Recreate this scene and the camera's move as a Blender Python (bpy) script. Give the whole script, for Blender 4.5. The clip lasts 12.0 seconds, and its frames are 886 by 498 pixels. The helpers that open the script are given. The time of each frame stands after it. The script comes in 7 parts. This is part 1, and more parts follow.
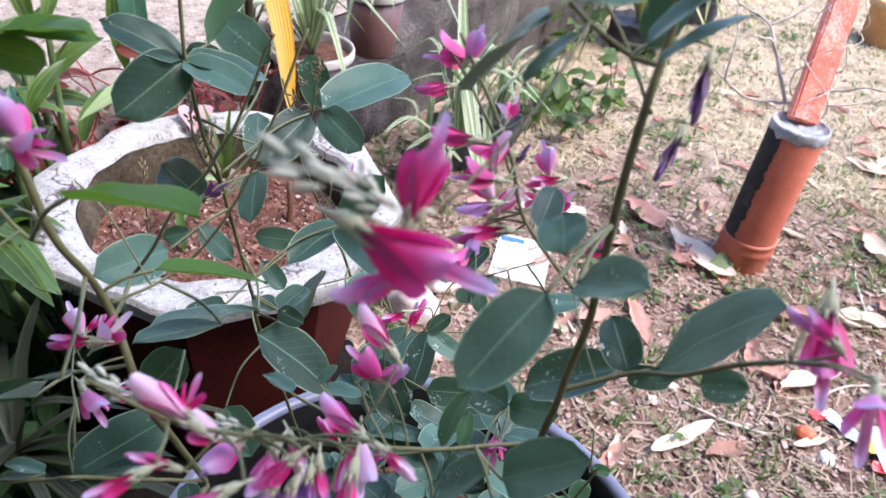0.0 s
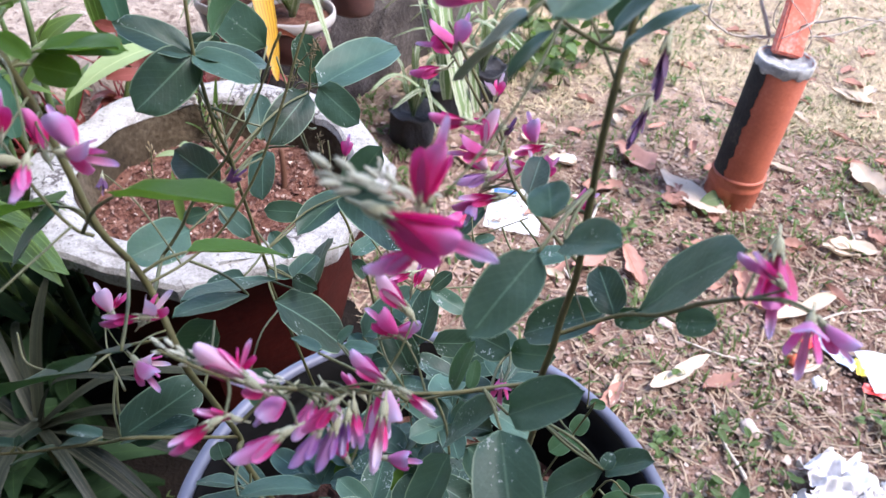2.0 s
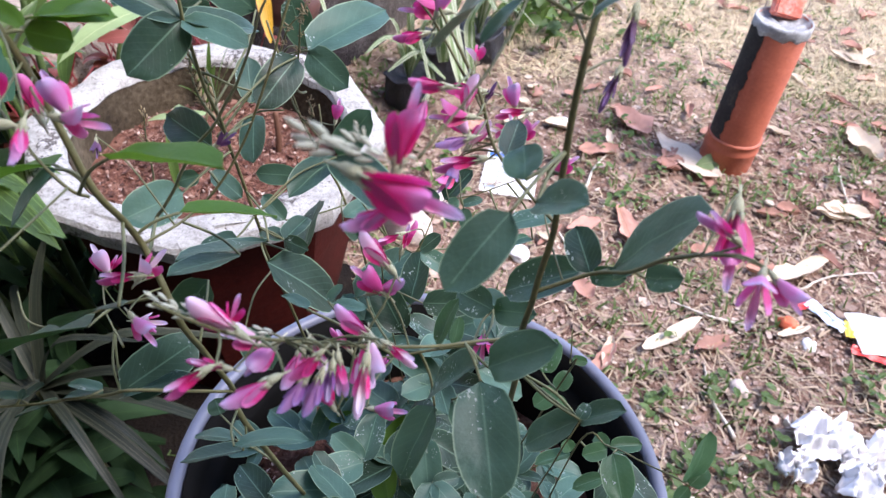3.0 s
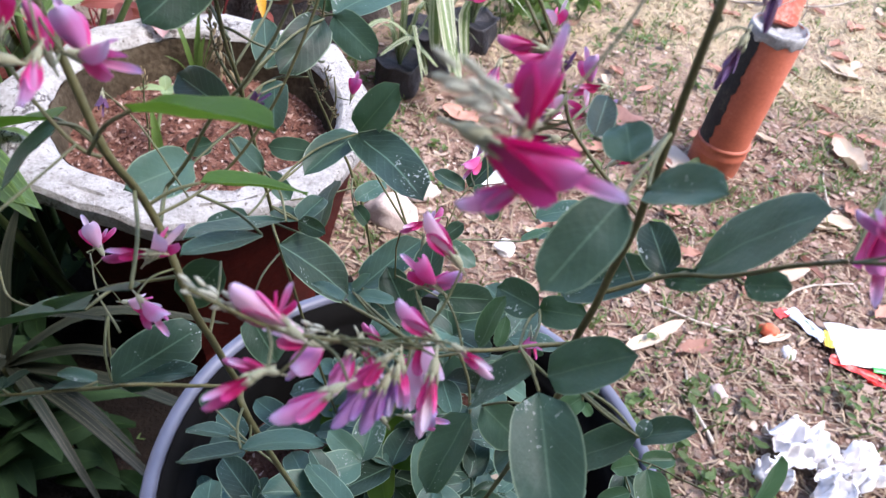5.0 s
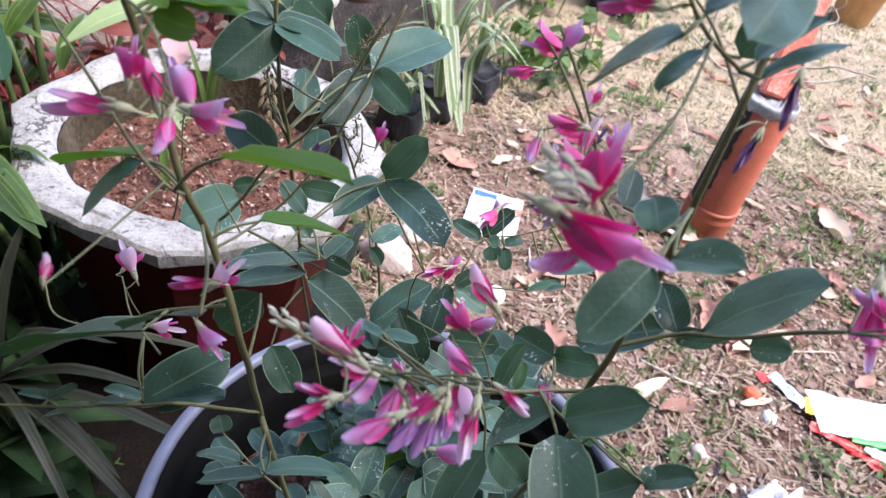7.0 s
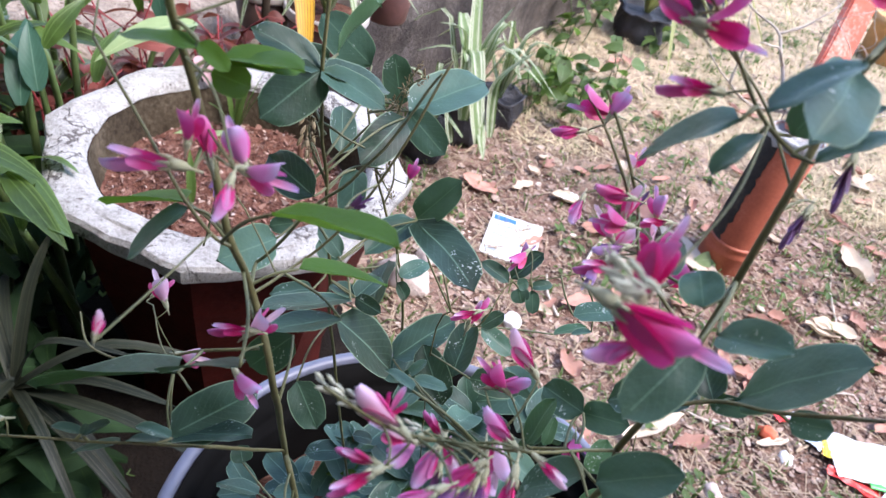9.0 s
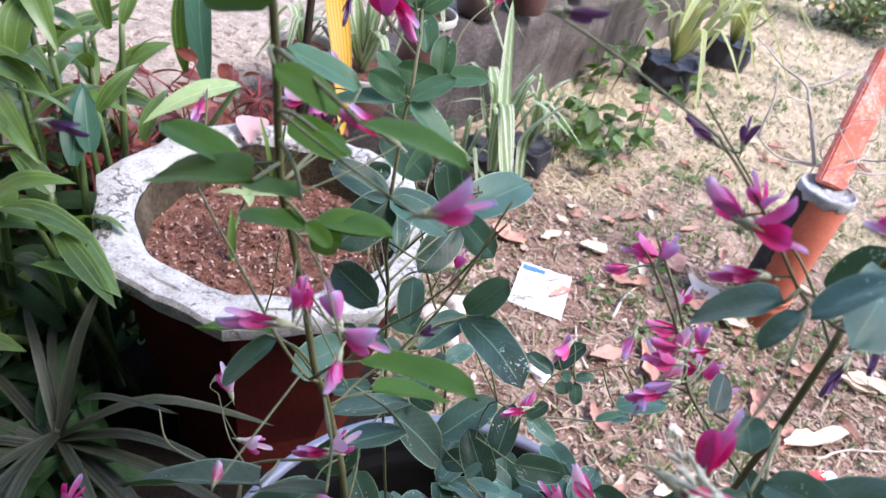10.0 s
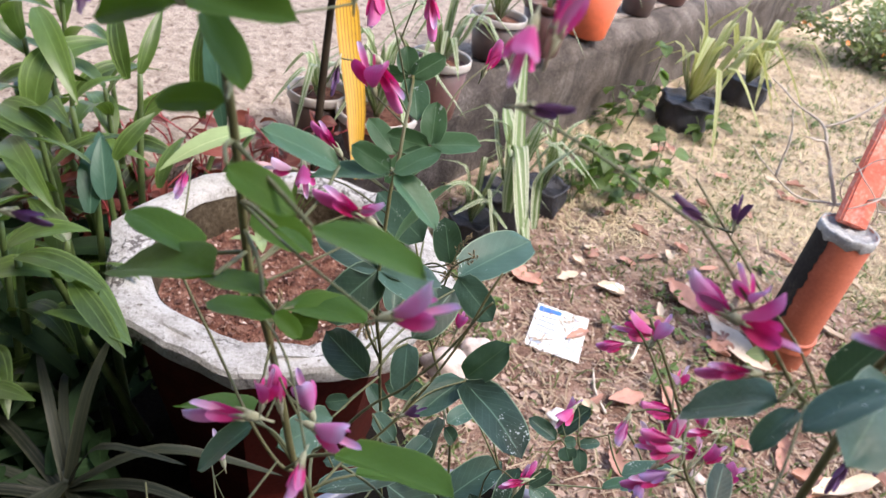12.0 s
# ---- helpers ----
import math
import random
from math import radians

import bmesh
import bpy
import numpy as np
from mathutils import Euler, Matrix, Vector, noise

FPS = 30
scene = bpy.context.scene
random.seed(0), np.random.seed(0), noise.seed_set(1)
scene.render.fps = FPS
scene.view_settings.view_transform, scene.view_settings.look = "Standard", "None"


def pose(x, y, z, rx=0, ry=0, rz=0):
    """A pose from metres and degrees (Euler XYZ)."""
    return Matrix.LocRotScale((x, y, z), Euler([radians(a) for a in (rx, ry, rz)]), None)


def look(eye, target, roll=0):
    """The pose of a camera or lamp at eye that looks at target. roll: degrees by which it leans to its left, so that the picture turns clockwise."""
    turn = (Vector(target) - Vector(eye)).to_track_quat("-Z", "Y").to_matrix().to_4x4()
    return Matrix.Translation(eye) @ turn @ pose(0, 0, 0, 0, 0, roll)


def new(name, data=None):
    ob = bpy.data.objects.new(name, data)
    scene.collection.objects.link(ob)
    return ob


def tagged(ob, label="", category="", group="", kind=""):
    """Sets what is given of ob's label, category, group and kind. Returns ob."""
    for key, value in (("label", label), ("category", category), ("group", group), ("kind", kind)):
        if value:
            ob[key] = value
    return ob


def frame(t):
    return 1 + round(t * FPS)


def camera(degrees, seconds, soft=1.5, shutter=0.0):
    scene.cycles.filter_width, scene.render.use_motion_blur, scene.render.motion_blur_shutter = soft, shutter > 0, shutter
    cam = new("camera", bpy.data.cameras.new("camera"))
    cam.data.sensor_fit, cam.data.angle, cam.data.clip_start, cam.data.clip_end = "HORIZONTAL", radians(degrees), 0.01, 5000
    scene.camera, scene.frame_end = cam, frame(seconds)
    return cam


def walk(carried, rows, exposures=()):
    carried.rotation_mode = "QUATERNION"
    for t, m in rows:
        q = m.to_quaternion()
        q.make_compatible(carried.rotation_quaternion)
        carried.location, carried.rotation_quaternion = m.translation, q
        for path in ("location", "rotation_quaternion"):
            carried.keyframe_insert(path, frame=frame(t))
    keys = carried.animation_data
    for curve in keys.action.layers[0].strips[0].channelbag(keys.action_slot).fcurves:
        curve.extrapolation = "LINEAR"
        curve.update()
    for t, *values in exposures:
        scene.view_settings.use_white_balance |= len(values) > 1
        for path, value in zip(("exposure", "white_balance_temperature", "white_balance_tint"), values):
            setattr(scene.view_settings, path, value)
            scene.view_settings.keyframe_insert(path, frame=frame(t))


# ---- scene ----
# camera and its path
EXPOSURE = 2.10
cam = camera(65.0, 12.0, 1.35, 0.2)
cam.data.dof.use_dof = True
cam.data.dof.focus_distance = 0.30
cam.data.dof.aperture_fstop = 31.0
PATH = [
    (0, (0.0017, 0.0011, 0.9669), (0.0017, 0.7979, 0.3627), 8.01),
    (0.5, (-0.0079, 0.0003, 0.9635), (-0.0003, 0.7800, 0.3374), 7.97),
    (1, (-0.0063, -0.0035, 0.9709), (0.0273, 0.7705, 0.3385), 8.12),
    (1.5, (-0.0018, -0.0083, 0.9780), (0.0294, 0.7602, 0.3390), 6.06),
    (2, (-0.0007, -0.0118, 0.9806), (0.0147, 0.7443, 0.3263), 5.13),
    (2.5, (-0.0015, -0.0163, 0.9802), (0.0158, 0.7211, 0.3049), 5.04),
    (3, (0.0030, -0.0178, 0.9850), (0.0260, 0.7039, 0.2932), 5.52),
    (5, (-0.0157, -0.0025, 0.9671), (0.0443, 0.7116, 0.2697), 10.37),
    (5.5, (-0.0192, -0.0078, 0.9700), (0.0632, 0.7211, 0.2903), 12.92),
    (6, (-0.0218, -0.0094, 0.9707), (0.0651, 0.7275, 0.3003), 14.13),
    (6.5, (-0.0247, -0.0123, 0.9741), (0.0568, 0.7380, 0.3181), 14.83),
    (7, (-0.0288, -0.0139, 0.9768), (0.0406, 0.7427, 0.3266), 14.45),
    (9, (-0.0364, -0.0090, 0.9828), (0.0057, 0.7626, 0.3482), 15.52),
    (9.5, (-0.0447, -0.0098, 0.9941), (-0.0337, 0.7710, 0.3695), 14.31),
    (10, (-0.0527, -0.0092, 1.0098), (-0.0586, 0.7916, 0.4110), 13.79),
    (10.5, (-0.0527, -0.0147, 1.0303), (-0.0684, 0.8020, 0.4535), 12.84),
    (11, (-0.0492, -0.0158, 1.0396), (-0.0828, 0.8158, 0.4852), 10.59),
    (11.5, (-0.0484, -0.0136, 1.0369), (-0.0793, 0.8215, 0.4878), 10.60),
    (12, (-0.0466, 0.0030, 1.0161), (-0.0917, 0.8295, 0.4550), 11.98),
]
walk(cam, [(t, look(eye, target, roll)) for t, eye, target, roll in PATH], exposures=[(0.0, EXPOSURE + 0.10, 6080, 19), (3.0, EXPOSURE + 0.06, 6180, 19), (7.0, EXPOSURE + 0.03, 6280, 19), (9.0, EXPOSURE + 0.07, 6150, 18), (10.5, EXPOSURE + 0.03, 6050, 18), (11.1, EXPOSURE - 0.09, 6500, 17), (12.0, EXPOSURE - 0.16, 6800, 16)])

# world and sun
world = bpy.data.worlds.new("sky")
scene.world = world
world.use_nodes = True
_n, _l = world.node_tree.nodes, world.node_tree.links
_sky = _n.new("ShaderNodeTexSky")
_sky.sky_type = "NISHITA"
_sky.sun_disc = False
_sky.sun_elevation = radians(57.9)
_sky.sun_rotation = radians(100.6)
_l.new(_sky.outputs[0], _n["Background"].inputs[0])
_n["Background"].inputs[1].default_value = 0.15
sun = new("sun", bpy.data.lights.new("sun", "SUN"))
sun.data.energy, sun.data.angle, sun.data.color = 1.75, radians(26), (1.0, 0.95, 0.87)
sun.matrix_world = look((1.6, -0.3, 2.6), (0, 0, 0))


# materials
def material(name, rough=0.6, metal=0.0):
    m = bpy.data.materials.new(name)
    m.use_nodes = True
    n, l = m.node_tree.nodes, m.node_tree.links
    b = n["Principled BSDF"]
    b.inputs["Roughness"].default_value, b.inputs["Metallic"].default_value = rough, metal
    return m, n, l, b


def ramp(n, l, fac, stops):
    r = n.new("ShaderNodeValToRGB")
    while len(r.color_ramp.elements) < len(stops):
        r.color_ramp.elements.new(0.5)
    for e, (p, c) in zip(r.color_ramp.elements, stops):
        e.position, e.color = p, (*c, 1)
    l.new(fac, r.inputs[0])
    return r.outputs[0]


def noise_of(n, l, scale, detail=4.0, coord="Object", rough=0.55, own=False):
    """Noise in an object's own space; own: shifted from object to object."""
    c = n.new("ShaderNodeTexCoord")
    t = n.new("ShaderNodeTexNoise")
    t.inputs["Scale"].default_value, t.inputs["Detail"].default_value, t.inputs["Roughness"].default_value = scale, detail, rough
    l.new(c.outputs[coord], t.inputs["Vector"])
    if own:
        info = n.new("ShaderNodeObjectInfo")
        far = n.new("ShaderNodeVectorMath")
        far.operation = "MULTIPLY_ADD"
        far.inputs[1].default_value = (3.1, 5.7, 4.3)
        l.new(info.outputs["Random"], far.inputs[0])
        l.new(c.outputs[coord], far.inputs[2])
        l.new(far.outputs[0], t.inputs["Vector"])
    return t.outputs["Fac"]


def mix(n, l, fac, a, b, blend="MIX"):
    x = n.new("ShaderNodeMix")
    x.data_type, x.blend_type = "RGBA", blend
    for sock, v in ((x.inputs[0], fac), (x.inputs[6], a), (x.inputs[7], b)):
        if hasattr(v, "is_linked"):
            l.new(v, sock)
        else:
            sock.default_value = v if isinstance(v, float) else (*v, 1)
    return x.outputs[2]


def bump(n, l, b, height, strength=0.4, distance=0.002):
    u = n.new("ShaderNodeBump")
    u.inputs["Strength"].default_value, u.inputs["Distance"].default_value = strength, distance
    l.new(height, u.inputs["Height"])
    l.new(u.outputs[0], b.inputs["Normal"])


def surface(name, stops, big=6.0, small=90.0, rough=0.75, relief=0.4, depth=0.002, metal=0.0, speck=None):
    """A matt surface: a ramp over coarse noise, broken by fine noise, with relief; speck: a colour and a share of small spots."""
    m, n, l, b = material(name, rough, metal)
    if rough >= 0.7:
        b.inputs["Specular IOR Level"].default_value = 0.08
    f1, f2 = noise_of(n, l, big), noise_of(n, l, small, 6.0)
    col = ramp(n, l, mix(n, l, 0.4, f1, f2), stops)
    if speck:
        s = n.new("ShaderNodeMath")
        s.operation = "GREATER_THAN"
        s.inputs[1].default_value = speck[1]
        l.new(noise_of(n, l, small * 0.5, 2.0), s.inputs[0])
        col = mix(n, l, s.outputs[0], col, speck[0])
    l.new(col, b.inputs["Base Color"])
    bump(n, l, b, f2, relief, depth)
    return m


def blade(name, top, thin, edge=None, rib=None, specks=0.0, gloss=0.45, through_share=0.35, vary=0.25, stripes=None, sheen=0.22):
    """A leaf or petal: u runs across, v along; thin is the colour that light takes on its way through."""
    m, n, l, b = material(name, gloss)
    b.inputs["Specular IOR Level"].default_value = sheen
    uv = n.new("ShaderNodeUVMap")
    sep = n.new("ShaderNodeSeparateXYZ")
    l.new(uv.outputs[0], sep.inputs[0])
    info = n.new("ShaderNodeObjectInfo")
    geo = n.new("ShaderNodeNewGeometry")
    add = n.new("ShaderNodeMath")
    add.operation = "ADD"
    l.new(info.outputs["Random"], add.inputs[0])
    l.new(geo.outputs["Random Per Island"], add.inputs[1])
    fr = n.new("ShaderNodeMath")
    fr.operation = "FRACT"
    l.new(add.outputs[0], fr.inputs[0])
    coarse, fine = noise_of(n, l, 60.0, 3.0, own=True), noise_of(n, l, 700.0, 3.0)
    dark = tuple(c * (1 - vary) for c in top)
    light = tuple(min(1, c * (1 + vary) + 0.01) for c in top)
    col = ramp(n, l, mix(n, l, 0.5, fr.outputs[0], coarse), [(0.2, dark), (0.8, light)])
    off = n.new("ShaderNodeMath")  # distance from the midrib, 0 to 1
    off.operation = "MULTIPLY_ADD"
    off.inputs[1].default_value, off.inputs[2].default_value = 2.0, -1.0
    l.new(sep.outputs[0], off.inputs[0])
    ab = n.new("ShaderNodeMath")
    ab.operation = "ABSOLUTE"
    l.new(off.outputs[0], ab.inputs[0])
    if stripes:
        s = n.new("ShaderNodeMath")
        s.operation = "GREATER_THAN"
        s.inputs[1].default_value = stripes[1]
        if len(stripes) == 4:  # even fine lines
            w = n.new("ShaderNodeMath")
            w.operation = "PINGPONG"
            w.inputs[1].default_value = 0.5 / stripes[2]
            l.new(sep.outputs[0], w.inputs[0])
            w2 = n.new("ShaderNodeMath")
            w2.operation = "MULTIPLY"
            w2.inputs[1].default_value = 2.0 * stripes[2]
            l.new(w.outputs[0], w2.inputs[0])
            l.new(w2.outputs[0], s.inputs[0])
        else:
            w = n.new("ShaderNodeTexNoise")
            w.noise_dimensions = "1D"
            w.inputs["Scale"].default_value = stripes[2]
            l.new(sep.outputs[0], w.inputs["W"])
            l.new(w.outputs["Fac"], s.inputs[0])
        col = mix(n, l, s.outputs[0], col, stripes[0])
    if rib:
        r = ramp(n, l, ab.outputs[0], [(0.0, (0.9, 0.9, 0.9)), (0.022, (0.7, 0.7, 0.7)), (0.05, (0, 0, 0))])
        col = mix(n, l, r, col, rib)
        wave = n.new("ShaderNodeTexWave")  # side veins, swept towards the tip
        wave.wave_type, wave.bands_direction = "BANDS", "Y"
        wave.inputs["Scale"].default_value = 2.6
        comb = n.new("ShaderNodeCombineXYZ")
        swept = n.new("ShaderNodeMath")
        swept.operation = "MULTIPLY_ADD"
        swept.inputs[1].default_value = -0.35
        l.new(ab.outputs[0], swept.inputs[0])
        l.new(sep.outputs[1], swept.inputs[2])
        l.new(swept.outputs[0], comb.inputs[1])
        l.new(comb.outputs[0], wave.inputs["Vector"])
        veins = ramp(n, l, wave.outputs["Fac"], [(0.90, (0, 0, 0)), (1.0, (0.13, 0.13, 0.13))])
        col = mix(n, l, veins, col, rib)
    if edge:
        r = ramp(n, l, ab.outputs[0], [(0.93, (0, 0, 0)), (0.97, (0.75, 0.75, 0.75))])
        col = mix(n, l, r, col, edge)
    if specks:
        s = n.new("ShaderNodeMath")
        s.operation = "GREATER_THAN"
        s.inputs[1].default_value = 1.0 - specks
        m2 = n.new("ShaderNodeMath")
        m2.operation = "MULTIPLY"
        l.new(noise_of(n, l, 900.0, 2.0, own=True), m2.inputs[0])
        l.new(ramp(n, l, noise_of(n, l, 75.0, 2.0, own=True), [(0.40, (0.7, 0.7, 0.7)), (0.72, (1.25, 1.25, 1.25))]), m2.inputs[1])
        l.new(m2.outputs[0], s.inputs[0])
        col = mix(n, l, s.outputs[0], col, (0.30, 0.36, 0.32))
    l.new(col, b.inputs["Base Color"])
    bump(n, l, b, fine, 0.25, 0.0006)
    tr = n.new("ShaderNodeBsdfTranslucent")
    l.new(mix(n, l, 0.35, thin, col), tr.inputs["Color"])
    sh = n.new("ShaderNodeMixShader")
    sh.inputs[0].default_value = through_share
    l.new(b.outputs[0], sh.inputs[1])
    l.new(tr.outputs[0], sh.inputs[2])
    l.new(sh.outputs[0], n["Material Output"].inputs["Surface"])
    return m


def plain(name, col, rough=0.5, vary=0.15, scale=60.0, relief=0.2, metal=0.0, depth=0.001):
    lo, hi = tuple(c * (1 - vary) for c in col), tuple(min(1.0, c * (1 + vary)) for c in col)
    return surface(name, [(0.3, lo), (0.7, hi)], scale * 0.2, scale, rough, relief, depth, metal)


def flaked(name):
    """White paint on concrete: grey blotches, pin holes and short dark cracks."""
    m, n, l, b = material(name, 0.85)
    grain = noise_of(n, l, 260.0, 6.0, rough=0.7)
    col = ramp(n, l, mix(n, l, 0.5, noise_of(n, l, 34.0, 6.0, rough=0.7), grain), [(0.36, (0.16, 0.145, 0.13)), (0.44, (0.25, 0.237, 0.22)), (0.52, (0.345, 0.332, 0.315)), (0.7, (0.45, 0.437, 0.42))])
    pits = ramp(n, l, noise_of(n, l, 170.0, 2.0), [(0.30, (1, 1, 1)), (0.345, (0, 0, 0))])
    col = mix(n, l, pits, col, (0.10, 0.085, 0.07))
    line = ramp(n, l, noise_of(n, l, 13.0, 5.0, rough=0.6), [(0.474, (0, 0, 0)), (0.487, (1, 1, 1)), (0.497, (1, 1, 1)), (0.51, (0, 0, 0))])
    some = ramp(n, l, noise_of(n, l, 9.0, 1.0), [(0.48, (0, 0, 0)), (0.54, (1, 1, 1))])
    crack = mix(n, l, 1.0, line, some, "MULTIPLY")
    col = mix(n, l, crack, col, (0.06, 0.05, 0.045))
    l.new(col, b.inputs["Base Color"])
    bump(n, l, b, mix(n, l, crack, grain, (0, 0, 0)), 0.8, 0.003)
    return m


def ground_mat():
    """Bare reddish soil by the bed that passes into straw-toned turf farther out, with the sunlight there put into its
    colour.
    """
    m, n, l, b = material("garden soil", 0.95)
    b.inputs["Specular IOR Level"].default_value = 0.08
    fine = noise_of(n, l, 190.0, 6.0)
    fac = mix(n, l, 0.4, noise_of(n, l, 16.0), fine)
    bare = ramp(n, l, fac, [(0.32, (0.030, 0.018, 0.014)), (0.44, (0.115, 0.067, 0.050)), (0.55, (0.235, 0.150, 0.115)), (0.72, (0.38, 0.285, 0.235))])
    sunlit = ramp(n, l, fac, [(0.30, (0.20, 0.15, 0.105)), (0.43, (0.39, 0.30, 0.21)), (0.54, (0.52, 0.415, 0.295)), (0.72, (0.62, 0.52, 0.39))])
    sep = n.new("ShaderNodeSeparateXYZ")
    l.new(n.new("ShaderNodeTexCoord").outputs["Object"], sep.inputs[0])
    far = n.new("ShaderNodeMath")
    far.operation = "MULTIPLY_ADD"
    far.inputs[1].default_value = 1.1
    l.new(noise_of(n, l, 2.6, 4.0), far.inputs[0])
    l.new(sep.outputs[1], far.inputs[2])
    reach = n.new("ShaderNodeMapRange")
    reach.inputs["From Min"].default_value, reach.inputs["From Max"].default_value = 2.1, 2.9
    l.new(far.outputs[0], reach.inputs["Value"])
    l.new(mix(n, l, reach.outputs[0], bare, sunlit), b.inputs["Base Color"])
    bump(n, l, b, fine, 0.9, 0.008)
    return m


SOIL = ground_mat()
POT_SOIL = surface("planter soil", [(0.34, (0.042, 0.018, 0.013)), (0.5, (0.14, 0.062, 0.044)), (0.68, (0.25, 0.14, 0.105))], 60.0, 260.0, 0.95, 1.0, 0.006)
TUB_SOIL = surface("dark tub soil", [(0.34, (0.02, 0.010, 0.007)), (0.5, (0.08, 0.037, 0.026)), (0.68, (0.17, 0.095, 0.07))], 60.0, 260.0, 0.95, 0.8, 0.004)
CONCRETE = flaked("white painted concrete")
# mossy brown, darkened further for the shadow on the far inner wall
INNER = surface("shade-darkened mossy concrete", [(0.32, (0.022, 0.016, 0.011)), (0.5, (0.060, 0.046, 0.030)), (0.68, (0.125, 0.10, 0.07))], 12.0, 150.0, 0.95, 0.7, 0.004)
RED_PAINT = surface("red oxide paint", [(0.3, (0.026, 0.005, 0.004)), (0.6, (0.058, 0.009, 0.0065)), (0.75, (0.09, 0.022, 0.016))], 10.0, 120.0, 0.7, 0.4)
YARD = surface("sandy yard", [(0.3, (0.165, 0.130, 0.104)), (0.46, (0.265, 0.213, 0.172)), (0.56, (0.335, 0.275, 0.223)), (0.72, (0.41, 0.35, 0.29))], 30.0, 95.0, 0.9, 1.0, 0.012, speck=((0.15, 0.11, 0.09), 0.62))
def wall_mat():
    """Weathered cement, blackened with old moss towards its near end, with streaks that run down from the top."""
    m, n, l, b = material("weathered cement", 0.9)
    b.inputs["Specular IOR Level"].default_value = 0.08
    fine = noise_of(n, l, 110.0, 6.0, rough=0.65)
    fac = mix(n, l, 0.45, noise_of(n, l, 7.0, 5.0), fine)
    col = ramp(n, l, fac, [(0.3, (0.030, 0.025, 0.022)), (0.5, (0.10, 0.083, 0.071)), (0.68, (0.215, 0.185, 0.16))])
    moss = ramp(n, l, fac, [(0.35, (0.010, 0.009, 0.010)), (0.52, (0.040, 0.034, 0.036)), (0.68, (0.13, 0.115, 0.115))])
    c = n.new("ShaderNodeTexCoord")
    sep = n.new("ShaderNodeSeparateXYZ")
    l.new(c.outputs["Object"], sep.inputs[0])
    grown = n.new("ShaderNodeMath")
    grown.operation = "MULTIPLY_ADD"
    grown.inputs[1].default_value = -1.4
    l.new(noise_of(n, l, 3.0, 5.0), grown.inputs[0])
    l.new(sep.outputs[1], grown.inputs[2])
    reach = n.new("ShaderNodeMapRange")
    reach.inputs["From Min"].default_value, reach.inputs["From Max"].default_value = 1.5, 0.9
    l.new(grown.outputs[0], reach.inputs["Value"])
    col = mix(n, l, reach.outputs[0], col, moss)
    run = n.new("ShaderNodeMapping")
    run.inputs["Scale"].default_value = (9.0, 9.0, 0.8)
    l.new(c.outputs["Object"], run.inputs["Vector"])
    streak = n.new("ShaderNodeTexNoise")
    streak.inputs["Scale"].default_value, streak.inputs["Detail"].default_value = 2.0, 4.0
    l.new(run.outputs[0], streak.inputs["Vector"])
    col = mix(n, l, ramp(n, l, streak.outputs["Fac"], [(0.52, (0, 0, 0)), (0.68, (0.6, 0.6, 0.6))]), col, (0.035, 0.03, 0.027))
    l.new(col, b.inputs["Base Color"])
    bump(n, l, b, fac, 1.0, 0.014)
    return m


WALL = wall_mat()
TERRACOTTA = surface("orange plastic pipe", [(0.3, (0.25, 0.058, 0.028)), (0.55, (0.37, 0.092, 0.046)), (0.72, (0.46, 0.19, 0.12))], 12.0, 150.0, 0.6, 0.3, 0.001)
TAR = surface("weathered tar", [(0.3, (0.018, 0.017, 0.017)), (0.55, (0.04, 0.038, 0.036)), (0.72, (0.095, 0.082, 0.066))], 16.0, 160.0, 0.75, 0.6, 0.002)
WOOD_RED = surface("faded red wood", [(0.3, (0.56, 0.13, 0.085)), (0.52, (0.66, 0.18, 0.125)), (0.66, (0.72, 0.46, 0.38))], 9.0, 130.0, 0.75, 0.4, 0.002)
CEMENT = surface("grey cement", [(0.3, (0.17, 0.172, 0.172)), (0.55, (0.34, 0.345, 0.345)), (0.72, (0.54, 0.54, 0.535))], 40.0, 200.0, 0.85, 0.8, 0.003)
BLACK_PLASTIC = plain("black plastic", (0.016, 0.015, 0.016), 0.55, 0.3, 40.0, 0.15)
# darker copy of the tub plastic: the shade inside is put into the colour
TUB_SHADE = plain("shade-darkened black plastic", (0.005, 0.0048, 0.0046), 0.9, 0.5, 40.0, 0.3)
TUB_SHADE.node_tree.nodes["Principled BSDF"].inputs["Specular IOR Level"].default_value = 0.06
POT_RIM = plain("grey blue plastic rim", (0.11, 0.115, 0.155), 0.42, 0.35, 30.0, 0.2)
BROWN_POT = surface("brown plastic pot", [(0.3, (0.055, 0.022, 0.019)), (0.6, (0.10, 0.041, 0.035)), (0.75, (0.15, 0.075, 0.065))], 8.0, 90.0, 0.5, 0.2)
ORANGE_POT = plain("orange clay pot", (0.58, 0.11, 0.04), 0.6, 0.2)
PALE_RIM = plain("pale pot rim", (0.40, 0.36, 0.33), 0.6, 0.25)
BARK = surface("green brown stem", [(0.3, (0.065, 0.064, 0.022)), (0.6, (0.13, 0.122, 0.045)), (0.75, (0.20, 0.155, 0.085))], 50.0, 500.0, 0.6, 0.3, 0.0005)
TWIG = surface("dry twig", [(0.3, (0.3, 0.25, 0.2)), (0.7, (0.62, 0.57, 0.5))], 40.0, 300.0, 0.8, 0.4)
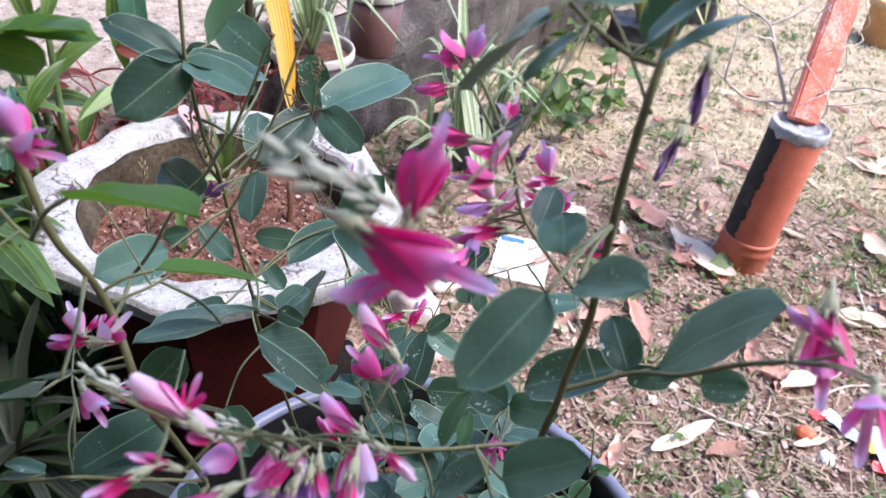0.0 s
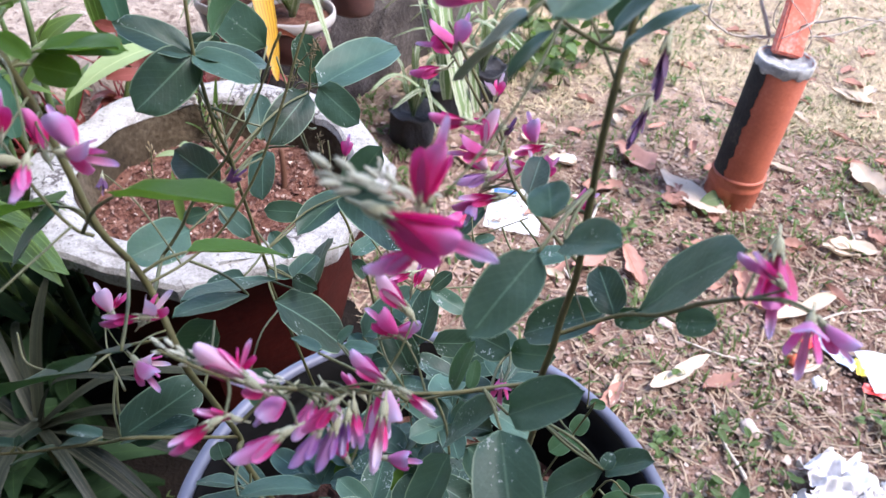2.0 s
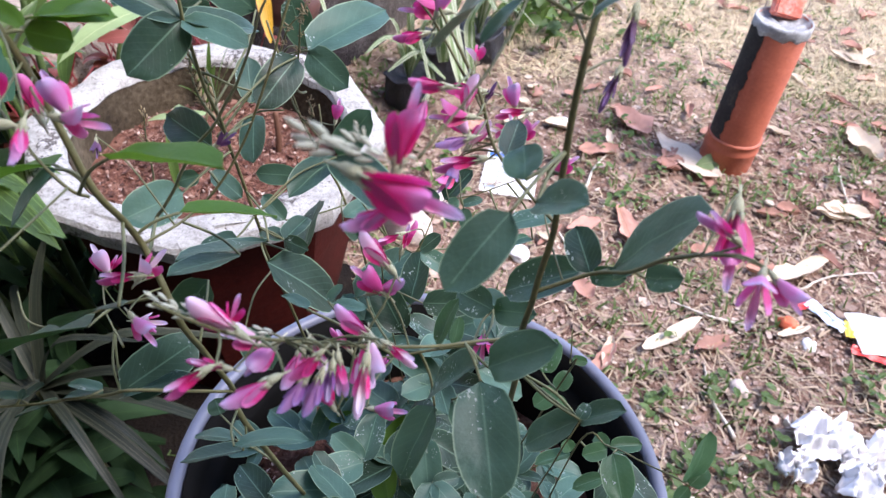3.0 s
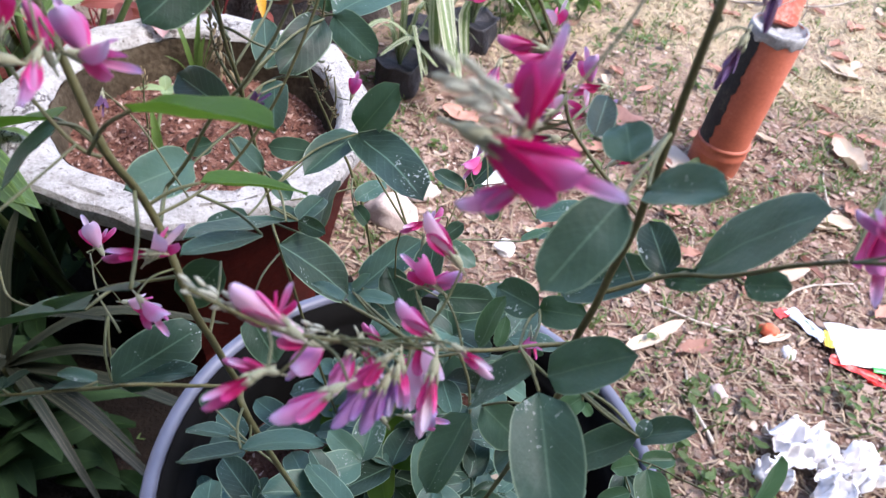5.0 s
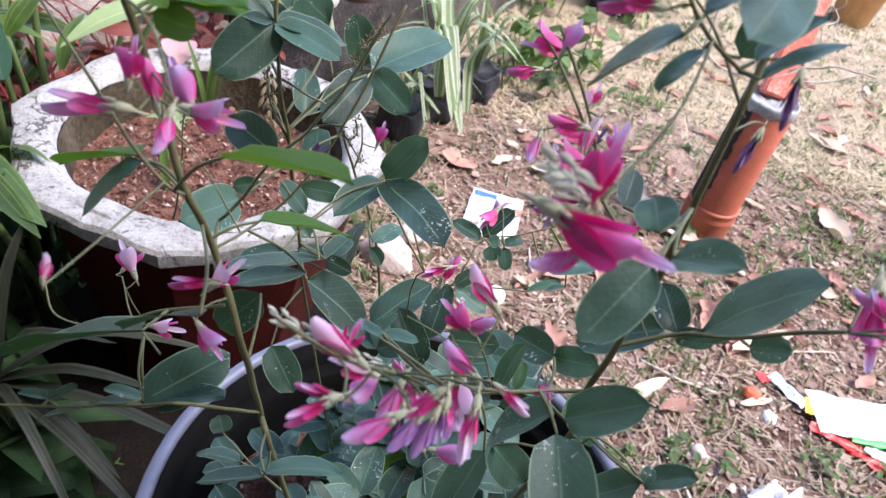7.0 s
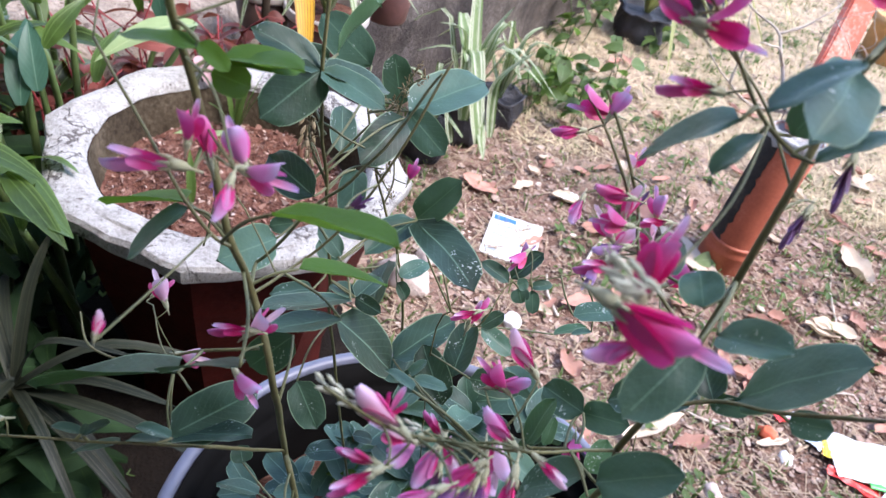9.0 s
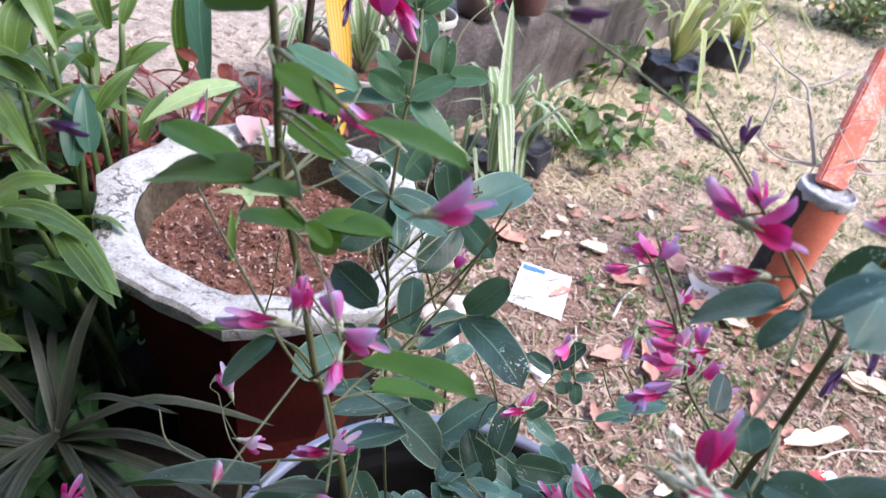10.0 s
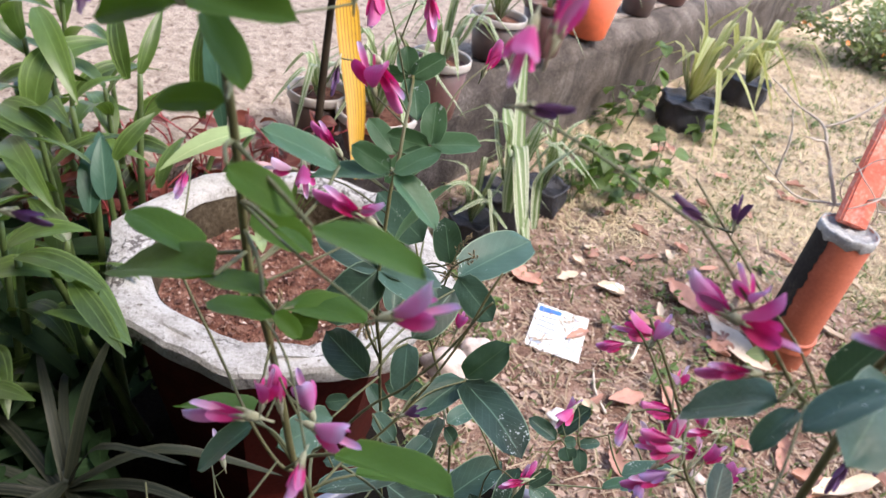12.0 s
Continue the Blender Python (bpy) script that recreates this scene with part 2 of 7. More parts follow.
# brighter leaf copy with backlight put into its colour; young leaves share it
BACKLIT_YOUNG = blade("backlit and young bush clover leaf", (0.048, 0.112, 0.015), (0.17, 0.32, 0.02), (0.12, 0.2, 0.05), (0.08, 0.155, 0.03), 0.0, 0.5, 0.32, 0.3, None, 0.12)
FRESH = blade("fresh bush clover leaf", (0.047, 0.108, 0.052), (0.14, 0.30, 0.06), (0.20, 0.31, 0.18), (0.13, 0.22, 0.13), 0.26, 0.42, 0.18, 0.45)
LEAF = blade("bush clover leaf", (0.037, 0.079, 0.056), (0.10, 0.22, 0.02), (0.22, 0.31, 0.20), (0.11, 0.19, 0.13), 0.28, 0.42, 0.12, 0.65)
# builders
def mesh_of(name, bm, mat=None, smooth=True):
    me = bpy.data.meshes.new(name)
    bm.to_mesh(me)
    bm.free()
    if smooth:
        for p in me.polygons:
            p.use_smooth = True
    for m in mat if isinstance(mat, (list, tuple)) else [mat] if mat else []:
        me.materials.append(m)
    return me


def thing(name, bm, mat, label, category, group="", kind="", m=None, smooth=True):
    ob = new(name, mesh_of(name, bm, mat, smooth) if bm else None)
    if m is not None:
        ob.matrix_world = m
    return tagged(ob, label, category, group, kind)


def part(name, bm, mat, parent, label="", m=None, smooth=True):
    """Links a bmesh, or a mesh that others share, as one part under a thing or a part."""
    ob = new(name, bm if isinstance(bm, bpy.types.Mesh) else mesh_of(name, bm, mat, smooth))
    ob.parent = parent
    if m is not None:
        ob.matrix_basis = m
    return tagged(ob, label)


def lathe(bm, profile, seg=40, start=0.0, wobble=0.0):
    """Turns a profile of (radius, height) round the z axis."""
    rings = []
    for r, z in profile:
        ring = []
        for k in range(seg):
            a = start + 2 * math.pi * k / seg
            rr = r * (1 + wobble * noise.noise((math.cos(a) * 2, math.sin(a) * 2, z * 9)))
            ring.append(bm.verts.new((rr * math.cos(a), rr * math.sin(a), z)))
        rings.append(ring)
    for a, b in zip(rings, rings[1:]):
        for k in range(seg):
            bm.faces.new((a[k], a[(k + 1) % seg], b[(k + 1) % seg], b[k]))
    return rings


def tube(bm, pts, radii, seg=7, caps=True):
    """A tapered round stem along points."""
    pts = [Vector(p) for p in pts]
    rings, side = [], None
    for i, p in enumerate(pts):
        way = (pts[min(i + 1, len(pts) - 1)] - pts[max(i - 1, 0)]).normalized()
        if side is None:
            side = way.orthogonal().normalized()
        side = (side - way * side.dot(way)).normalized()
        up = way.cross(side)
        r = radii[i] if isinstance(radii, (list, tuple)) else radii
        rings.append([bm.verts.new(p + r * (math.cos(2 * math.pi * k / seg) * side + math.sin(2 * math.pi * k / seg) * up)) for k in range(seg)])
    for a, b in zip(rings, rings[1:]):
        for k in range(seg):
            bm.faces.new((a[k], a[(k + 1) % seg], b[(k + 1) % seg], b[k]))
    if caps:
        bm.faces.new(rings[0][::-1])
        bm.faces.new(rings[-1])


def smooth_line(pts, steps=5):
    """A Catmull-Rom line through points."""
    pts = [Vector(p) for p in pts]
    out = []
    for i in range(len(pts) - 1):
        a, b = pts[max(i - 1, 0)], pts[i]
        c, d = pts[i + 1], pts[min(i + 2, len(pts) - 1)]
        for k in range(steps):
            t = k / steps
            out.append(0.5 * ((2 * b) + (c - a) * t + (2 * a - 5 * b + 4 * c - d) * t * t + (3 * b - a - 3 * c + d) * t ** 3))
    return out + [pts[-1]]


def taper(r0, r1, n):
    return [r0 + (r1 - r0) * i / max(1, n - 1) for i in range(n)]


def block(bm, size, at=(0, 0, 0), bevel=0.0, turn=None):
    r = bmesh.ops.create_cube(bm, size=1.0)
    m = Matrix.Translation(at) @ (turn or Matrix.Identity(4)) @ Matrix.Diagonal((*size, 1))
    bmesh.ops.transform(bm, matrix=m, verts=r["verts"])
    if bevel:
        es = list({e for v in r["verts"] for e in v.link_edges})
        bmesh.ops.bevel(bm, geom=es, offset=bevel, segments=2, affect="EDGES")


# ground, raised yard and its edge wall
YARD_Z = 0.33


def soil_height(x, y):
    h = 0.010 * noise.noise((x * 2.3, y * 2.3, 1.0)) + 0.006 * noise.noise((x * 9, y * 9, 4.0))
    return h + 0.004 * noise.noise((x * 31, y * 31, 7.0)) if abs(x) < 4 and -1 < y < 6 else 0.0


def spaced(lo, hi, step, far):
    dense = list(np.arange(lo, hi + step / 2, step))
    a, b, grow, d = [], [], step, 0.0
    while d < far:
        grow *= 1.5
        d += grow
        a.append(lo - d)
        b.append(hi + d)
    return a[::-1] + dense + b


def build_ground():
    xs, ys = spaced(-1.4, 2.6, 0.025, 400), spaced(-0.4, 4.6, 0.025, 400)
    verts = [(x, y, soil_height(x, y)) for y in ys for x in xs]
    w = len(xs)
    faces = [(j * w + i, j * w + i + 1, (j + 1) * w + i + 1, (j + 1) * w + i) for j in range(len(ys) - 1) for i in range(w - 1)]
    me = bpy.data.meshes.new("ground")
    me.from_pydata(verts, [], faces)
    me.materials.append(SOIL)
    for p in me.polygons:
        p.use_smooth = True
    return tagged(new("ground", me), "reddish brown garden soil strewn with dry litter", "ground", kind="structure")


build_ground()

# the wall runs from beside the planter away to the back; the yard lies behind it at its top
WALL_A, WALL_WAY = Vector((-0.42, 1.42, 0)), Vector((0.495, 0.869, 0)).normalized()
WALL_BACK = Vector((-WALL_WAY.y, WALL_WAY.x, 0))


def build_wall():
    bm = bmesh.new()
    n, h = 90, 10
    long, thick = 9.0, 0.11
    rows = []
    for j in range(h + 3):
        row = []
        for i in range(n + 1):
            s = long * i / n
            z, back = (YARD_Z * j / h - 0.03, 0.0) if j <= h else (YARD_Z, thick * (j - h) / 2)
            rough = 0.016 * noise.noise((s * 5, z * 8, 0)) + 0.006 * noise.noise((s * 22, z * 22, 3))
            if j == h:
                z -= 0.012 + 0.01 * noise.noise((s * 9, 2, 5))
            p = WALL_A + WALL_WAY * s + WALL_BACK * (back + (rough if j <= h else 0))
            row.append(bm.verts.new((p.x, p.y, z + (0.006 * noise.noise((s * 8, back * 40, 2)) if j > h else 0))))
        rows.append(row)
    for a, b in zip(rows, rows[1:]):
        for i in range(n):
            bm.faces.new((a[i], a[i + 1], b[i + 1], b[i]))
    # near end and back
    end = [r[0] for r in rows]
    q = WALL_A + WALL_BACK * thick
    foot = bm.verts.new((q.x, q.y, -0.03))
    bm.faces.new(end + [foot])
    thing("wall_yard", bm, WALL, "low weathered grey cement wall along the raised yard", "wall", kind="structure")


build_wall()


def build_yard():
    bm = bmesh.new()
    rows = []
    outs = [0.108, 0.3, 0.5, 0.8, 1.2, 1.8, 2.6, 4, 8, 20, 60]
    alongs = [-1.62 + 0.12 * i for i in range(66)] + [8, 12, 20, 40]
    for o in outs:
        rows.append([bm.verts.new((WALL_A + WALL_WAY * s + WALL_BACK * o).to_tuple()[:2] + (YARD_Z + 0.004 + 0.006 * noise.noise((s * 4, o * 4, 1)),)) for s in alongs])
    for a, b in zip(rows, rows[1:]):
        for i in range(len(alongs) - 1):
            bm.faces.new((a[i], a[i + 1], b[i + 1], b[i]))
    # a bank slopes down to the planting bed before the wall begins
    last = rows[0][:15]
    for out, z in ((0.07, 0.30), (0.04, 0.22), (0.0, 0.10), (-0.03, -0.03)):
        row = []
        for i, s in enumerate(alongs[:15]):
            p = WALL_A + WALL_WAY * s + WALL_BACK * (out if i < 14 else max(out, 0.06)) + 0.02 * noise.noise_vector((s * 6, z * 9, 3))
            row.append(bm.verts.new((p.x, p.y, z)))
        for i in range(14):
            bm.faces.new((last[i], row[i], row[i + 1], last[i + 1]))
        last = row
    thing("pavement_yard", bm, YARD, "pale sandy yard with loose grit", "pavement", kind="structure")


build_yard()

# added walls and roof, unseen behind the walk, that hold off skylight and sun
LIGHT_BLOCKER = surface("light blocker plaster", [(0.3, (0.34, 0.31, 0.28)), (0.7, (0.44, 0.41, 0.38))], 3.0, 60.0, 0.9, 0.4, 0.003)
bm = bmesh.new()
block(bm, (14.0, 0.2, 2.62), (0, -1.6, 1.30), 0.01)
block(bm, (0.2, 3.6, 2.62), (-2.6, 0.3, 1.30), 0.01)
thing("wall_light_blocker", bm, LIGHT_BLOCKER, "added unseen plain wall that holds off skylight", "wall", kind="structure", smooth=False)
bm = bmesh.new()
block(bm, (14.4, 5.0, 0.12), (0, -2.57, 2.672), 0.01)
thing("roof_light_blocker", bm, LIGHT_BLOCKER, "added unseen flat roof that shades the shrub", "roof", kind="structure", smooth=False)

# octagonal planter
PLANTER = Vector((-0.297, 0.752, 0.0))
PLANTER_TURN = radians(-84.0)


def build_planter():
    base = new("planter")
    base.location = PLANTER
    tagged(base, "octagonal concrete planter, white worn rim, red painted body", "planter")

    def ring(bm, r, z, seg=8, sub=8, wob=0.0):
        out = []
        for k in range(seg):
            a0, a1 = PLANTER_TURN + 2 * math.pi * k / seg, PLANTER_TURN + 2 * math.pi * (k + 1) / seg
            for s in range(sub):
                u = s / sub
                x = r * ((1 - u) * math.cos(a0) + u * math.cos(a1))
                y = r * ((1 - u) * math.sin(a0) + u * math.sin(a1))
                soft = 1 + 0.10 * (0.965 * r / math.hypot(x, y) - 1)
                x, y = x * soft, y * soft
                g = 1 + wob * noise.noise((x * 22, y * 22, z * 30))
                out.append(bm.verts.new((x * g, y * g, z + 0.25 * wob * noise.noise((x * 30, y * 30, 9)))))
        return out

    def circle(bm, r, z, count=64, wob=0.0):
        out = []
        for k in range(count):
            a = PLANTER_TURN + 2 * math.pi * k / count
            g = r * (1 + wob * noise.noise((math.cos(a) * 3, math.sin(a) * 3, z * 20)))
            out.append(bm.verts.new((g * math.cos(a), g * math.sin(a), z + 0.2 * wob * noise.noise((math.cos(a) * 6, math.sin(a) * 6, 2)))))
        return out

    def join(bm, a, b):
        n = len(a)
        for k in range(n):
            bm.faces.new((a[k], a[(k + 1) % n], b[(k + 1) % n], b[k]))

    z = 0.442
    bm = bmesh.new()
    rings = [ring(bm, 0.205, z - 0.033), ring(bm, 0.234, z - 0.030, wob=0.010), ring(bm, 0.2385, z - 0.026, wob=0.016), ring(bm, 0.2405, z - 0.016, wob=0.018), ring(bm, 0.241, z - 0.007, wob=0.020), ring(bm, 0.2375, z - 0.001, wob=0.024), ring(bm, 0.231, z + 0.001, wob=0.018), ring(bm, 0.220, z + 0.001, wob=0.02),
             circle(bm, 0.205, z + 0.002, wob=0.02), circle(bm, 0.194, z + 0.002, wob=0.02), circle(bm, 0.185, z + 0.001, wob=0.03), circle(bm, 0.180, z - 0.003, wob=0.035), circle(bm, 0.176, z - 0.012, wob=0.03)]
    for a, b in zip(rings, rings[1:]):
        join(bm, a, b)
    for v in bm.verts:
        v.co.z += 0.0016 * noise.noise((v.co.x * 60, v.co.y * 60, 5)) if v.co.z > z - 0.01 else 0.0
    part("rim", bm, CONCRETE, base, "chipped white painted concrete rim").data.set_sharp_from_angle(angle=radians(28))
    bm = bmesh.new()
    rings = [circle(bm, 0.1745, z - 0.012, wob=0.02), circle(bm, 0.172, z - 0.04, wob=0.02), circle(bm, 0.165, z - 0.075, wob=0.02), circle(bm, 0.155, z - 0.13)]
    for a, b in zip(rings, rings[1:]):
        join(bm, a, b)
    part("inner_wall", bm, INNER, base, "stained mossy inner wall with shade in its colour")
    bm = bmesh.new()
    rings = [ring(bm, 0.150, 0.10), ring(bm, 0.172, 0.20), ring(bm, 0.196, 0.32), ring(bm, 0.209, z - 0.029)]
    for a, b in zip(rings, rings[1:]):
        join(bm, a, b)
    bm.faces.new(rings[0][::-1])
    part("body", bm, RED_PAINT, base, "red oxide painted body", smooth=False)
    bm = bmesh.new()
    rings = [ring(bm, 0.150, -0.01), ring(bm, 0.149, 0.05), ring(bm, 0.1495, 0.1005)]
    for a, b in zip(rings, rings[1:]):
        join(bm, a, b)
    part("foot", bm, RED_PAINT, base, smooth=False)
    # soil inside
    bm = bmesh.new()
    rows = []
    for i in range(22):
        r = 0.168 * i / 21
        rows.append([bm.verts.new((r * math.cos(2 * math.pi * k / 48), r * math.sin(2 * math.pi * k / 48), z - 0.068 + 0.012 * noise.noise((r * 30 * math.cos(k * 0.131), r * 30 * math.sin(k * 0.131), 3)) + 0.004 * noise.noise((r * 130 * math.cos(k * 0.131), r * 130 * math.sin(k * 0.131), 8)))) for k in range(48)] if i else None)
    mid = bm.verts.new((0, 0, z - 0.066))
    for k in range(48):
        bm.faces.new((mid, rows[1][k], rows[1][(k + 1) % 48]))
    for a, b in zip(rows[1:], rows[2:]):
        for k in range(48):
            bm.faces.new((a[k], b[k], b[(k + 1) % 48], a[(k + 1) % 48]))
    part("soil", bm, POT_SOIL, base, "crumbly reddish soil")
    return base


build_planter()

# black tub of the shrub
TUB = Vector((0.012, 0.226, 0.0))


def build_tub():
    base = new("plant_tub")
    base.location = TUB
    tagged(base, "black plastic plant tub with scuffed grey rim", "plant pot")
    bm = bmesh.new()
    lathe(bm, [(0.0, 0.0), (0.118, 0.0), (0.122, 0.006), (0.162, 0.503), (0.1655, 0.5235)], 72)
    part("body", bm, BLACK_PLASTIC, base)
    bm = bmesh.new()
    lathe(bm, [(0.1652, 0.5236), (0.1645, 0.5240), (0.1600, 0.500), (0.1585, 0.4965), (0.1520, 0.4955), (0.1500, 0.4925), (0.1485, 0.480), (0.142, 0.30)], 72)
    part("inner_wall", bm, TUB_SHADE, base, "black inner wall with a ledge, shade put into its colour")
    bm = bmesh.new()
    lathe(bm, [(0.162, 0.503), (0.173, 0.500), (0.176, 0.506), (0.176, 0.524), (0.1745, 0.528), (0.1690, 0.5285), (0.1668, 0.5265), (0.1660, 0.5235)], 72)
    part("rim", bm, POT_RIM, base, "scuffed grey blue plastic rim")
    bm = bmesh.new()
    lathe(bm, [(0.001, 0.445), (0.05, 0.45), (0.1, 0.444), (0.1465, 0.440)], 60, wobble=0.01)
    for v in bm.verts:
        v.co.z += 0.010 * noise.noise(v.co * 40)
    part("soil", bm, TUB_SOIL, base, "dark reddish soil")
    return base


build_tub()

# pipe post
PIPE = Vector((0.720, 1.402, 0.0))


def build_pipe():
    base = new("pipe_post")
    base.location = PIPE
    tagged(base, "red wooden post cemented into an orange plastic pipe", "post")
    bm = bmesh.new()
    lathe(bm, [(0.0585, -0.03), (0.0585, 0.366), (0.0575, 0.3675), (0.0555, 0.366), (0.055, 0.345)], 40)
    part("pipe", bm, TERRACOTTA, base)
    bm = bmesh.new()
    lathe(bm, [(0.0625, -0.02), (0.0625, 0.045), (0.064, 0.048), (0.064, 0.056), (0.0623, 0.059), (0.0623, 0.072), (0.0638, 0.074), (0.0636, 0.079), (0.059, 0.081)], 40)
    part("collar", bm, TERRACOTTA, base, "low orange pipe collar")
    # tar along one side, with a ragged edge
    bm = bmesh.new()
    rows = []
    for i in range(25):
        z = 0.080 + 0.284 * i / 24
        lo, hi = radians(150), radians(218 + 9 * noise.noise((z * 14, 3, 0)) + 7 * noise.noise((z * 60, 7, 0)))
        rows.append([bm.verts.new((0.0598 * math.cos(lo + (hi - lo) * k / 10), 0.0598 * math.sin(lo + (hi - lo) * k / 10), z)) for k in range(11)])
    for a, b in zip(rows, rows[1:]):
        for k in range(10):
            bm.faces.new((a[k], a[k + 1], b[k + 1], b[k]))
    part("tar_patch", bm, TAR, base, "ragged black tar down one side")
    bm = bmesh.new()
    lathe(bm, [(0.0, 0.353), (0.030, 0.354), (0.046, 0.357), (0.0545, 0.363), (0.0572, 0.3695), (0.0600, 0.3690), (0.0612, 0.364), (0.0612, 0.356), (0.0606, 0.350), (0.0590, 0.346)], 64, wobble=0.015)
    for v in bm.verts:
        v.co.z += (0.003 if v.co.z > 0.36 else 0.014) * noise.noise(Vector((v.co.x, v.co.y, 0.36)) * 48)
    part("cement_cap", bm, CEMENT, base, "rough grey cement filling")
    bm = bmesh.new()
    turn = Matrix.Translation((0.036, 0.108, 0.490)) @ Matrix.Rotation(radians(-31), 4, "X") @ Matrix.Rotation(radians(9), 4, "Y") @ Matrix.Rotation(radians(8), 4, "Z")
    block(bm, (0.064, 0.026, 0.31), (0, 0, 0), 0.004)
    bmesh.ops.subdivide_edges(bm, edges=[e for e in bm.edges if abs(e.verts[0].co.z - e.verts[1].co.z) > 0.25], cuts=14)
    for v in bm.verts:
        v.co += 0.0035 * Vector((noise.noise(v.co * 18), noise.noise(v.co * 18 + Vector((5, 0, 0))), 0))
    bmesh.ops.transform(bm, matrix=turn, verts=bm.verts)
    part("post", bm, WOOD_RED, base, "faded red painted wooden post", smooth=False)
    return base


build_pipe()
# ---- the flowering shrub in the tub ----
STALK = surface("pale green stalk", [(0.3, (0.07, 0.085, 0.03)), (0.7, (0.17, 0.17, 0.08))], 80.0, 600.0, 0.6, 0.2, 0.0004)
CALYX = surface("downy calyx", [(0.3, (0.26, 0.28, 0.15)), (0.7, (0.54, 0.52, 0.39))], 300.0, 1500.0, 0.8, 0.3, 0.0003)
POD = surface("dry brown pod", [(0.3, (0.16, 0.12, 0.07)), (0.7, (0.34, 0.27, 0.16))], 200.0, 900.0, 0.8, 0.3, 0.0003)


def petal_mat(name, base, middle, tip, share=0.3):
    """Petal colours from the claw to the tip, along v."""
    m, n, l, b = material(name, 0.5)
    uv = n.new("ShaderNodeUVMap")
    sep = n.new("ShaderNodeSeparateXYZ")
    l.new(uv.outputs[0], sep.inputs[0])
    wob = n.new("ShaderNodeMath")
    wob.operation = "MULTIPLY_ADD"
    wob.inputs[1].default_value = 0.35
    l.new(noise_of(n, l, 3.0, 3.0), wob.inputs[0])
    l.new(sep.outputs[1], wob.inputs[2])
    col = ramp(n, l, wob.outputs[0], [(0.28, base), (0.52, middle), (0.78, middle), (1.0, tip)])
    wave = n.new("ShaderNodeTexWave")
    wave.wave_type, wave.bands_direction = "BANDS", "X"
    wave.inputs["Scale"].default_value, wave.inputs["Distortion"].default_value = 3.5, 1.5
    l.new(uv.outputs[0], wave.inputs["Vector"])
    veins = ramp(n, l, wave.outputs["Fac"], [(0.5, (0, 0, 0)), (1.0, (0.25, 0.25, 0.25))])
    col = mix(n, l, veins, col, tuple(c * 0.75 for c in middle))
    l.new(col, b.inputs["Base Color"])
    tr = n.new("ShaderNodeBsdfTranslucent")
    l.new(col, tr.inputs["Color"])
    sh = n.new("ShaderNodeMixShader")
    sh.inputs[0].default_value = share
    l.new(b.outputs[0], sh.inputs[1])
    l.new(tr.outputs[0], sh.inputs[2])
    l.new(sh.outputs[0], n["Material Output"].inputs["Surface"])
    return m


PETALS = {  # banner, wing, keel
    "pink": (petal_mat("pink banner", (0.60, 0.10, 0.28), (0.62, 0.06, 0.27), (0.66, 0.20, 0.46)), petal_mat("magenta wing", (0.66, 0.06, 0.22), (0.58, 0.010, 0.14), (0.72, 0.06, 0.32)), petal_mat("pink keel", (0.68, 0.08, 0.26), (0.72, 0.20, 0.46), (0.74, 0.60, 0.84))),
    "lilac": (petal_mat("lilac banner", (0.66, 0.30, 0.46), (0.60, 0.20, 0.46), (0.58, 0.42, 0.68)), petal_mat("rose wing", (0.75, 0.2, 0.38), (0.72, 0.05, 0.27), (0.72, 0.2, 0.5)), petal_mat("lavender keel", (0.8, 0.45, 0.6), (0.76, 0.36, 0.58), (0.60, 0.46, 0.74))),
    "pale": (petal_mat("pale banner", (0.84, 0.66, 0.74), (0.80, 0.48, 0.64), (0.74, 0.55, 0.74)), petal_mat("deep rose wing", (0.75, 0.2, 0.38), (0.72, 0.03, 0.22), (0.76, 0.16, 0.42)), petal_mat("white keel", (0.85, 0.74, 0.78), (0.85, 0.72, 0.79), (0.78, 0.66, 0.84))),
    "fading": (petal_mat("mauve fading banner", (0.50, 0.30, 0.42), (0.42, 0.20, 0.44), (0.36, 0.24, 0.52)), petal_mat("violet fading wing", (0.40, 0.16, 0.34), (0.28, 0.10, 0.34), (0.34, 0.20, 0.48)), petal_mat("lavender fading keel", (0.62, 0.46, 0.58), (0.50, 0.36, 0.58), (0.56, 0.48, 0.70))),
    "withered": (petal_mat("violet banner", (0.22, 0.12, 0.16), (0.12, 0.045, 0.11), (0.09, 0.04, 0.12)), petal_mat("violet wing", (0.24, 0.11, 0.2), (0.14, 0.05, 0.14), (0.12, 0.05, 0.16)), petal_mat("violet keel", (0.32, 0.18, 0.28), (0.20, 0.10, 0.24), (0.18, 0.10, 0.28))),
}


def sheet(rows, cols, point):
    """A grid mesh with uv from point(u, v), u across and v along."""
    bm = bmesh.new()
    uvl = bm.loops.layers.uv.new("UVMap")
    grid = [[bm.verts.new(point(i / cols, j / rows)) for i in range(cols + 1)] for j in range(rows + 1)]
    for j in range(rows):
        for i in range(cols):
            f = bm.faces.new((grid[j][i], grid[j][i + 1], grid[j + 1][i + 1], grid[j + 1][i]))
            for lo, (u, v) in zip(f.loops, ((i, j), (i + 1, j), (i + 1, j + 1), (i, j + 1))):
                lo[uvl].uv = (u / cols, v / rows)
    return bm


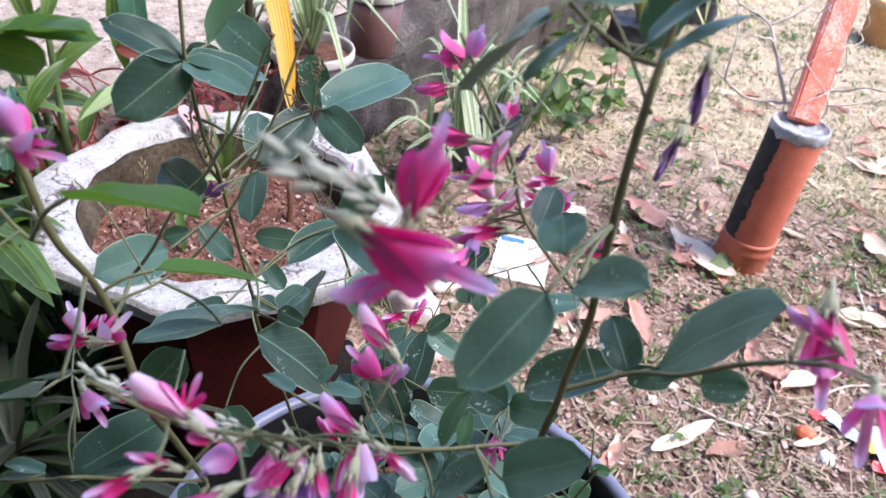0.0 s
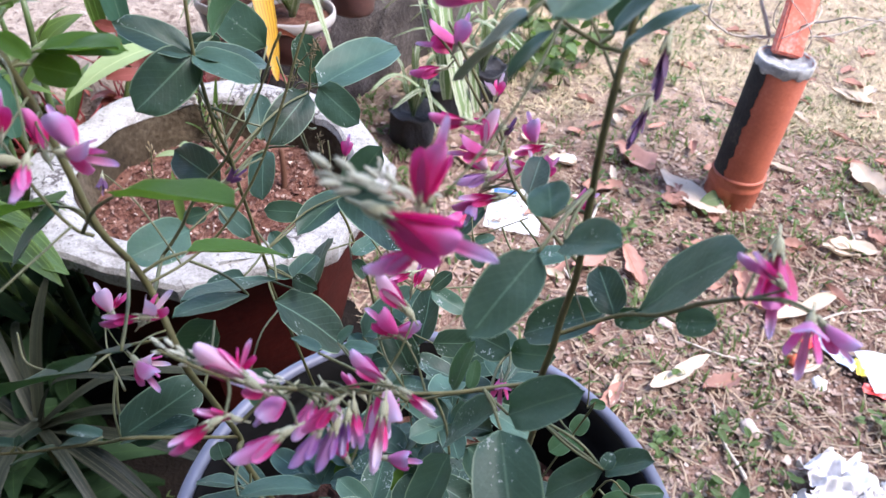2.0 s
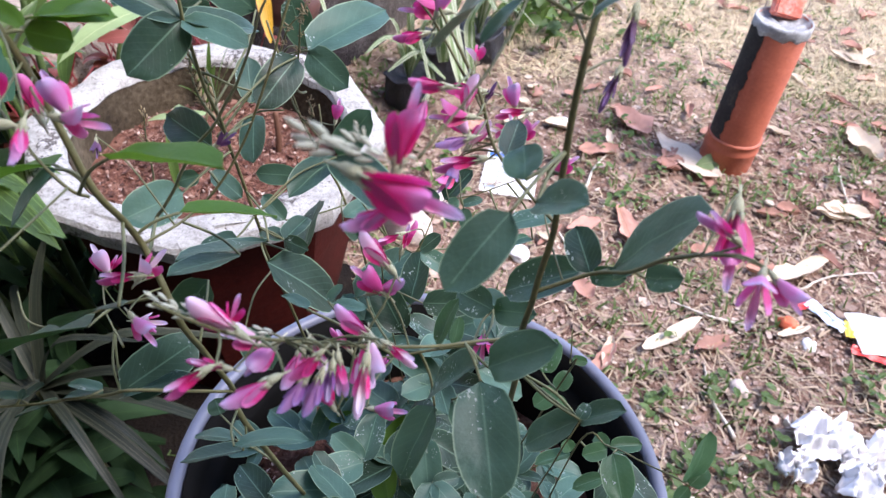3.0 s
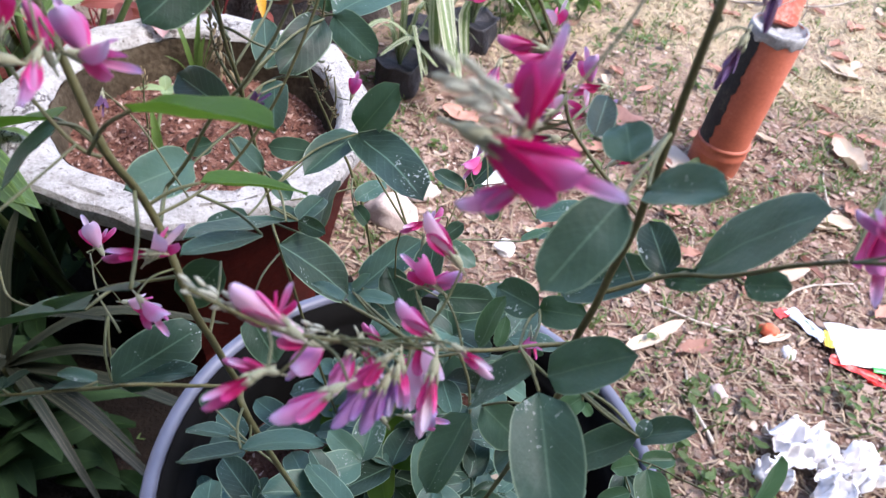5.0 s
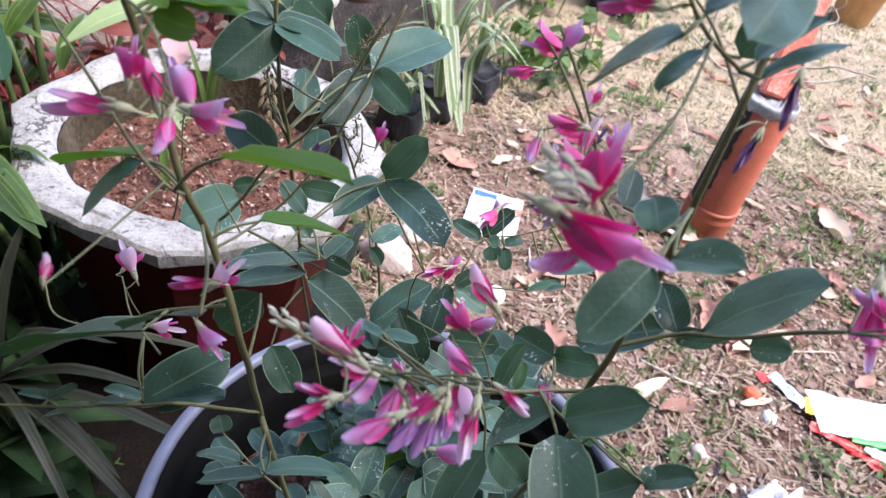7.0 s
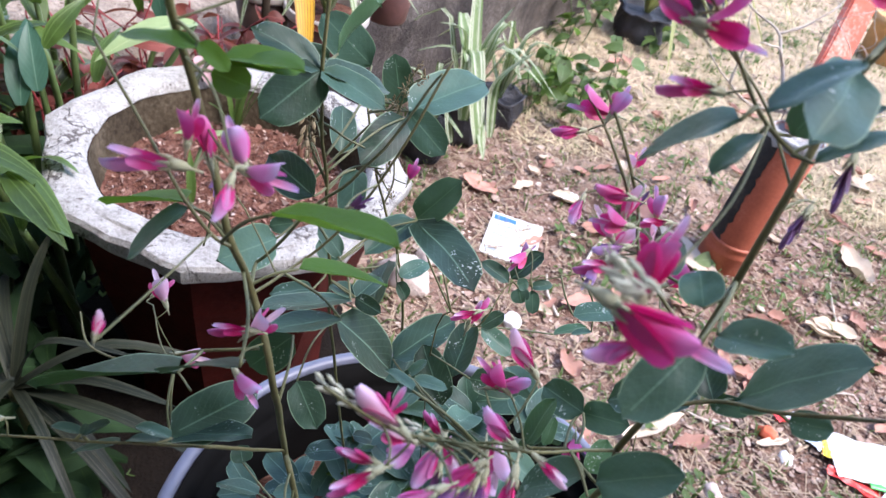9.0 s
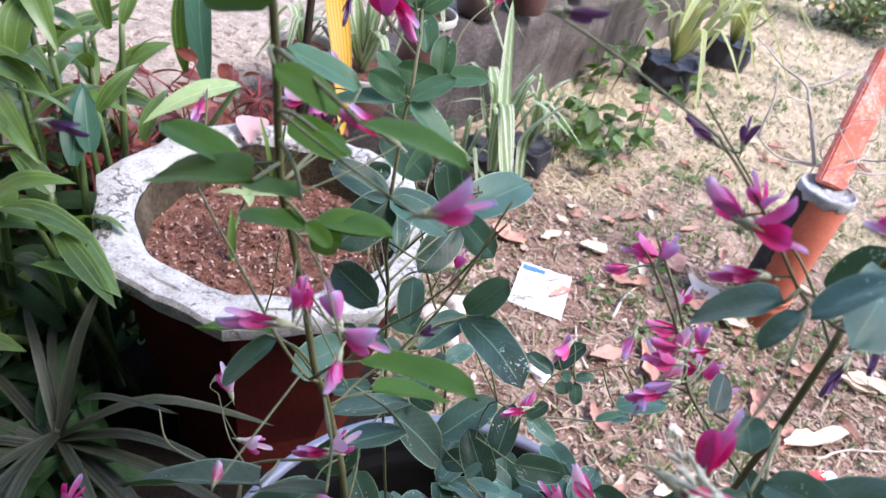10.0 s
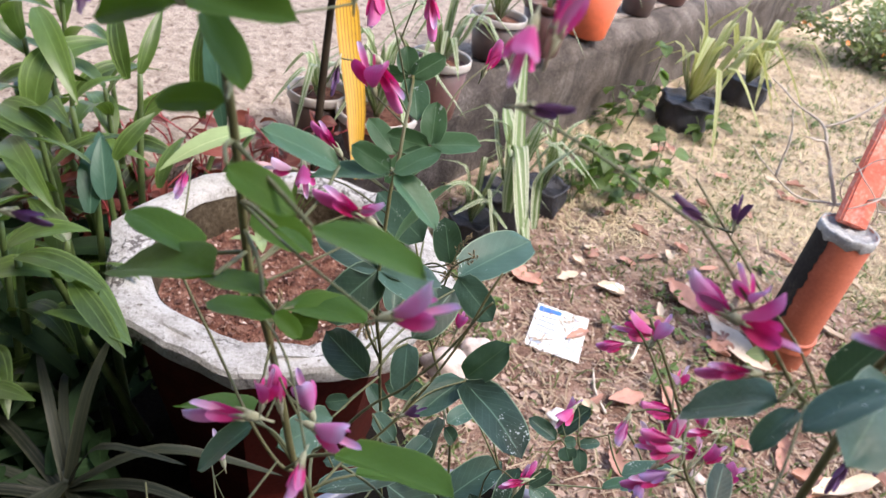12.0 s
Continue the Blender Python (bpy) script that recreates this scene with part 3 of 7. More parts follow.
def leaf_sheet(long, wide, fold=0.16, droop=0.10, blunt=0.62, seed=0.0):
    """An oval leaf along +y: blunt tip, slight fold at the midrib, waved edge."""

    def point(u, v):
        s = 2 * u - 1
        body = max(0.0, 1 - abs(2 * v ** 0.92 - 1) ** 2.35) ** blunt
        half = 0.5 * wide * body * (1 + 0.03 * noise.noise((v * 5, s, seed)))
        notch = 0.012 * long * (1 - abs(s)) * (1 if v > 0.97 else 0)
        x = s * half
        y = long * v + notch
        z = fold * abs(s) * half - droop * long * (v - 0.1) ** 2 + 0.075 * wide * noise.noise((v * 3 + seed, s * 1.5, seed))
        return (x, y, z)

    return sheet(9, 6, point)


def petal_sheet(long, wide, fold, bend, claw=0.22, full=0.62, notch=0.0, seed=0.0):
    """A petal along +y: a narrow claw, a broad rounded blade, folded up by fold at its sides and bent upwards by bend (radians)."""

    def point(u, v):
        s = 2 * u - 1
        t = 0.35 * v + 0.65 * (0.5 - 0.5 * math.cos(math.pi * v))
        if t < full:
            body = claw + (1 - claw) * math.sin(0.5 * math.pi * t / full) ** 1.4
        else:
            body = math.sqrt(max(0.0, 1 - ((t - full) / (1 - full)) ** 2.3))
        half = 0.5 * wide * body * (1 + 0.10 * noise.noise((t * 3.5, s * 1.3, seed)))
        along = long * (t - notch * max(0.0, 1 - 2.5 * abs(s)) * max(0.0, t - 0.8) * 5)
        turn = bend * t
        y = along * (math.sin(turn) / turn if abs(turn) > 1e-3 else 1.0)
        z = along * ((1 - math.cos(turn)) / turn if abs(turn) > 1e-3 else 0.0)
        z += half * abs(s) ** 1.25 * math.sin(fold) + 0.05 * wide * t * noise.noise((t * 4, s * 2.5, seed + 3))
        return (half * s * (1 - abs(s) * (1 - math.cos(fold))), y, z)

    return sheet(10, 6, point)


def frame_of(base, way, up, scale=1.0):
    """A pose at base whose y runs along way and whose z lies as near to up as it can."""
    y = Vector(way).normalized()
    z = Vector(up) - y * y.dot(Vector(up))
    z = z.normalized() if z.length > 1e-4 else y.orthogonal().normalized()
    x = y.cross(z)
    m = Matrix((x, y, z)).transposed().to_4x4()
    return Matrix.Translation(base) @ m @ Matrix.Scale(scale, 4)


# ages of a flower: banner (long, wide, fold), wing (long, wide), keel (long, wide), banner lift, wing splay, keel dip (degrees)
AGES = (
    (0.86, 0.32, 58, 0.54, 0.19, 0.76, 0.18, 4, 2, -2),
    (0.82, 0.38, 48, 0.58, 0.25, 0.82, 0.19, 16, 5, -5),
    (0.74, 0.46, 36, 0.60, 0.29, 0.86, 0.20, 38, 8, -8),
    (0.68, 0.54, 26, 0.62, 0.32, 0.88, 0.21, 62, 11, -10),
    (0.72, 0.40, 48, 0.64, 0.30, 1.00, 0.17, 8, 6, -3),
)


def flower_meshes(kind):
    """Meshes for one flower of unit length that points along +y, banner upwards; from closed to open, the last with broad wings."""
    out = []
    banner, wing, keel = PETALS[kind]
    slim = {"withered": 0.74, "fading": 0.86}[kind] if kind in ("withered", "fading") else 1.0
    for v, (bl, bw, bf, wl, ww, kl, kw, lift, splay, dip) in enumerate(AGES):
        out.append((
            mesh_of("flower", calyx_cup(), CALYX),
            mesh_of("banner", petal_sheet(bl, bw * slim, radians(bf), 0.35 - 0.15 * v, 0.20, 0.60, 0.05, v * 2.1), banner),
            mesh_of("wing", petal_sheet(wl, ww * slim, radians(24), 0.30, 0.25, 0.58, 0.0, v * 3.3), wing),
            mesh_of("keel", petal_sheet(kl, kw * slim, radians(50), 0.42, 0.40, 0.72, 0.0, v * 1.7), keel),
            (radians(lift), radians(splay), radians(dip)),
        ))
    return out


def calyx_cup():
    bm = bmesh.new()
    tube(bm, [(0, -0.70, -0.05), (0, -0.56, -0.015), (0, -0.50, 0), (0, -0.40, 0.01), (0, -0.33, 0.02)], [0.014, 0.022, 0.056, 0.070, 0.064], 8)
    for k in range(5):
        a = 2 * math.pi * k / 5
        c, s = math.cos(a), math.sin(a)
        tube(bm, [(0.062 * c, -0.36, 0.02 + 0.062 * s), (0.078 * c, -0.28, 0.025 + 0.078 * s), (0.082 * c, -0.21, 0.03 + 0.082 * s)], [0.025, 0.018, 0.003], 4)
    return bm


FLOWERS = {k: flower_meshes(k) for k in PETALS}


def add_flower(parent, kind, mid, way, long, rng):
    """A flower under a plant; a digit after the kind sets its age."""
    kind, age = (kind[:-1], int(kind[-1])) if kind[-1].isdigit() else (kind, rng.choice((0, 0, 1, 1, 1, 2, 2, 3)))
    up = Vector((rng.uniform(-0.5, 0.5), rng.uniform(-0.6, 0.1), 1.0))
    m = frame_of(mid, way, up, long)
    cal, ban, win, kee, (lift, splay, dip) = FLOWERS[kind][age]
    fl = part("flower", cal, None, parent, {"pink": "magenta pea flower", "lilac": "mauve pea flower", "pale": "pale pink pea flower", "fading": "fading violet pea flower", "withered": "withered violet flower"}[kind], m=m)
    root = Matrix.Translation((0, -0.42, 0.01))
    part("banner", ban, None, fl, m=root @ Matrix.Translation((0, 0, 0.03)) @ Matrix.Rotation(lift, 4, "X") @ Matrix.Rotation(math.pi, 4, "Y"))
    part("wing", win, None, fl, m=root @ Matrix.Rotation(-splay, 4, "Z") @ Matrix.Rotation(radians(64), 4, "Y"))
    part("wing", win, None, fl, m=root @ Matrix.Rotation(splay, 4, "Z") @ Matrix.Rotation(radians(-64), 4, "Y"))
    part("keel", kee, None, fl, m=root @ Matrix.Translation((0, 0, -0.03)) @ Matrix.Rotation(dip, 4, "X"))
    return fl


def bud_mesh():
    bm = bmesh.new()
    for k in range(7):
        a, s = k * 2.4, 0.12 * k
        o = Vector((0.16 * math.cos(a), -0.45 + s, 0.16 * math.sin(a)))
        w = Vector((0.12 * math.cos(a), 0.30, 0.12 * math.sin(a)))
        tube(bm, [o - w * 0.3, o, o + w * 0.35, o + w * 0.7, o + w], [0.012, 0.05, 0.07, 0.055, 0.008], 6)
    tube(bm, [(0, -0.6, 0), (0, 0.4, 0)], [0.03, 0.015], 5)
    return bm


BUD_DOWN = surface("pale downy bud", [(0.3, (0.34, 0.36, 0.26)), (0.7, (0.60, 0.60, 0.50))], 300.0, 1500.0, 0.8, 0.3, 0.0003)
BUDS = mesh_of("bud", bud_mesh(), BUD_DOWN)
PODS = mesh_of("seed_pod", bud_mesh(), POD)
# leaves: base and tip (mm), width (mm), turn about the midrib (degrees)
TRIADS_ON_THE_TALL_MIDDLE_STEM = [
    (-74.3, 174.8, 886.3, -93.6, 171.8, 896.6, 11.5, -24),
    (-74.3, 174.8, 886.3, -85.2, 155.9, 877.7, 15.1, -50),
    (-74.3, 174.8, 886.3, -53.5, 168.7, 883.8, 11.3, 12),
    (-74.3, 174.8, 886.3, -54.5, 185.9, 879.4, 12.3, 7),
    (-89.5, 210.1, 872.8, -79.9, 219.2, 868.1, 8, 72),
    (-66.7, 226.3, 865.8, -89.7, 236.4, 876.8, 15.2, -49),
    (-50.8, 238.3, 844.5, -22.6, 273.6, 851.1, 21, 13),
    (-50.8, 238.1, 844.4, -33.6, 222.5, 839.1, 13.3, 45),
    (-56.2, 262.4, 833, -63, 266.6, 853.5, 13.2, -47),
    (-50.8, 217.2, 853.2, -60.7, 194.4, 845.2, 14.5, -32),
]
TRIADS_ON_THE_TALL_MIDDLE_STEM_MORE = [
    (-73.8, 228.1, 824.2, -78.2, 247.3, 835.9, 11.9, 13),
]
LEAVES_ON_THE_BACK_STEM = [
    (-37.4, 216.6, 808.7, -10, 186.5, 809, 21, 1),
    (-38, 220, 806.1, -54.3, 197.4, 804.1, 14.5, -3),
    (-37.6, 220.8, 806.2, -24.4, 221.1, 829.3, 13.8, 63),
    (-52.9, 210, 802.5, -70.1, 208.9, 803.1, 9.1, -52),
    (-39.4, 243.8, 750.9, -26.9, 258.4, 753.5, 10.1, 8),
    (-40.4, 245.7, 745.3, -32.3, 248.5, 732.7, 7.9, 54),
    (-47.4, 182.8, 784.1, -47.5, 212.6, 789.4, 15.7, -48),
    (-53.3, 180, 794, -46.6, 195.4, 794.1, 8.7, 4),
    (-53.3, 180, 794, -64.7, 188.1, 791.5, 7.4, -8),
    (-53.3, 180, 794, -42.9, 172.8, 796.5, 6.8, 43),
]
LEAVES_ON_THE_BACK_STEM_MORE = [
    (-71.2, 249.5, 741, -83.9, 258.2, 749.7, 9.4, -29),
]
NARROW_LEAVES_BESIDE_THE_THICK_LEFT_STEM = [
    (-52.8, 158.3, 813.6, -77.9, 139.5, 821.8, 16.9, 28),
    (-52, 127.5, 837.2, -67.7, 113.2, 843.8, 11.6, 19),
    (-68.2, 170.5, 802.6, -83.5, 168.4, 798.6, 8.3, -2),
    (-90.6, 117.4, 873, -102.6, 108.7, 860.5, 10.1, 11),
]
BROAD_LEAVES_ROUND_THE_LEFT_STEM = [
    (-80.2, 161.1, 830.8, -91, 139.8, 836.6, 14.2, -48),
    (-77, 169.8, 831.6, -84.6, 167.3, 830, 6, -53),
    (-65.4, 150.9, 848.9, -56.7, 151.7, 838.6, 7, 30),
    (-72, 172.7, 842.3, -92.6, 187.8, 843.6, 13.5, -41),
    (-62.5, 193.7, 842.1, -59.6, 174, 836.1, 10.8, 22),
    (-99.5, 118.5, 774, -76.4, 136.4, 783.4, 17.3, 36),
    (-99.5, 121.1, 769.7, -73.4, 117.6, 788.9, 16.9, -27),
    (-88.6, 97.2, 807.5, -99.1, 98.7, 808.1, 5.5, 22),
    (-88.3, 96.2, 806.3, -100.9, 96.1, 804.8, 6.6, 31),
    (-113, 95.2, 802.5, -106.4, 98.4, 806.9, 4.5, -11),
]
BROAD_LEAVES_ROUND_THE_LEFT_STEM_MORE = [
    (-113.4, 95.4, 802.7, -122, 96.4, 802.9, 4.5, 23),
]
MORE_LEAVES_OF_THE_LEFT_BRANCH = [
    (-113, 95.2, 802.5, -112.6, 97.3, 805, 2.2, 30),
    (-101.8, 94.8, 803.2, -115.4, 92.7, 799.3, 7.4, 33),
    (-87.8, 101, 831.6, -137.1, 113.7, 799.1, 21, 29),
    (-66.7, 85.8, 859.7, -87.3, 91.8, 847.2, 12.9, 32),
    (-65.5, 132.2, 819.9, -78.5, 130.6, 801.3, 12.6, -63),
    (-68.2, 161.1, 761, -56.2, 149.9, 749.2, 13.2, 21),
    (-57.1, 108.9, 757.2, -78.1, 104.4, 755.5, 11.2, 30),
    (-54.6, 98.3, 778.6, -31.8, 104.8, 778.9, 12.3, -31),
    (-74.4, 140.3, 709.7, -93.6, 145.2, 706, 10.5, 27),
    (-87.7, 160.2, 696.4, -90.9, 165.2, 701.8, 9.6, -8),
]
LEAVES_ON_THE_RIGHT_STEM = [
    (52, 111.7, 858.5, 62.5, 100.5, 890.9, 18.6, 31),
    (46.1, 110.3, 857.3, 42.6, 124, 861.7, 9.3, -25),
    (45.6, 115.9, 852.3, 24.9, 119.2, 839.5, 12.8, -21),
    (46.7, 112.6, 854.4, 54.5, 107.8, 859.1, 5.5, 54),
    (18.5, 83.9, 898.7, 6.7, 70.8, 889.3, 10.7, -15),
    (24.3, 89.8, 896.8, 29.7, 78.6, 907.8, 8.6, 40),
    (22.2, 95.9, 897.5, 21.7, 104.8, 900.1, 8.9, -29),
    (53.8, 95.4, 871.9, 60.2, 91.5, 876.6, 6.5, 55),
    (21.4, 92.5, 837.7, 34.2, 87, 856.3, 12.1, 38),
]
LEAVES_AT_THE_FOOT_OF_THE_RIGHT_STEM = [
    (19.3, 88.4, 837.1, 23.1, 59.9, 828.2, 16.5, 10),
    (8.9, 104.1, 800.8, -1.2, 88.8, 782.3, 13.5, 22),
    (18.5, 93.5, 837.3, 4.8, 99.7, 815.6, 13.8, -7),
    (15.3, 118.4, 783.7, 31.8, 116.4, 765.8, 14.1, 51),
    (25.2, 127, 821.5, 13.4, 137.3, 817.9, 10.9, -46),
    (25.5, 129.3, 819, 37.5, 122.8, 825.6, 9.6, 49),
    (50, 92, 817.1, 57.6, 87.9, 830.7, 8.4, 11),
    (48.9, 90.8, 819.2, 51.5, 94.5, 821.7, 4, -2),
    (49.4, 91.7, 817.2, 35.1, 93.4, 801, 11.3, -5),
]
SPRIGS_OVER_THE_TUB = [
    (79.3, 126.1, 747.3, 92.3, 127.6, 749.3, 6.9, 11),
    (78.7, 125.6, 746.8, 69, 123.6, 744.4, 7, -26),
    (82.1, 131.7, 738.8, 78, 140.1, 733, 6, -41),
    (78.1, 119.2, 754.6, 80, 101.5, 750.7, 12, 19),
    (71.4, 139.6, 717.8, 55.9, 136.5, 714.1, 8.5, 20),
    (71.4, 140.1, 718.4, 68.6, 143.7, 722, 6.3, -30),
    (80.8, 123, 729.7, 68.3, 119.8, 726, 6.9, 0),
    (62.3, 149.4, 771.1, 68.6, 148.5, 770.4, 4, 40),
    (61.3, 152.6, 745.5, 66.2, 158, 751.3, 7.1, 14),
]
MORE_SPRIGS_OVER_THE_TUB = [
    (61.3, 152.6, 745.5, 52.4, 147.4, 739.7, 8.5, -23),
    (56.7, 163.3, 742.1, 61.7, 173.6, 753, 9.8, 6),
    (61.5, 150.9, 743.8, 65.4, 147.5, 740.3, 4.2, 35),
    (82.5, 82.5, 803.1, 85.8, 87.6, 820.7, 9.7, 58),
    (83.4, 81.9, 802.6, 88.2, 85.7, 806.7, 5.9, 7),
    (83.1, 81.7, 802.3, 79.7, 78.4, 798.8, 4.2, -4),
    (12.9, 112.6, 820.8, 14.5, 118.1, 827.4, 4.6, 37),
    (8.1, 112.2, 819.9, 12.6, 121.8, 831.5, 8.1, -41),
    (36.3, 221.5, 758.7, 50.5, 226.6, 764.5, 8.4, -23),
]
LEAVES_LOW_IN_THE_MIDDLE = [
    (-58.3, 170.7, 790.8, -32.4, 175.6, 763.1, 19.9, 19),
    (-33.3, 230.2, 706.7, -6.3, 254.4, 722.3, 20.5, 1),
    (-5.4, 198.6, 719, -21.3, 216.1, 737.7, 16.6, -29),
    (2.8, 201.4, 738.6, 27.6, 201.2, 741, 13.5, 42),
    (-3.3, 214.3, 722.1, 0.4, 240.1, 737.2, 15.7, -20),
    (-28, 105, 841, -35.9, 112.1, 839.4, 5.6, 22),
    (-28.3, 134.6, 811.2, -24, 138.2, 816, 3.8, -2),
    (-26.7, 133.9, 810.6, -15.4, 133.3, 811.1, 5.9, -6),
    (7, 216.8, 787.6, -5.9, 221.8, 792.1, 7.6, -16),
]
SMALL_LEAVES_ALONG_THE_SIDE_TWIG = [
    (10.8, 216.3, 787.4, 15.6, 217.4, 789.3, 5.4, 46),
    (11.8, 215.5, 786.7, 14.7, 211.4, 782.2, 8.3, 33),
    (16.9, 216.4, 788.2, 25.7, 218.2, 791.3, 4.9, 20),
    (17.7, 215.5, 787.3, 20.3, 208.9, 779.9, 6.3, 25),
    (0, 203.3, 771.2, 8.4, 208, 777.5, 6.8, 36),
    (0.2, 202.8, 770.7, 15.8, 196.9, 765.4, 9.1, 20),
    (9.2, 225.4, 782.5, 20.4, 234.6, 794.4, 9.7, 3),
    (37, 210.4, 783.5, 58.9, 214.7, 790.7, 12.2, -3),
    (51.8, 221, 766.5, 43, 219.6, 764.1, 4.8, 14),
]
BACKLIT_TOP_LEAVES_OF_THE_LEFT_STEM = [
    (-95, 93.8, 984.4, -118.2, 93.1, 993.8, 13, 8),
    (-96.6, 98.2, 982.1, -108.9, 95.7, 979, 6.7, -30),
    (-93.4, 94, 984.6, -77.8, 95.2, 985.6, 8.2, 23),
    (-92.8, 98.3, 982, -83.9, 93.4, 974, 6.7, -6),
    (-88.5, 96.4, 969.7, -99.5, 94.9, 968.2, 5.8, -32),
    (-90.3, 100.8, 994.7, -98.3, 99.6, 993.4, 4.7, -72),
    (-89.4, 101.6, 995.9, -72.4, 97.6, 997.9, 9.2, 14),
    (-93.6, 104.7, 1000.8, -82, 100.6, 1003.1, 6.5, 41),
    (-86.1, 91.2, 961.7, -74.1, 89.3, 958.2, 6.6, 12),
]
BACKLIT_SECOND_ROW_OF_THE_LEFT_STEM = [
    (-90.8, 95.9, 935.8, -115.7, 104.3, 926.2, 14.6, -2),
    (-98, 107, 931, -115.5, 110.9, 935.6, 9.6, 1),
    (-80.7, 93.6, 936.2, -94.4, 100.2, 932.7, 8.1, 7),
    (-85.6, 122.2, 910.7, -66, 115.3, 918.7, 11.5, -3),
    (-82.4, 105.2, 921.1, -97.2, 105.7, 921.4, 7.7, 4),
    (-82.6, 105.9, 921.9, -76.1, 103.5, 919.1, 3.9, 28),
    (-87.6, 104.9, 944.6, -75.2, 102.6, 942, 6.7, 31),
    (-70.1, 84.2, 959.3, -52.3, 79.6, 960.4, 9.6, -11),
    (-79.5, 95.5, 949.6, -72.1, 94.3, 947.4, 4.1, -21),
]
TOP_LEAVES_OF_THE_MIDDLE_STEM = [
    (-81.2, 226, 929.8, -71.5, 231.4, 937.4, 7.6, 59),
    (-82.1, 226.2, 930, -85.4, 231.4, 938.1, 7.6, -23),
    (-82.1, 225.6, 929.1, -91.6, 226, 930.3, 5.1, -65),
    (-80.6, 225.8, 929.3, -74.7, 209.8, 922.9, 9.5, 1),
    (-68.4, 205.9, 916.6, -69.9, 213.7, 928.5, 8.5, -5),
    (-68.4, 205.9, 916.6, -52.7, 208.6, 919.8, 8.5, 31),
    (-68.8, 205.4, 915.9, -83.5, 205.4, 916.7, 8.1, -61),
    (-69.1, 204.9, 915.1, -80.4, 197.4, 904.3, 9, -42),
    (-78.6, 202.4, 911.9, -90, 207.7, 920.5, 7.9, -25),
]
SECOND_ROW_OF_TOP_LEAVES_OF_THE_MIDDLE_STEM = [
    (-72.5, 164.4, 926.6, -61.7, 169.5, 933.8, 7.2, 18),
    (-72.3, 164, 926, -57.1, 158.7, 917, 9.6, 2),
    (-73.4, 164.6, 926.9, -85.3, 166.7, 930.8, 6.8, -54),
    (-73.6, 163.8, 925.8, -94, 161, 922.6, 10.8, 3),
    (-82.6, 145.7, 935.1, -99, 139.1, 944.3, 10.3, -14),
    (-72.5, 188, 886, -62, 206, 905, 17, -62),
]
TOP_LEAVES_OF_THE_RIGHT_STEM = [
    (12, 100.7, 935, 1.7, 111.7, 918, 11.8, -25),
    (17.1, 102.8, 932.7, 9.5, 95.1, 927.2, 6.3, 32),
    (23.1, 97, 948.5, 13.5, 79, 945, 11.2, -22),
    (32, 121, 925.6, 36.3, 121.2, 940.6, 8.2, 43),
    (28.3, 106.6, 930.9, 36.8, 108.4, 941.6, 7.2, -13),
    (29.9, 104.7, 928.8, 41.5, 105.4, 938.6, 7.9, -15),
    (19.4, 112.1, 890.8, 22.7, 123.1, 894.4, 6.3, 16),
    (19, 82.2, 978.6, 12.4, 84.3, 982.1, 5.4, -72),
    (19, 89.3, 953, 6.9, 84.1, 945.6, 7.9, 19),
]
BACKLIT_LEAVES_OF_THE_LEFT_STEM = [
    (-65.5, 99.3, 892.1, -38.9, 92.4, 898.8, 14.7, -22),
    (-63.5, 120.5, 858.6, -40.9, 132.6, 851.2, 13.9, -24),
    (-92.4, 120, 872.3, -117.4, 129, 860.2, 15.2, 19),
    (-82.6, 117.8, 913.7, -67.1, 122.2, 913.5, 8.3, 12),
    (-84.2, 115.3, 911.3, -76.9, 120.2, 906.9, 7, 68),
]
LEAF_SETS = (TRIADS_ON_THE_TALL_MIDDLE_STEM, TRIADS_ON_THE_TALL_MIDDLE_STEM_MORE, LEAVES_ON_THE_BACK_STEM, LEAVES_ON_THE_BACK_STEM_MORE, NARROW_LEAVES_BESIDE_THE_THICK_LEFT_STEM, BROAD_LEAVES_ROUND_THE_LEFT_STEM, BROAD_LEAVES_ROUND_THE_LEFT_STEM_MORE, MORE_LEAVES_OF_THE_LEFT_BRANCH, LEAVES_ON_THE_RIGHT_STEM, LEAVES_AT_THE_FOOT_OF_THE_RIGHT_STEM, LEAVES_LOW_IN_THE_MIDDLE, SMALL_LEAVES_ALONG_THE_SIDE_TWIG, TOP_LEAVES_OF_THE_RIGHT_STEM)
FRESH_SETS = (SPRIGS_OVER_THE_TUB, MORE_SPRIGS_OVER_THE_TUB, TOP_LEAVES_OF_THE_MIDDLE_STEM, SECOND_ROW_OF_TOP_LEAVES_OF_THE_MIDDLE_STEM)
BACKLIT_SETS = (BACKLIT_TOP_LEAVES_OF_THE_LEFT_STEM, BACKLIT_SECOND_ROW_OF_THE_LEFT_STEM, BACKLIT_LEAVES_OF_THE_LEFT_STEM)

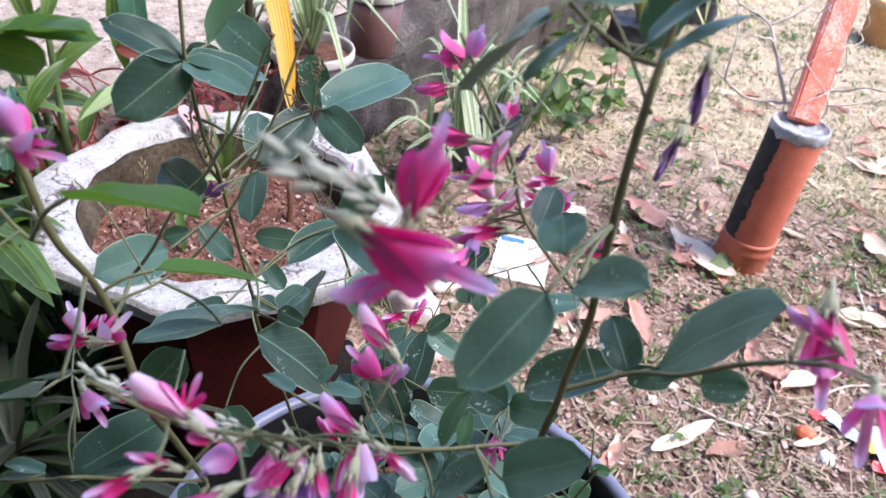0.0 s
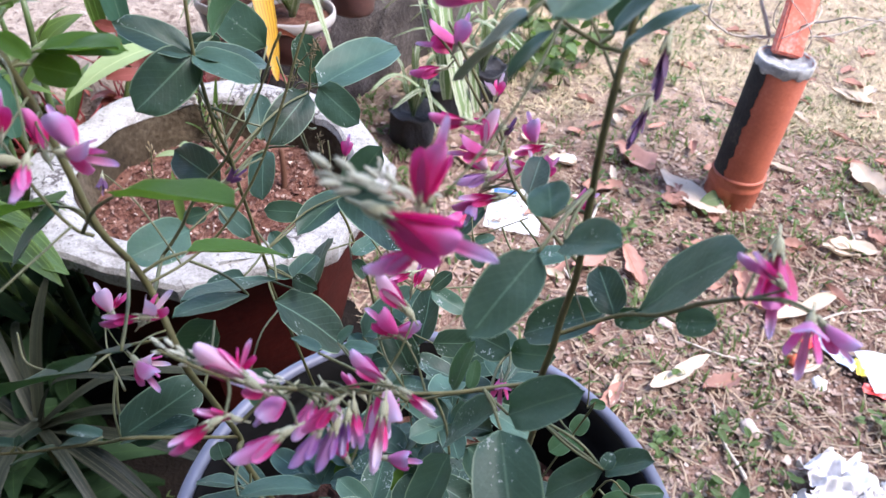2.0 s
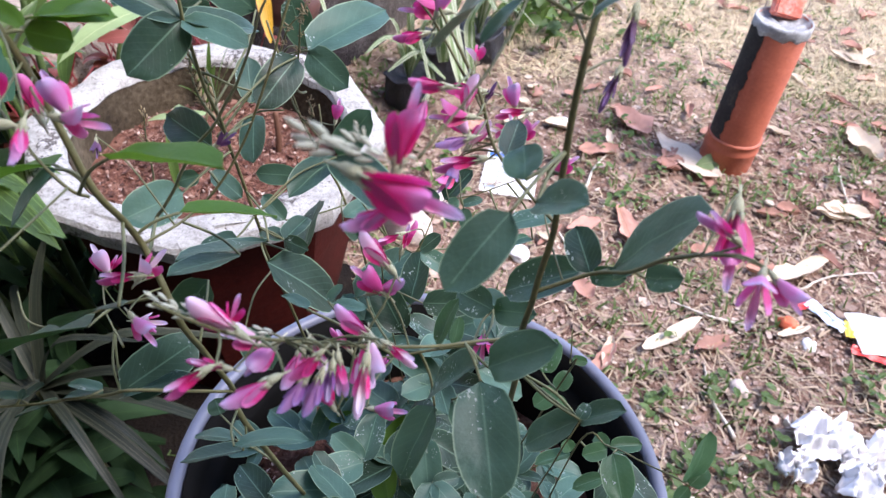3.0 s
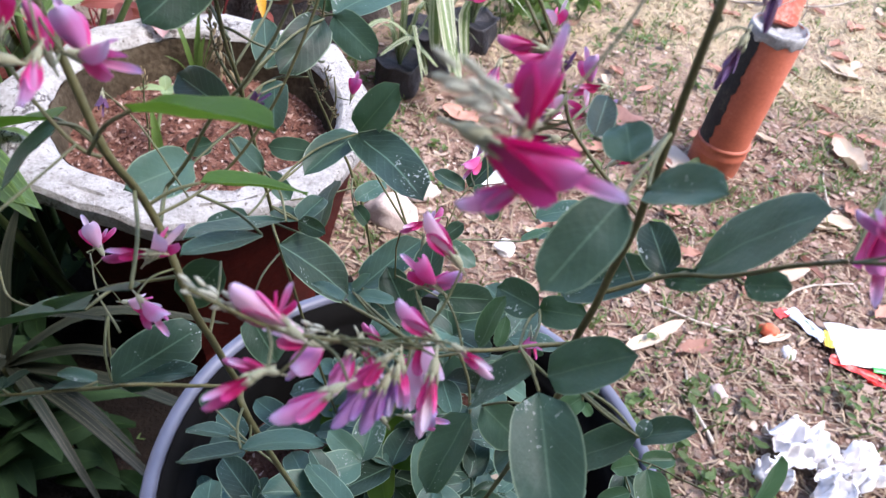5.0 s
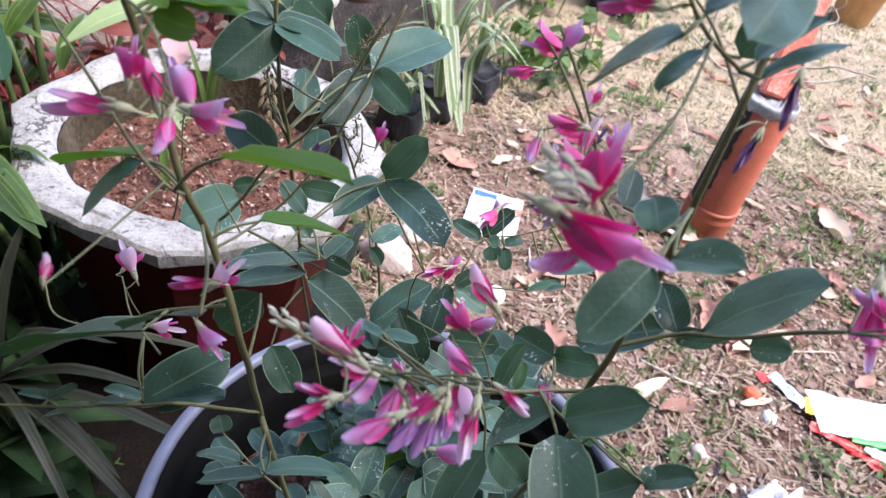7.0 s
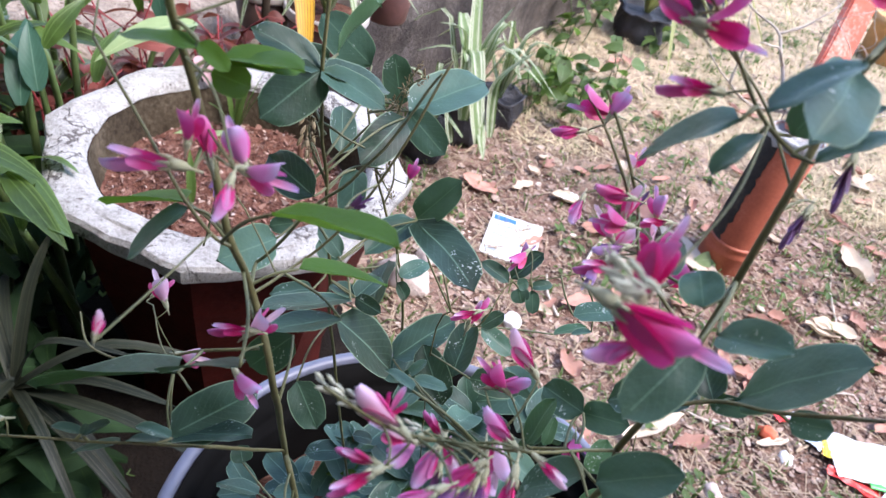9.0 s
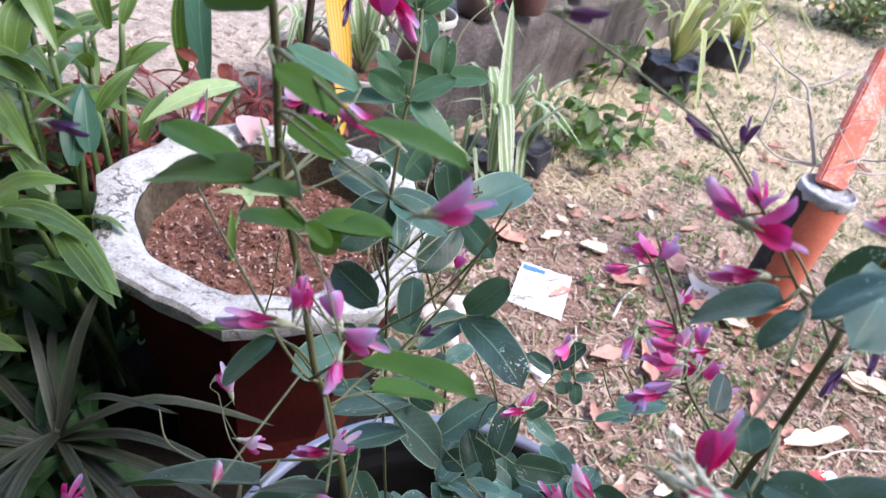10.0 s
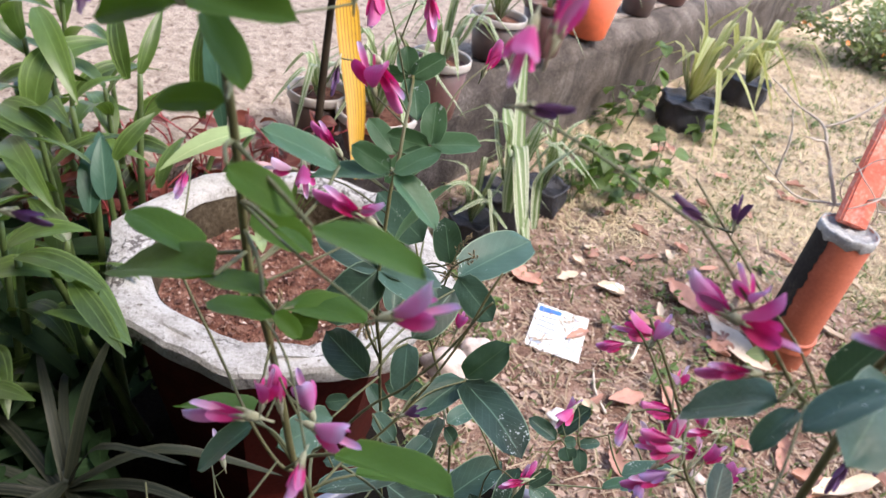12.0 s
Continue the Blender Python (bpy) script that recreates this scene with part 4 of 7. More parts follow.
# flowers: middle (mm), the way they point, length (mm), kind
NEAR_BLOOMS_BEFORE_THE_RIGHT_STEM = [
    (-1.4, 60.4, 920.3, 0.91, -0.39, -0.13, 18.8, "pink4"),
    (-6.0, 60, 915, -0.86, -0.30, -0.40, 10.5, "lilac1"),
    (-1.8, 70.8, 924, 0.14, 0.52, 0.84, 14.5, "pink4"),
    (-7.5, 64.8, 924.5, -0.94, 0.15, 0.3, 7, "bud"),
    (-11.4, 52.2, 934.6, -0.97, 0.04, 0.22, 7.6, "bud"),
    (61.5, 80.7, 897.3, -0.1, -0.79, -0.61, 17.5, "pink4"),
    (60.1, 64.4, 899.1, -0.27, -0.76, -0.59, 10.9, "lilac"),
    (68, 68.7, 896.7, 0.55, -0.68, -0.48, 9, "lilac"),
    (54.6, 76.5, 905.5, -0.80, 0.2, 0.5, 11, "lilac0"),
]
BLOOMS_ON_THE_LEFT_STEM = [
    (-90.4, 95.5, 900.5, -0.99, -0.13, -0.03, 17.0, "lilac0"),
    (-81.2, 105.4, 902.1, -0.36, 0.51, 0.78, 11, "pink"),
    (-74.5, 103.4, 904.3, -0.52, 0.47, 0.72, 11.5, "lilac"),
    (-64.6, 93.4, 904.5, 0.95, -0.20, -0.05, 13.5, "lilac2"),
    (-67.3, 77.2, 910.6, 0.01, -0.76, -0.65, 9.4, "lilac1"),
    (-74.2, 100.8, 852.9, -0.98, -0.16, -0.07, 12.6, "pink0"),
    (-66.6, 105.6, 853.5, 0.67, 0.32, 0.67, 12.9, "pale"),
    (-129.6, 179.2, 775.8, -0.52, 0.47, 0.72, 16, "pale"),
    (-142, 207.7, 744.4, 0.61, 0.36, 0.71, 13.4, "pink"),
]
BLOOMS_ON_THE_LOW_LEFT_TWIGS = [
    (-112, 171.1, 747.4, 0.98, -0.15, 0.15, 16.9, "pale"),
    (-67.3, 92.8, 842, 0.7, -0.6, -0.39, 11.4, "lilac"),
    (-93.7, 142.9, 860.3, 0.24, -0.77, -0.59, 6.5, "withered"),
    (-51.8, 132.3, 875, 0.84, 0.18, 0.52, 7.8, "withered"),
    (-143.9, 98.9, 808, 0.27, 0.48, 0.84, 14.4, "pink"),
    (-143.7, 92.1, 799.5, -0.91, -0.36, -0.23, 16.3, "pink"),
    (-86, 68.7, 885, 0.11, 0.5, 0.86, 6.2, "pale"),
]
RACEME_LOW_IN_FRONT = [
    (-36, 65.4, 883.3, -0.87, 0.25, 0.42, 13.2, "pale"),
    (-33, 69, 881.3, 0.31, 0.48, 0.82, 7.7, "pink"),
    (-37.2, 51.6, 881.6, -0.80, -0.42, -0.43, 10.6, "pink0"),
    (-37.5, 61.6, 873.7, -0.98, 0.04, 0.17, 8.7, "pink"),
    (-26.9, 52.7, 877.9, -0.81, -0.45, -0.38, 12.2, "lilac1"),
    (-20.5, 58.4, 869.9, -0.49, -0.65, -0.58, 10.6, "fading1"),
    (-17.2, 70.5, 854.1, -0.52, 0.47, 0.72, 8.9, "pink"),
    (-12.1, 77.4, 870.4, -0.83, 0.29, 0.48, 11.6, "lilac"),
    (-8.2, 79.5, 854.3, 0.09, -0.76, -0.64, 11.8, "pale"),
]
RACEME_LOW_IN_FRONT_FARTHER_FLOWERS = [
    (-8.1, 63.5, 865.8, -0.08, -0.75, -0.65, 13.3, "pale"),
    (-0.6, 69, 871.3, 0.85, -0.47, -0.23, 8.8, "pale"),
    (-19.6, 107.8, 825.5, -0.66, 0.41, 0.63, 10.1, "pink"),
    (-3.8, 88.5, 820.4, 0.98, -0.15, 0.15, 11.1, "lilac"),
    (21.9, 113.2, 819.1, -0.02, -0.79, -0.61, 10.1, "pink"),
    (-9.4, 136.5, 778.9, 0.43, 0.5, 0.75, 6.2, "pink"),
    (-11.3, 101.8, 857.6, -0.83, 0.29, 0.48, 12, "pink"),
    (-5.6, 101.1, 856.3, 0.91, 0.07, 0.41, 11.2, "lilac"),
    (-9.1, 94.3, 875.5, -0.72, 0.37, 0.58, 12.9, "pale"),
]
BLOOMS_ON_THE_SIDE_TWIGS = [
    (-5.1, 192.6, 789.3, 0.31, 0.48, 0.82, 15.6, "pink"),
    (-12, 177.5, 800.9, -0.9, -0.35, -0.27, 12, "pink"),
    (9.5, 225.3, 792.8, -0.49, -0.65, -0.58, 14, "pink"),
    (14.5, 237.1, 790, 0.67, 0.32, 0.67, 10.9, "lilac"),
    (-2.6, 145.9, 908.1, -0.99, -0.13, -0.03, 12.8, "pink"),
    (2.4, 142.6, 913.9, 0.31, 0.48, 0.82, 9.3, "lilac"),
    (-5.7, 149.4, 899.2, -0.93, -0.29, -0.21, 10.1, "pink"),
    (12.7, 143, 900.6, 0.31, 0.48, 0.82, 6.6, "pale"),
    (0.4, 112, 908, -1, -0.07, 0.04, 9.8, "pink"),
]
CLUSTER_BEHIND_THE_NEAR_BLOOM = [
    (22.4, 145.1, 888.1, -0.33, 0.54, 0.77, 9.8, "lilac"),
    (22.7, 141.4, 884.3, -0.96, -0.26, -0.09, 9.8, "pink"),
    (27.6, 138, 880.9, 0.7, 0.36, 0.61, 8.9, "pink"),
    (20.1, 137.7, 880.4, -0.99, -0.02, 0.16, 8.9, "pale"),
    (6, 122.8, 893.2, -0.98, -0.2, -0.03, 11.1, "pink"),
    (10.2, 127.1, 897.9, 0.18, 0.56, 0.81, 11.1, "pale"),
    (7.1, 118.6, 888.9, -0.9, -0.37, -0.21, 10.3, "fading"),
    (-0.9, 127.8, 891, -0.27, -0.76, -0.59, 9, "lilac"),
    (42.8, 152.3, 860.2, 0.81, 0.26, 0.52, 11.1, "pink"),
]
CLUSTER_BEHIND_THE_NEAR_BLOOM_LOW_FLOWERS = [
    (8.1, 125.5, 874.4, -0.35, -0.74, -0.57, 9.5, "fading2"),
    (8.7, 137.9, 891.5, -0.99, -0.15, 0.03, 13, "pink"),
    (8.1, 133.5, 886, -0.69, 0.34, 0.65, 12.1, "pale2"),
    (14.2, 131.6, 883.7, 0.58, 0.38, 0.72, 10.4, "pale"),
    (9.3, 126.6, 877.5, -0.96, -0.25, -0.1, 13.8, "pink"),
    (16.1, 138, 891.8, 0.43, 0.43, 0.79, 7.3, "withered"),
    (38.9, 112.2, 909.8, -0.35, -0.55, -0.76, 11.5, "withered0"),
    (38.3, 106.6, 924.7, -0.15, -0.60, -0.78, 12.5, "withered0"),
]
RACEME_AT_THE_TOP_OF_THE_RIGHT_STEM = [
    (-5.1, 108.1, 948.6, -0.89, 0.16, 0.43, 13.9, "lilac"),
    (0, 108, 952.7, -0.55, 0.4, 0.73, 8.2, "lilac"),
    (5.5, 102.9, 946.8, 0.95, -0.3, -0.12, 12.2, "pink"),
    (1.9, 102.5, 937.5, -0.98, -0.2, -0.03, 12.1, "pink"),
    (-3.3, 143.4, 946.2, -0.95, 0.06, 0.3, 11.8, "withered"),
    (7.4, 144.9, 948.3, -0.07, 0.5, 0.86, 8.0, "withered"),
    (11, 83.6, 962.9, -0.98, -0.17, 0.07, 13.8, "pink"),
    (21.9, 86.7, 966.9, -0.3, -0.65, -0.7, 15.2, "pink"),
    (18.9, 89.2, 971, -0.93, 0.02, 0.36, 12.5, "lilac"),
]
BLOOMS_HIGH_ON_THE_MIDDLE_STEM = [
    (-78, 228.2, 951, 0.29, -0.64, -0.71, 19.2, "pink"),
    (-88.5, 187.7, 944.6, -0.52, 0.32, 0.79, 14.8, "pink"),
    (-80.4, 185.8, 941.3, 0.66, -0.51, -0.55, 17.9, "pink"),
    (-99.8, 193.4, 917.6, -0.77, 0.19, 0.61, 13.8, "pink"),
    (-102.6, 185, 905, 0.37, -0.62, -0.69, 12.7, "pink"),
    (-111.5, 185.7, 906.5, -0.96, -0.26, -0.07, 10.4, "pale"),
    (-78, 132.8, 933.4, -0.93, 0.02, 0.36, 15.5, "pink"),
    (-71.2, 132.9, 933.3, 0.92, 0.1, 0.37, 8.6, "lilac"),
    (-56.3, 243.7, 937.1, 0.31, 0.4, 0.86, 14.2, "pink"),
]
BLOOMS_HIGH_UP_AND_AT_THE_SIDES = [
    (-89.7, 196.5, 958.2, 0.21, -0.65, -0.73, 15.8, "pink"),
    (-78.7, 131.4, 986, -0.03, 0.42, 0.91, 13.4, "withered"),
    (-51.8, 85.2, 947.7, 0.93, 0.08, 0.35, 12.6, "lilac"),
    (-46.9, 96.8, 986.3, -0.14, -0.67, -0.73, 10.9, "pink"),
    (-41.6, 101.6, 993.2, 0.23, 0.41, 0.88, 12.7, "lilac"),
    (-40.6, 102.9, 977, 0.99, -0.08, 0.09, 9, "withered"),
    (-132.7, 105.2, 930.9, 0.99, -0.08, 0.09, 11.1, "withered"),
    (-131.4, 162.4, 908.6, -0.14, -0.67, -0.73, 10.6, "lilac"),
    (-101.1, 203, 932.3, 0.04, -0.67, -0.74, 11.7, "withered"),
]
LAST_BLOOMS = [
    (-128.1, 77.7, 961.7, 0.31, 0.4, 0.86, 12.7, "pink"),
    (-81, 105.9, 1002, -0.98, -0.17, 0.07, 12.7, "lilac"),
    (-119.4, 110.6, 974.9, 0.29, -0.64, -0.71, 8, "withered"),
    (-79.2, 94.9, 912.4, 0.15, 0.42, 0.9, 9.2, "pink"),
    (-45.1, 269.6, 797.3, 0.14, 0.52, 0.84, 12.7, "pink"),
]
PALE_BUDS_AT_THE_RACEME_TIPS = [
    (-45, 65.6, 886.1, -0.94, 0.15, 0.3, 5.8, "bud"),
    (-41, 65.7, 883.5, -0.98, 0.04, 0.17, 5.9, "bud"),
    (-37.4, 65.9, 881, -0.87, 0.25, 0.42, 5.5, "bud"),
    (-29.6, 69.7, 874.1, -1, -0.07, 0.04, 5.3, "bud"),
    (-8.5, 70.4, 923.2, -0.66, 0.41, 0.63, 3.9, "bud"),
    (-2, 72.1, 918.3, -1, -0.07, 0.04, 4.1, "bud"),
    (-83.7, 207.1, 843.6, 0.09, -0.76, -0.64, 12.2, "pod"),
    (-81.1, 201.9, 837.8, 0.26, -0.75, -0.61, 10.2, "pod"),
]
MORE_BLOOMS_CROWDED_IN_THE_LOW_FRONT_RACEME = [
    (-29.7, 69.3, 865.9, -0.63, -0.58, -0.51, 10.1, "lilac"),
    (-23.6, 71, 860.8, -0.33, -0.7, -0.63, 11.1, "lilac"),
    (-18.6, 75.5, 858.9, 0.5, -0.69, -0.52, 10.2, "pale"),
    (-10.2, 79.3, 848.9, 0.01, -0.76, -0.65, 12.9, "pale"),
    (-32.5, 68.8, 872.7, -0.98, 0.04, 0.17, 9.7, "pale"),
    (-21.2, 68.5, 858.2, -0.08, -0.75, -0.65, 9.1, "withered"),
    (-17.0, 59.5, 869.0, -0.30, -0.55, -0.78, 11.0, "fading1"),
    (-14.4, 62.5, 868.4, -0.10, -0.45, -0.89, 10.4, "fading0"),
    (-18.4, 62.0, 874.5, -0.62, -0.30, -0.72, 9.8, "pink1"),
    (-12.6, 66.0, 866.0, 0.15, -0.50, -0.85, 10.8, "lilac0"),
]
FLOWER_SETS = (NEAR_BLOOMS_BEFORE_THE_RIGHT_STEM, BLOOMS_ON_THE_LEFT_STEM, BLOOMS_ON_THE_LOW_LEFT_TWIGS, RACEME_LOW_IN_FRONT, RACEME_LOW_IN_FRONT_FARTHER_FLOWERS, BLOOMS_ON_THE_SIDE_TWIGS, CLUSTER_BEHIND_THE_NEAR_BLOOM, CLUSTER_BEHIND_THE_NEAR_BLOOM_LOW_FLOWERS, RACEME_AT_THE_TOP_OF_THE_RIGHT_STEM, BLOOMS_HIGH_ON_THE_MIDDLE_STEM, BLOOMS_HIGH_UP_AND_AT_THE_SIDES, LAST_BLOOMS, PALE_BUDS_AT_THE_RACEME_TIPS, MORE_BLOOMS_CROWDED_IN_THE_LOW_FRONT_RACEME)

# stems: radius at foot and top (mm), points (mm)
STEM_LEFT = (1.09, 0.73, [(-30, 215, 400), (-54.5, 119.5, 744.8), (-63.3, 127, 766.6), (-64.3, 106.6, 828.7), (-73.4, 114.9, 851.5), (-77.7, 109.3, 874.2), (-85.3, 114, 901.1), (-89.6, 110, 927.2), (-91.1, 102.4, 970), (-96, 107.9, 987.7), (-100.2, 111.5, 1002.5)])
STEM_MIDDLE = (0.76, 0.48, [(-20, 270, 400), (-60.6, 196.7, 741.7), (-65.1, 187.9, 792.4), (-70, 182.6, 839.6), (-74.3, 174.8, 886.3), (-75.1, 187.4, 925.3), (-80.9, 226.3, 930.2), (-90, 243.1, 938)])
STEM_BACK = (0.90, 0.50, [(0, 300, 400), (-30.6, 272.1, 678.8), (-43.6, 265.4, 746.5), (-55.7, 265.5, 776.1), (-65.5, 265.5, 805.8), (-77.2, 279.2, 835.9)])
STEM_BACKTWIG = (0.50, 0.37, [(-55.7, 265.5, 776.1), (-53.4, 268.7, 787.8), (-54.9, 275.8, 795.9)])
STEM_RIGHT = (1.01, 0.73, [(50, 230, 400), (33.9, 113.4, 793.3), (32, 110.9, 828.6), (32.5, 109.8, 849.5), (33.5, 109.5, 873.2), (31.9, 107.5, 893.8), (31.2, 108.8, 918.4), (32.5, 113, 938.8), (20.9, 87.5, 977.3), (18.3, 89.2, 989.2)])
STEM_RIGHTTWIG = (0.62, 0.43, [(32.5, 109.8, 849.5), (45.4, 109.7, 857.1), (50.8, 99, 870.1), (49, 79.1, 893.4), (54, 76.1, 898.2)])
STEM_LOWTWIG = (0.56, 0.37, [(32, 110.9, 828.6), (16.2, 112.3, 820.8), (-4.3, 110.2, 816.2)])
STEM_FRONTRACEME = (0.50, 0.31, [(32, 110.9, 828.6), (0.3, 90.1, 847.1), (-24.1, 68.8, 873.5), (-34.5, 63.6, 881.8), (-45.5, 63.6, 888.3)])
STEM_LEFTBRANCH = (0.56, 0.37, [(-63.3, 127, 766.6), (-73.6, 91.1, 817.3), (-85.2, 93.4, 811.1), (-110.9, 94.3, 801.7), (-135.2, 92.7, 797.3)])
STEM_LEFTTWIG = (0.50, 0.31, [(-70.8, 115.6, 830.7), (-88.6, 113, 825.9), (-106.9, 116.1, 812.1), (-129.3, 129.8, 794.9), (-139.7, 143.3, 794.2)])
STEM_PETIOLEL = (0.45, 0.37, [(-75.5, 103.1, 877.2), (-84.1, 105.6, 882.4), (-121.4, 139.2, 899)])
STEM_PETIOLEK = (0.45, 0.37, [(-74.5, 118, 848.6), (-69.4, 137.8, 841.3), (-57.5, 147.3, 853.7), (-47.5, 152.2, 875.8), (-37.5, 162.6, 904.4)])
STEM_FTSTALK = (0.45, 0.31, [(12.6, 134.5, 892.4), (8.6, 133.9, 899), (1.2, 141.8, 907.4), (-4, 145.9, 911.6)])
STEM_FTSTALK2 = (0.50, 0.37, [(34.2, 109.5, 873.4), (18.9, 125.8, 882.4), (13.3, 131.1, 895), (5.2, 136.7, 907.7), (-1, 143.9, 915.1)])
STEM_FL4STALK = (0.39, 0.31, [(-91.7, 118.3, 801), (-116.1, 151.4, 775.3), (-134.1, 181.2, 762)])
STEM_SIDETWIG = (0.39, 0.25, [(30, 250, 400), (-16.6, 213.8, 735.5), (-1.2, 203.2, 771), (7.3, 216, 786.8), (23.3, 219.6, 792.7), (39.3, 223.2, 798.6)])
STEM_TOPRACEME = (0.36, 0.25, [(32.3, 108.4, 919), (24.8, 123.2, 929.5), (14, 136.1, 937.4), (-1.7, 153, 950.2)])
STEM_NEARRACEME = (0.42, 0.28, [(26, 106, 929), (17, 103.5, 935), (9, 104, 942.5), (2, 106, 949.5), (-4, 109, 955), (-9, 112, 959)])
STEM_UPSTALK = (0.39, 0.25, [(-68.3, 205.6, 916.1), (-65.5, 224.9, 927.2), (-57, 242.8, 935.7)])
STEM_SPRIG = (0.45, 0.25, [(60, 260, 400), (61.3, 152.6, 745.5), (63, 151.7, 766.3), (61.6, 157.7, 779.8)])
STEM_SPRIGTWO = (0.45, 0.25, [(80, 220, 420), (60.1, 131.3, 708.7), (65.1, 128, 763.3)])
STEM_SPRIGTHREE = (0.45, 0.25, [(90, 200, 420), (71.5, 139.3, 717.5), (79.3, 126.1, 747.3), (82.5, 82.1, 802.8)])
STEMS = (STEM_LEFT, STEM_MIDDLE, STEM_BACK, STEM_BACKTWIG, STEM_RIGHT, STEM_RIGHTTWIG, STEM_LOWTWIG, STEM_FRONTRACEME, STEM_LEFTBRANCH, STEM_LEFTTWIG, STEM_PETIOLEL, STEM_PETIOLEK, STEM_FTSTALK, STEM_FTSTALK2, STEM_FL4STALK, STEM_SIDETWIG, STEM_TOPRACEME, STEM_NEARRACEME, STEM_UPSTALK, STEM_SPRIG, STEM_SPRIGTWO, STEM_SPRIGTHREE)

# spent racemes: points of the stalk (mm), with pods along its last part
SPENT_RACEMES = (
    [(-80, 200, 826), (-71, 213, 836), (-65, 215, 844), (-58, 216, 853), (-52, 216, 865), (-46, 215, 872)],
    [(-70, 183, 840), (-74, 181, 850), (-77, 182, 858), (-78, 184, 868)],
    [(-66, 265, 808), (-63, 262, 800), (-58, 262, 792), (-52, 262, 784)],
    [(-63, 262, 800), (-60, 262, 795), (-56, 262, 799), (-57, 262, 806)],
    [(-140, 250, 735), (-135, 250, 760), (-133, 250, 785), (-131, 250, 800)],
    [(-57, 255, 815), (-57, 240, 826), (-55, 240, 843), (-53, 240, 856), (-51, 240, 863)],
)
THIN_TWIGS = (
    [(-72, 112, 846), (-80, 138, 838), (-76, 140, 844), (-65, 140, 864), (-53, 140, 881), (-47, 140, 893), (-42, 140, 905), (-39, 140, 911)],
    [(-72, 180, 862), (-74, 180, 866), (-66, 180, 863), (-59, 182, 859)],
    [(-70, 183, 838), (-64, 200, 839), (-53, 200, 841)],
)


def build_shrub():
    rng = random.Random(11)
    shrub = new("flowering_shrub")
    shrub.location = TUB + Vector((0, 0, 0.40))
    tagged(shrub, "pink flowered bush clover with grey green leaves in a black tub", "shrub")
    home = Matrix.Translation(-shrub.location)
    line = []
    for r0, r1, pts in STEMS:
        pts = smooth_line([Vector(p) / 1000 for p in pts], 7)
        line += [(p, r0 + (r1 - r0) * i / len(pts)) for i, p in enumerate(pts)]
        bm = bmesh.new()
        radii = taper(r0 / 1000, r1 / 1000, len(pts))
        tube(bm, [p - shrub.location + 0.0006 * noise.noise_vector(p * 60) for p in pts], radii, 8)
        part("stem", bm, BARK, shrub)
    at = np.array([p for p, r in line])

    def stalk(name, foot, way, reach, r):
        """A thin stalk from the nearest stem to foot, which it meets along way."""
        d = np.linalg.norm(at - np.array(foot), axis=1)
        best = int(np.argmin(d + 0.4 * np.maximum(0, at[:, 2] - foot.z)))
        if d[best] > reach or d[best] < 0.0015:
            return
        a = Vector(at[best])
        b = a.lerp(foot, 0.55) - way * 0.07 * d[best] + Vector((0, 0, 0.05 * d[best]))
        bm = bmesh.new()
        pts = smooth_line([a - shrub.location, b - shrub.location, foot - shrub.location], 5)
        tube(bm, pts, taper(r * 1.25, r, len(pts)), 5)
        part(name, bm, STALK, shrub)

    def add_leaf(base, tip, wide, turn, seed, mat=LEAF):
        way = tip - base
        y = way.normalized()
        up = Vector((0, 0, 1)) - y * y.z
        if up.length < 1e-3:
            up = y.orthogonal()
        up.normalize()
        n = math.cos(radians(turn)) * up + math.sin(radians(turn)) * y.cross(up)
        bm = leaf_sheet(way.length, wide, 0.12 + 0.26 * rng.random(), 0.05 + 0.10 * rng.random(), 0.44 + 0.10 * rng.random(), seed)
        part("leaf", bm, mat, shrub, "bright green leaf in the backlit and young tone" if mat is BACKLIT_YOUNG else "", m=home @ frame_of(base, way, n))

    seed = 0.0
    for mat, rows in [(LEAF, r) for r in LEAF_SETS] + [(BACKLIT_YOUNG, r) for r in BACKLIT_SETS] + [(FRESH, r) for r in FRESH_SETS]:
        for x, y, z, a, b, c, wide, turn in rows:
            base, tip = Vector((x, y, z)) / 1000, Vector((a, b, c)) / 1000
            seed += 1.7
            add_leaf(base, tip, wide / 1000, turn, seed, mat)
            stalk("leaf_stalk", base, (tip - base).normalized(), 0.055, 0.0004)
    for rows in FLOWER_SETS:
        for x, y, z, a, b, c, long, kind in rows:
            mid, way = Vector((x, y, z)) / 1000, Vector((a, b, c))
            if kind in ("bud", "pod"):
                part("bud" if kind == "bud" else "seed_pod", BUDS if kind == "bud" else PODS, None, shrub, "pale downy buds" if kind == "bud" else "dry brown seed pods", m=home @ frame_of(mid, way, (0, 0.2, 1), long / 1000))
            else:
                add_flower(shrub, kind, home @ mid, way, long / 1000 * (1.0 if kind[-1].isdigit() else 1.08), rng)
            stalk("flower_stalk", mid - way * 0.6 * long / 1000, way, 0.045, 0.00024)
    for pts in SPENT_RACEMES + THIN_TWIGS:
        pts = smooth_line([Vector(p) / 1000 for p in pts], 6)
        bm = bmesh.new()
        tube(bm, [p - shrub.location + 0.0008 * noise.noise_vector(p * 90) for p in pts], taper(0.0006, 0.0003, len(pts)), 6)
        part("twig", bm, STALK, shrub)
    for row in SPENT_RACEMES:
        pts = smooth_line([Vector(p) / 1000 for p in row], 6)
        for i in range(len(pts) // 2, len(pts), 3):
            way = Vector((rng.uniform(-1, 1), rng.uniform(-0.8, 0.4), rng.uniform(0.2, 1.2)))
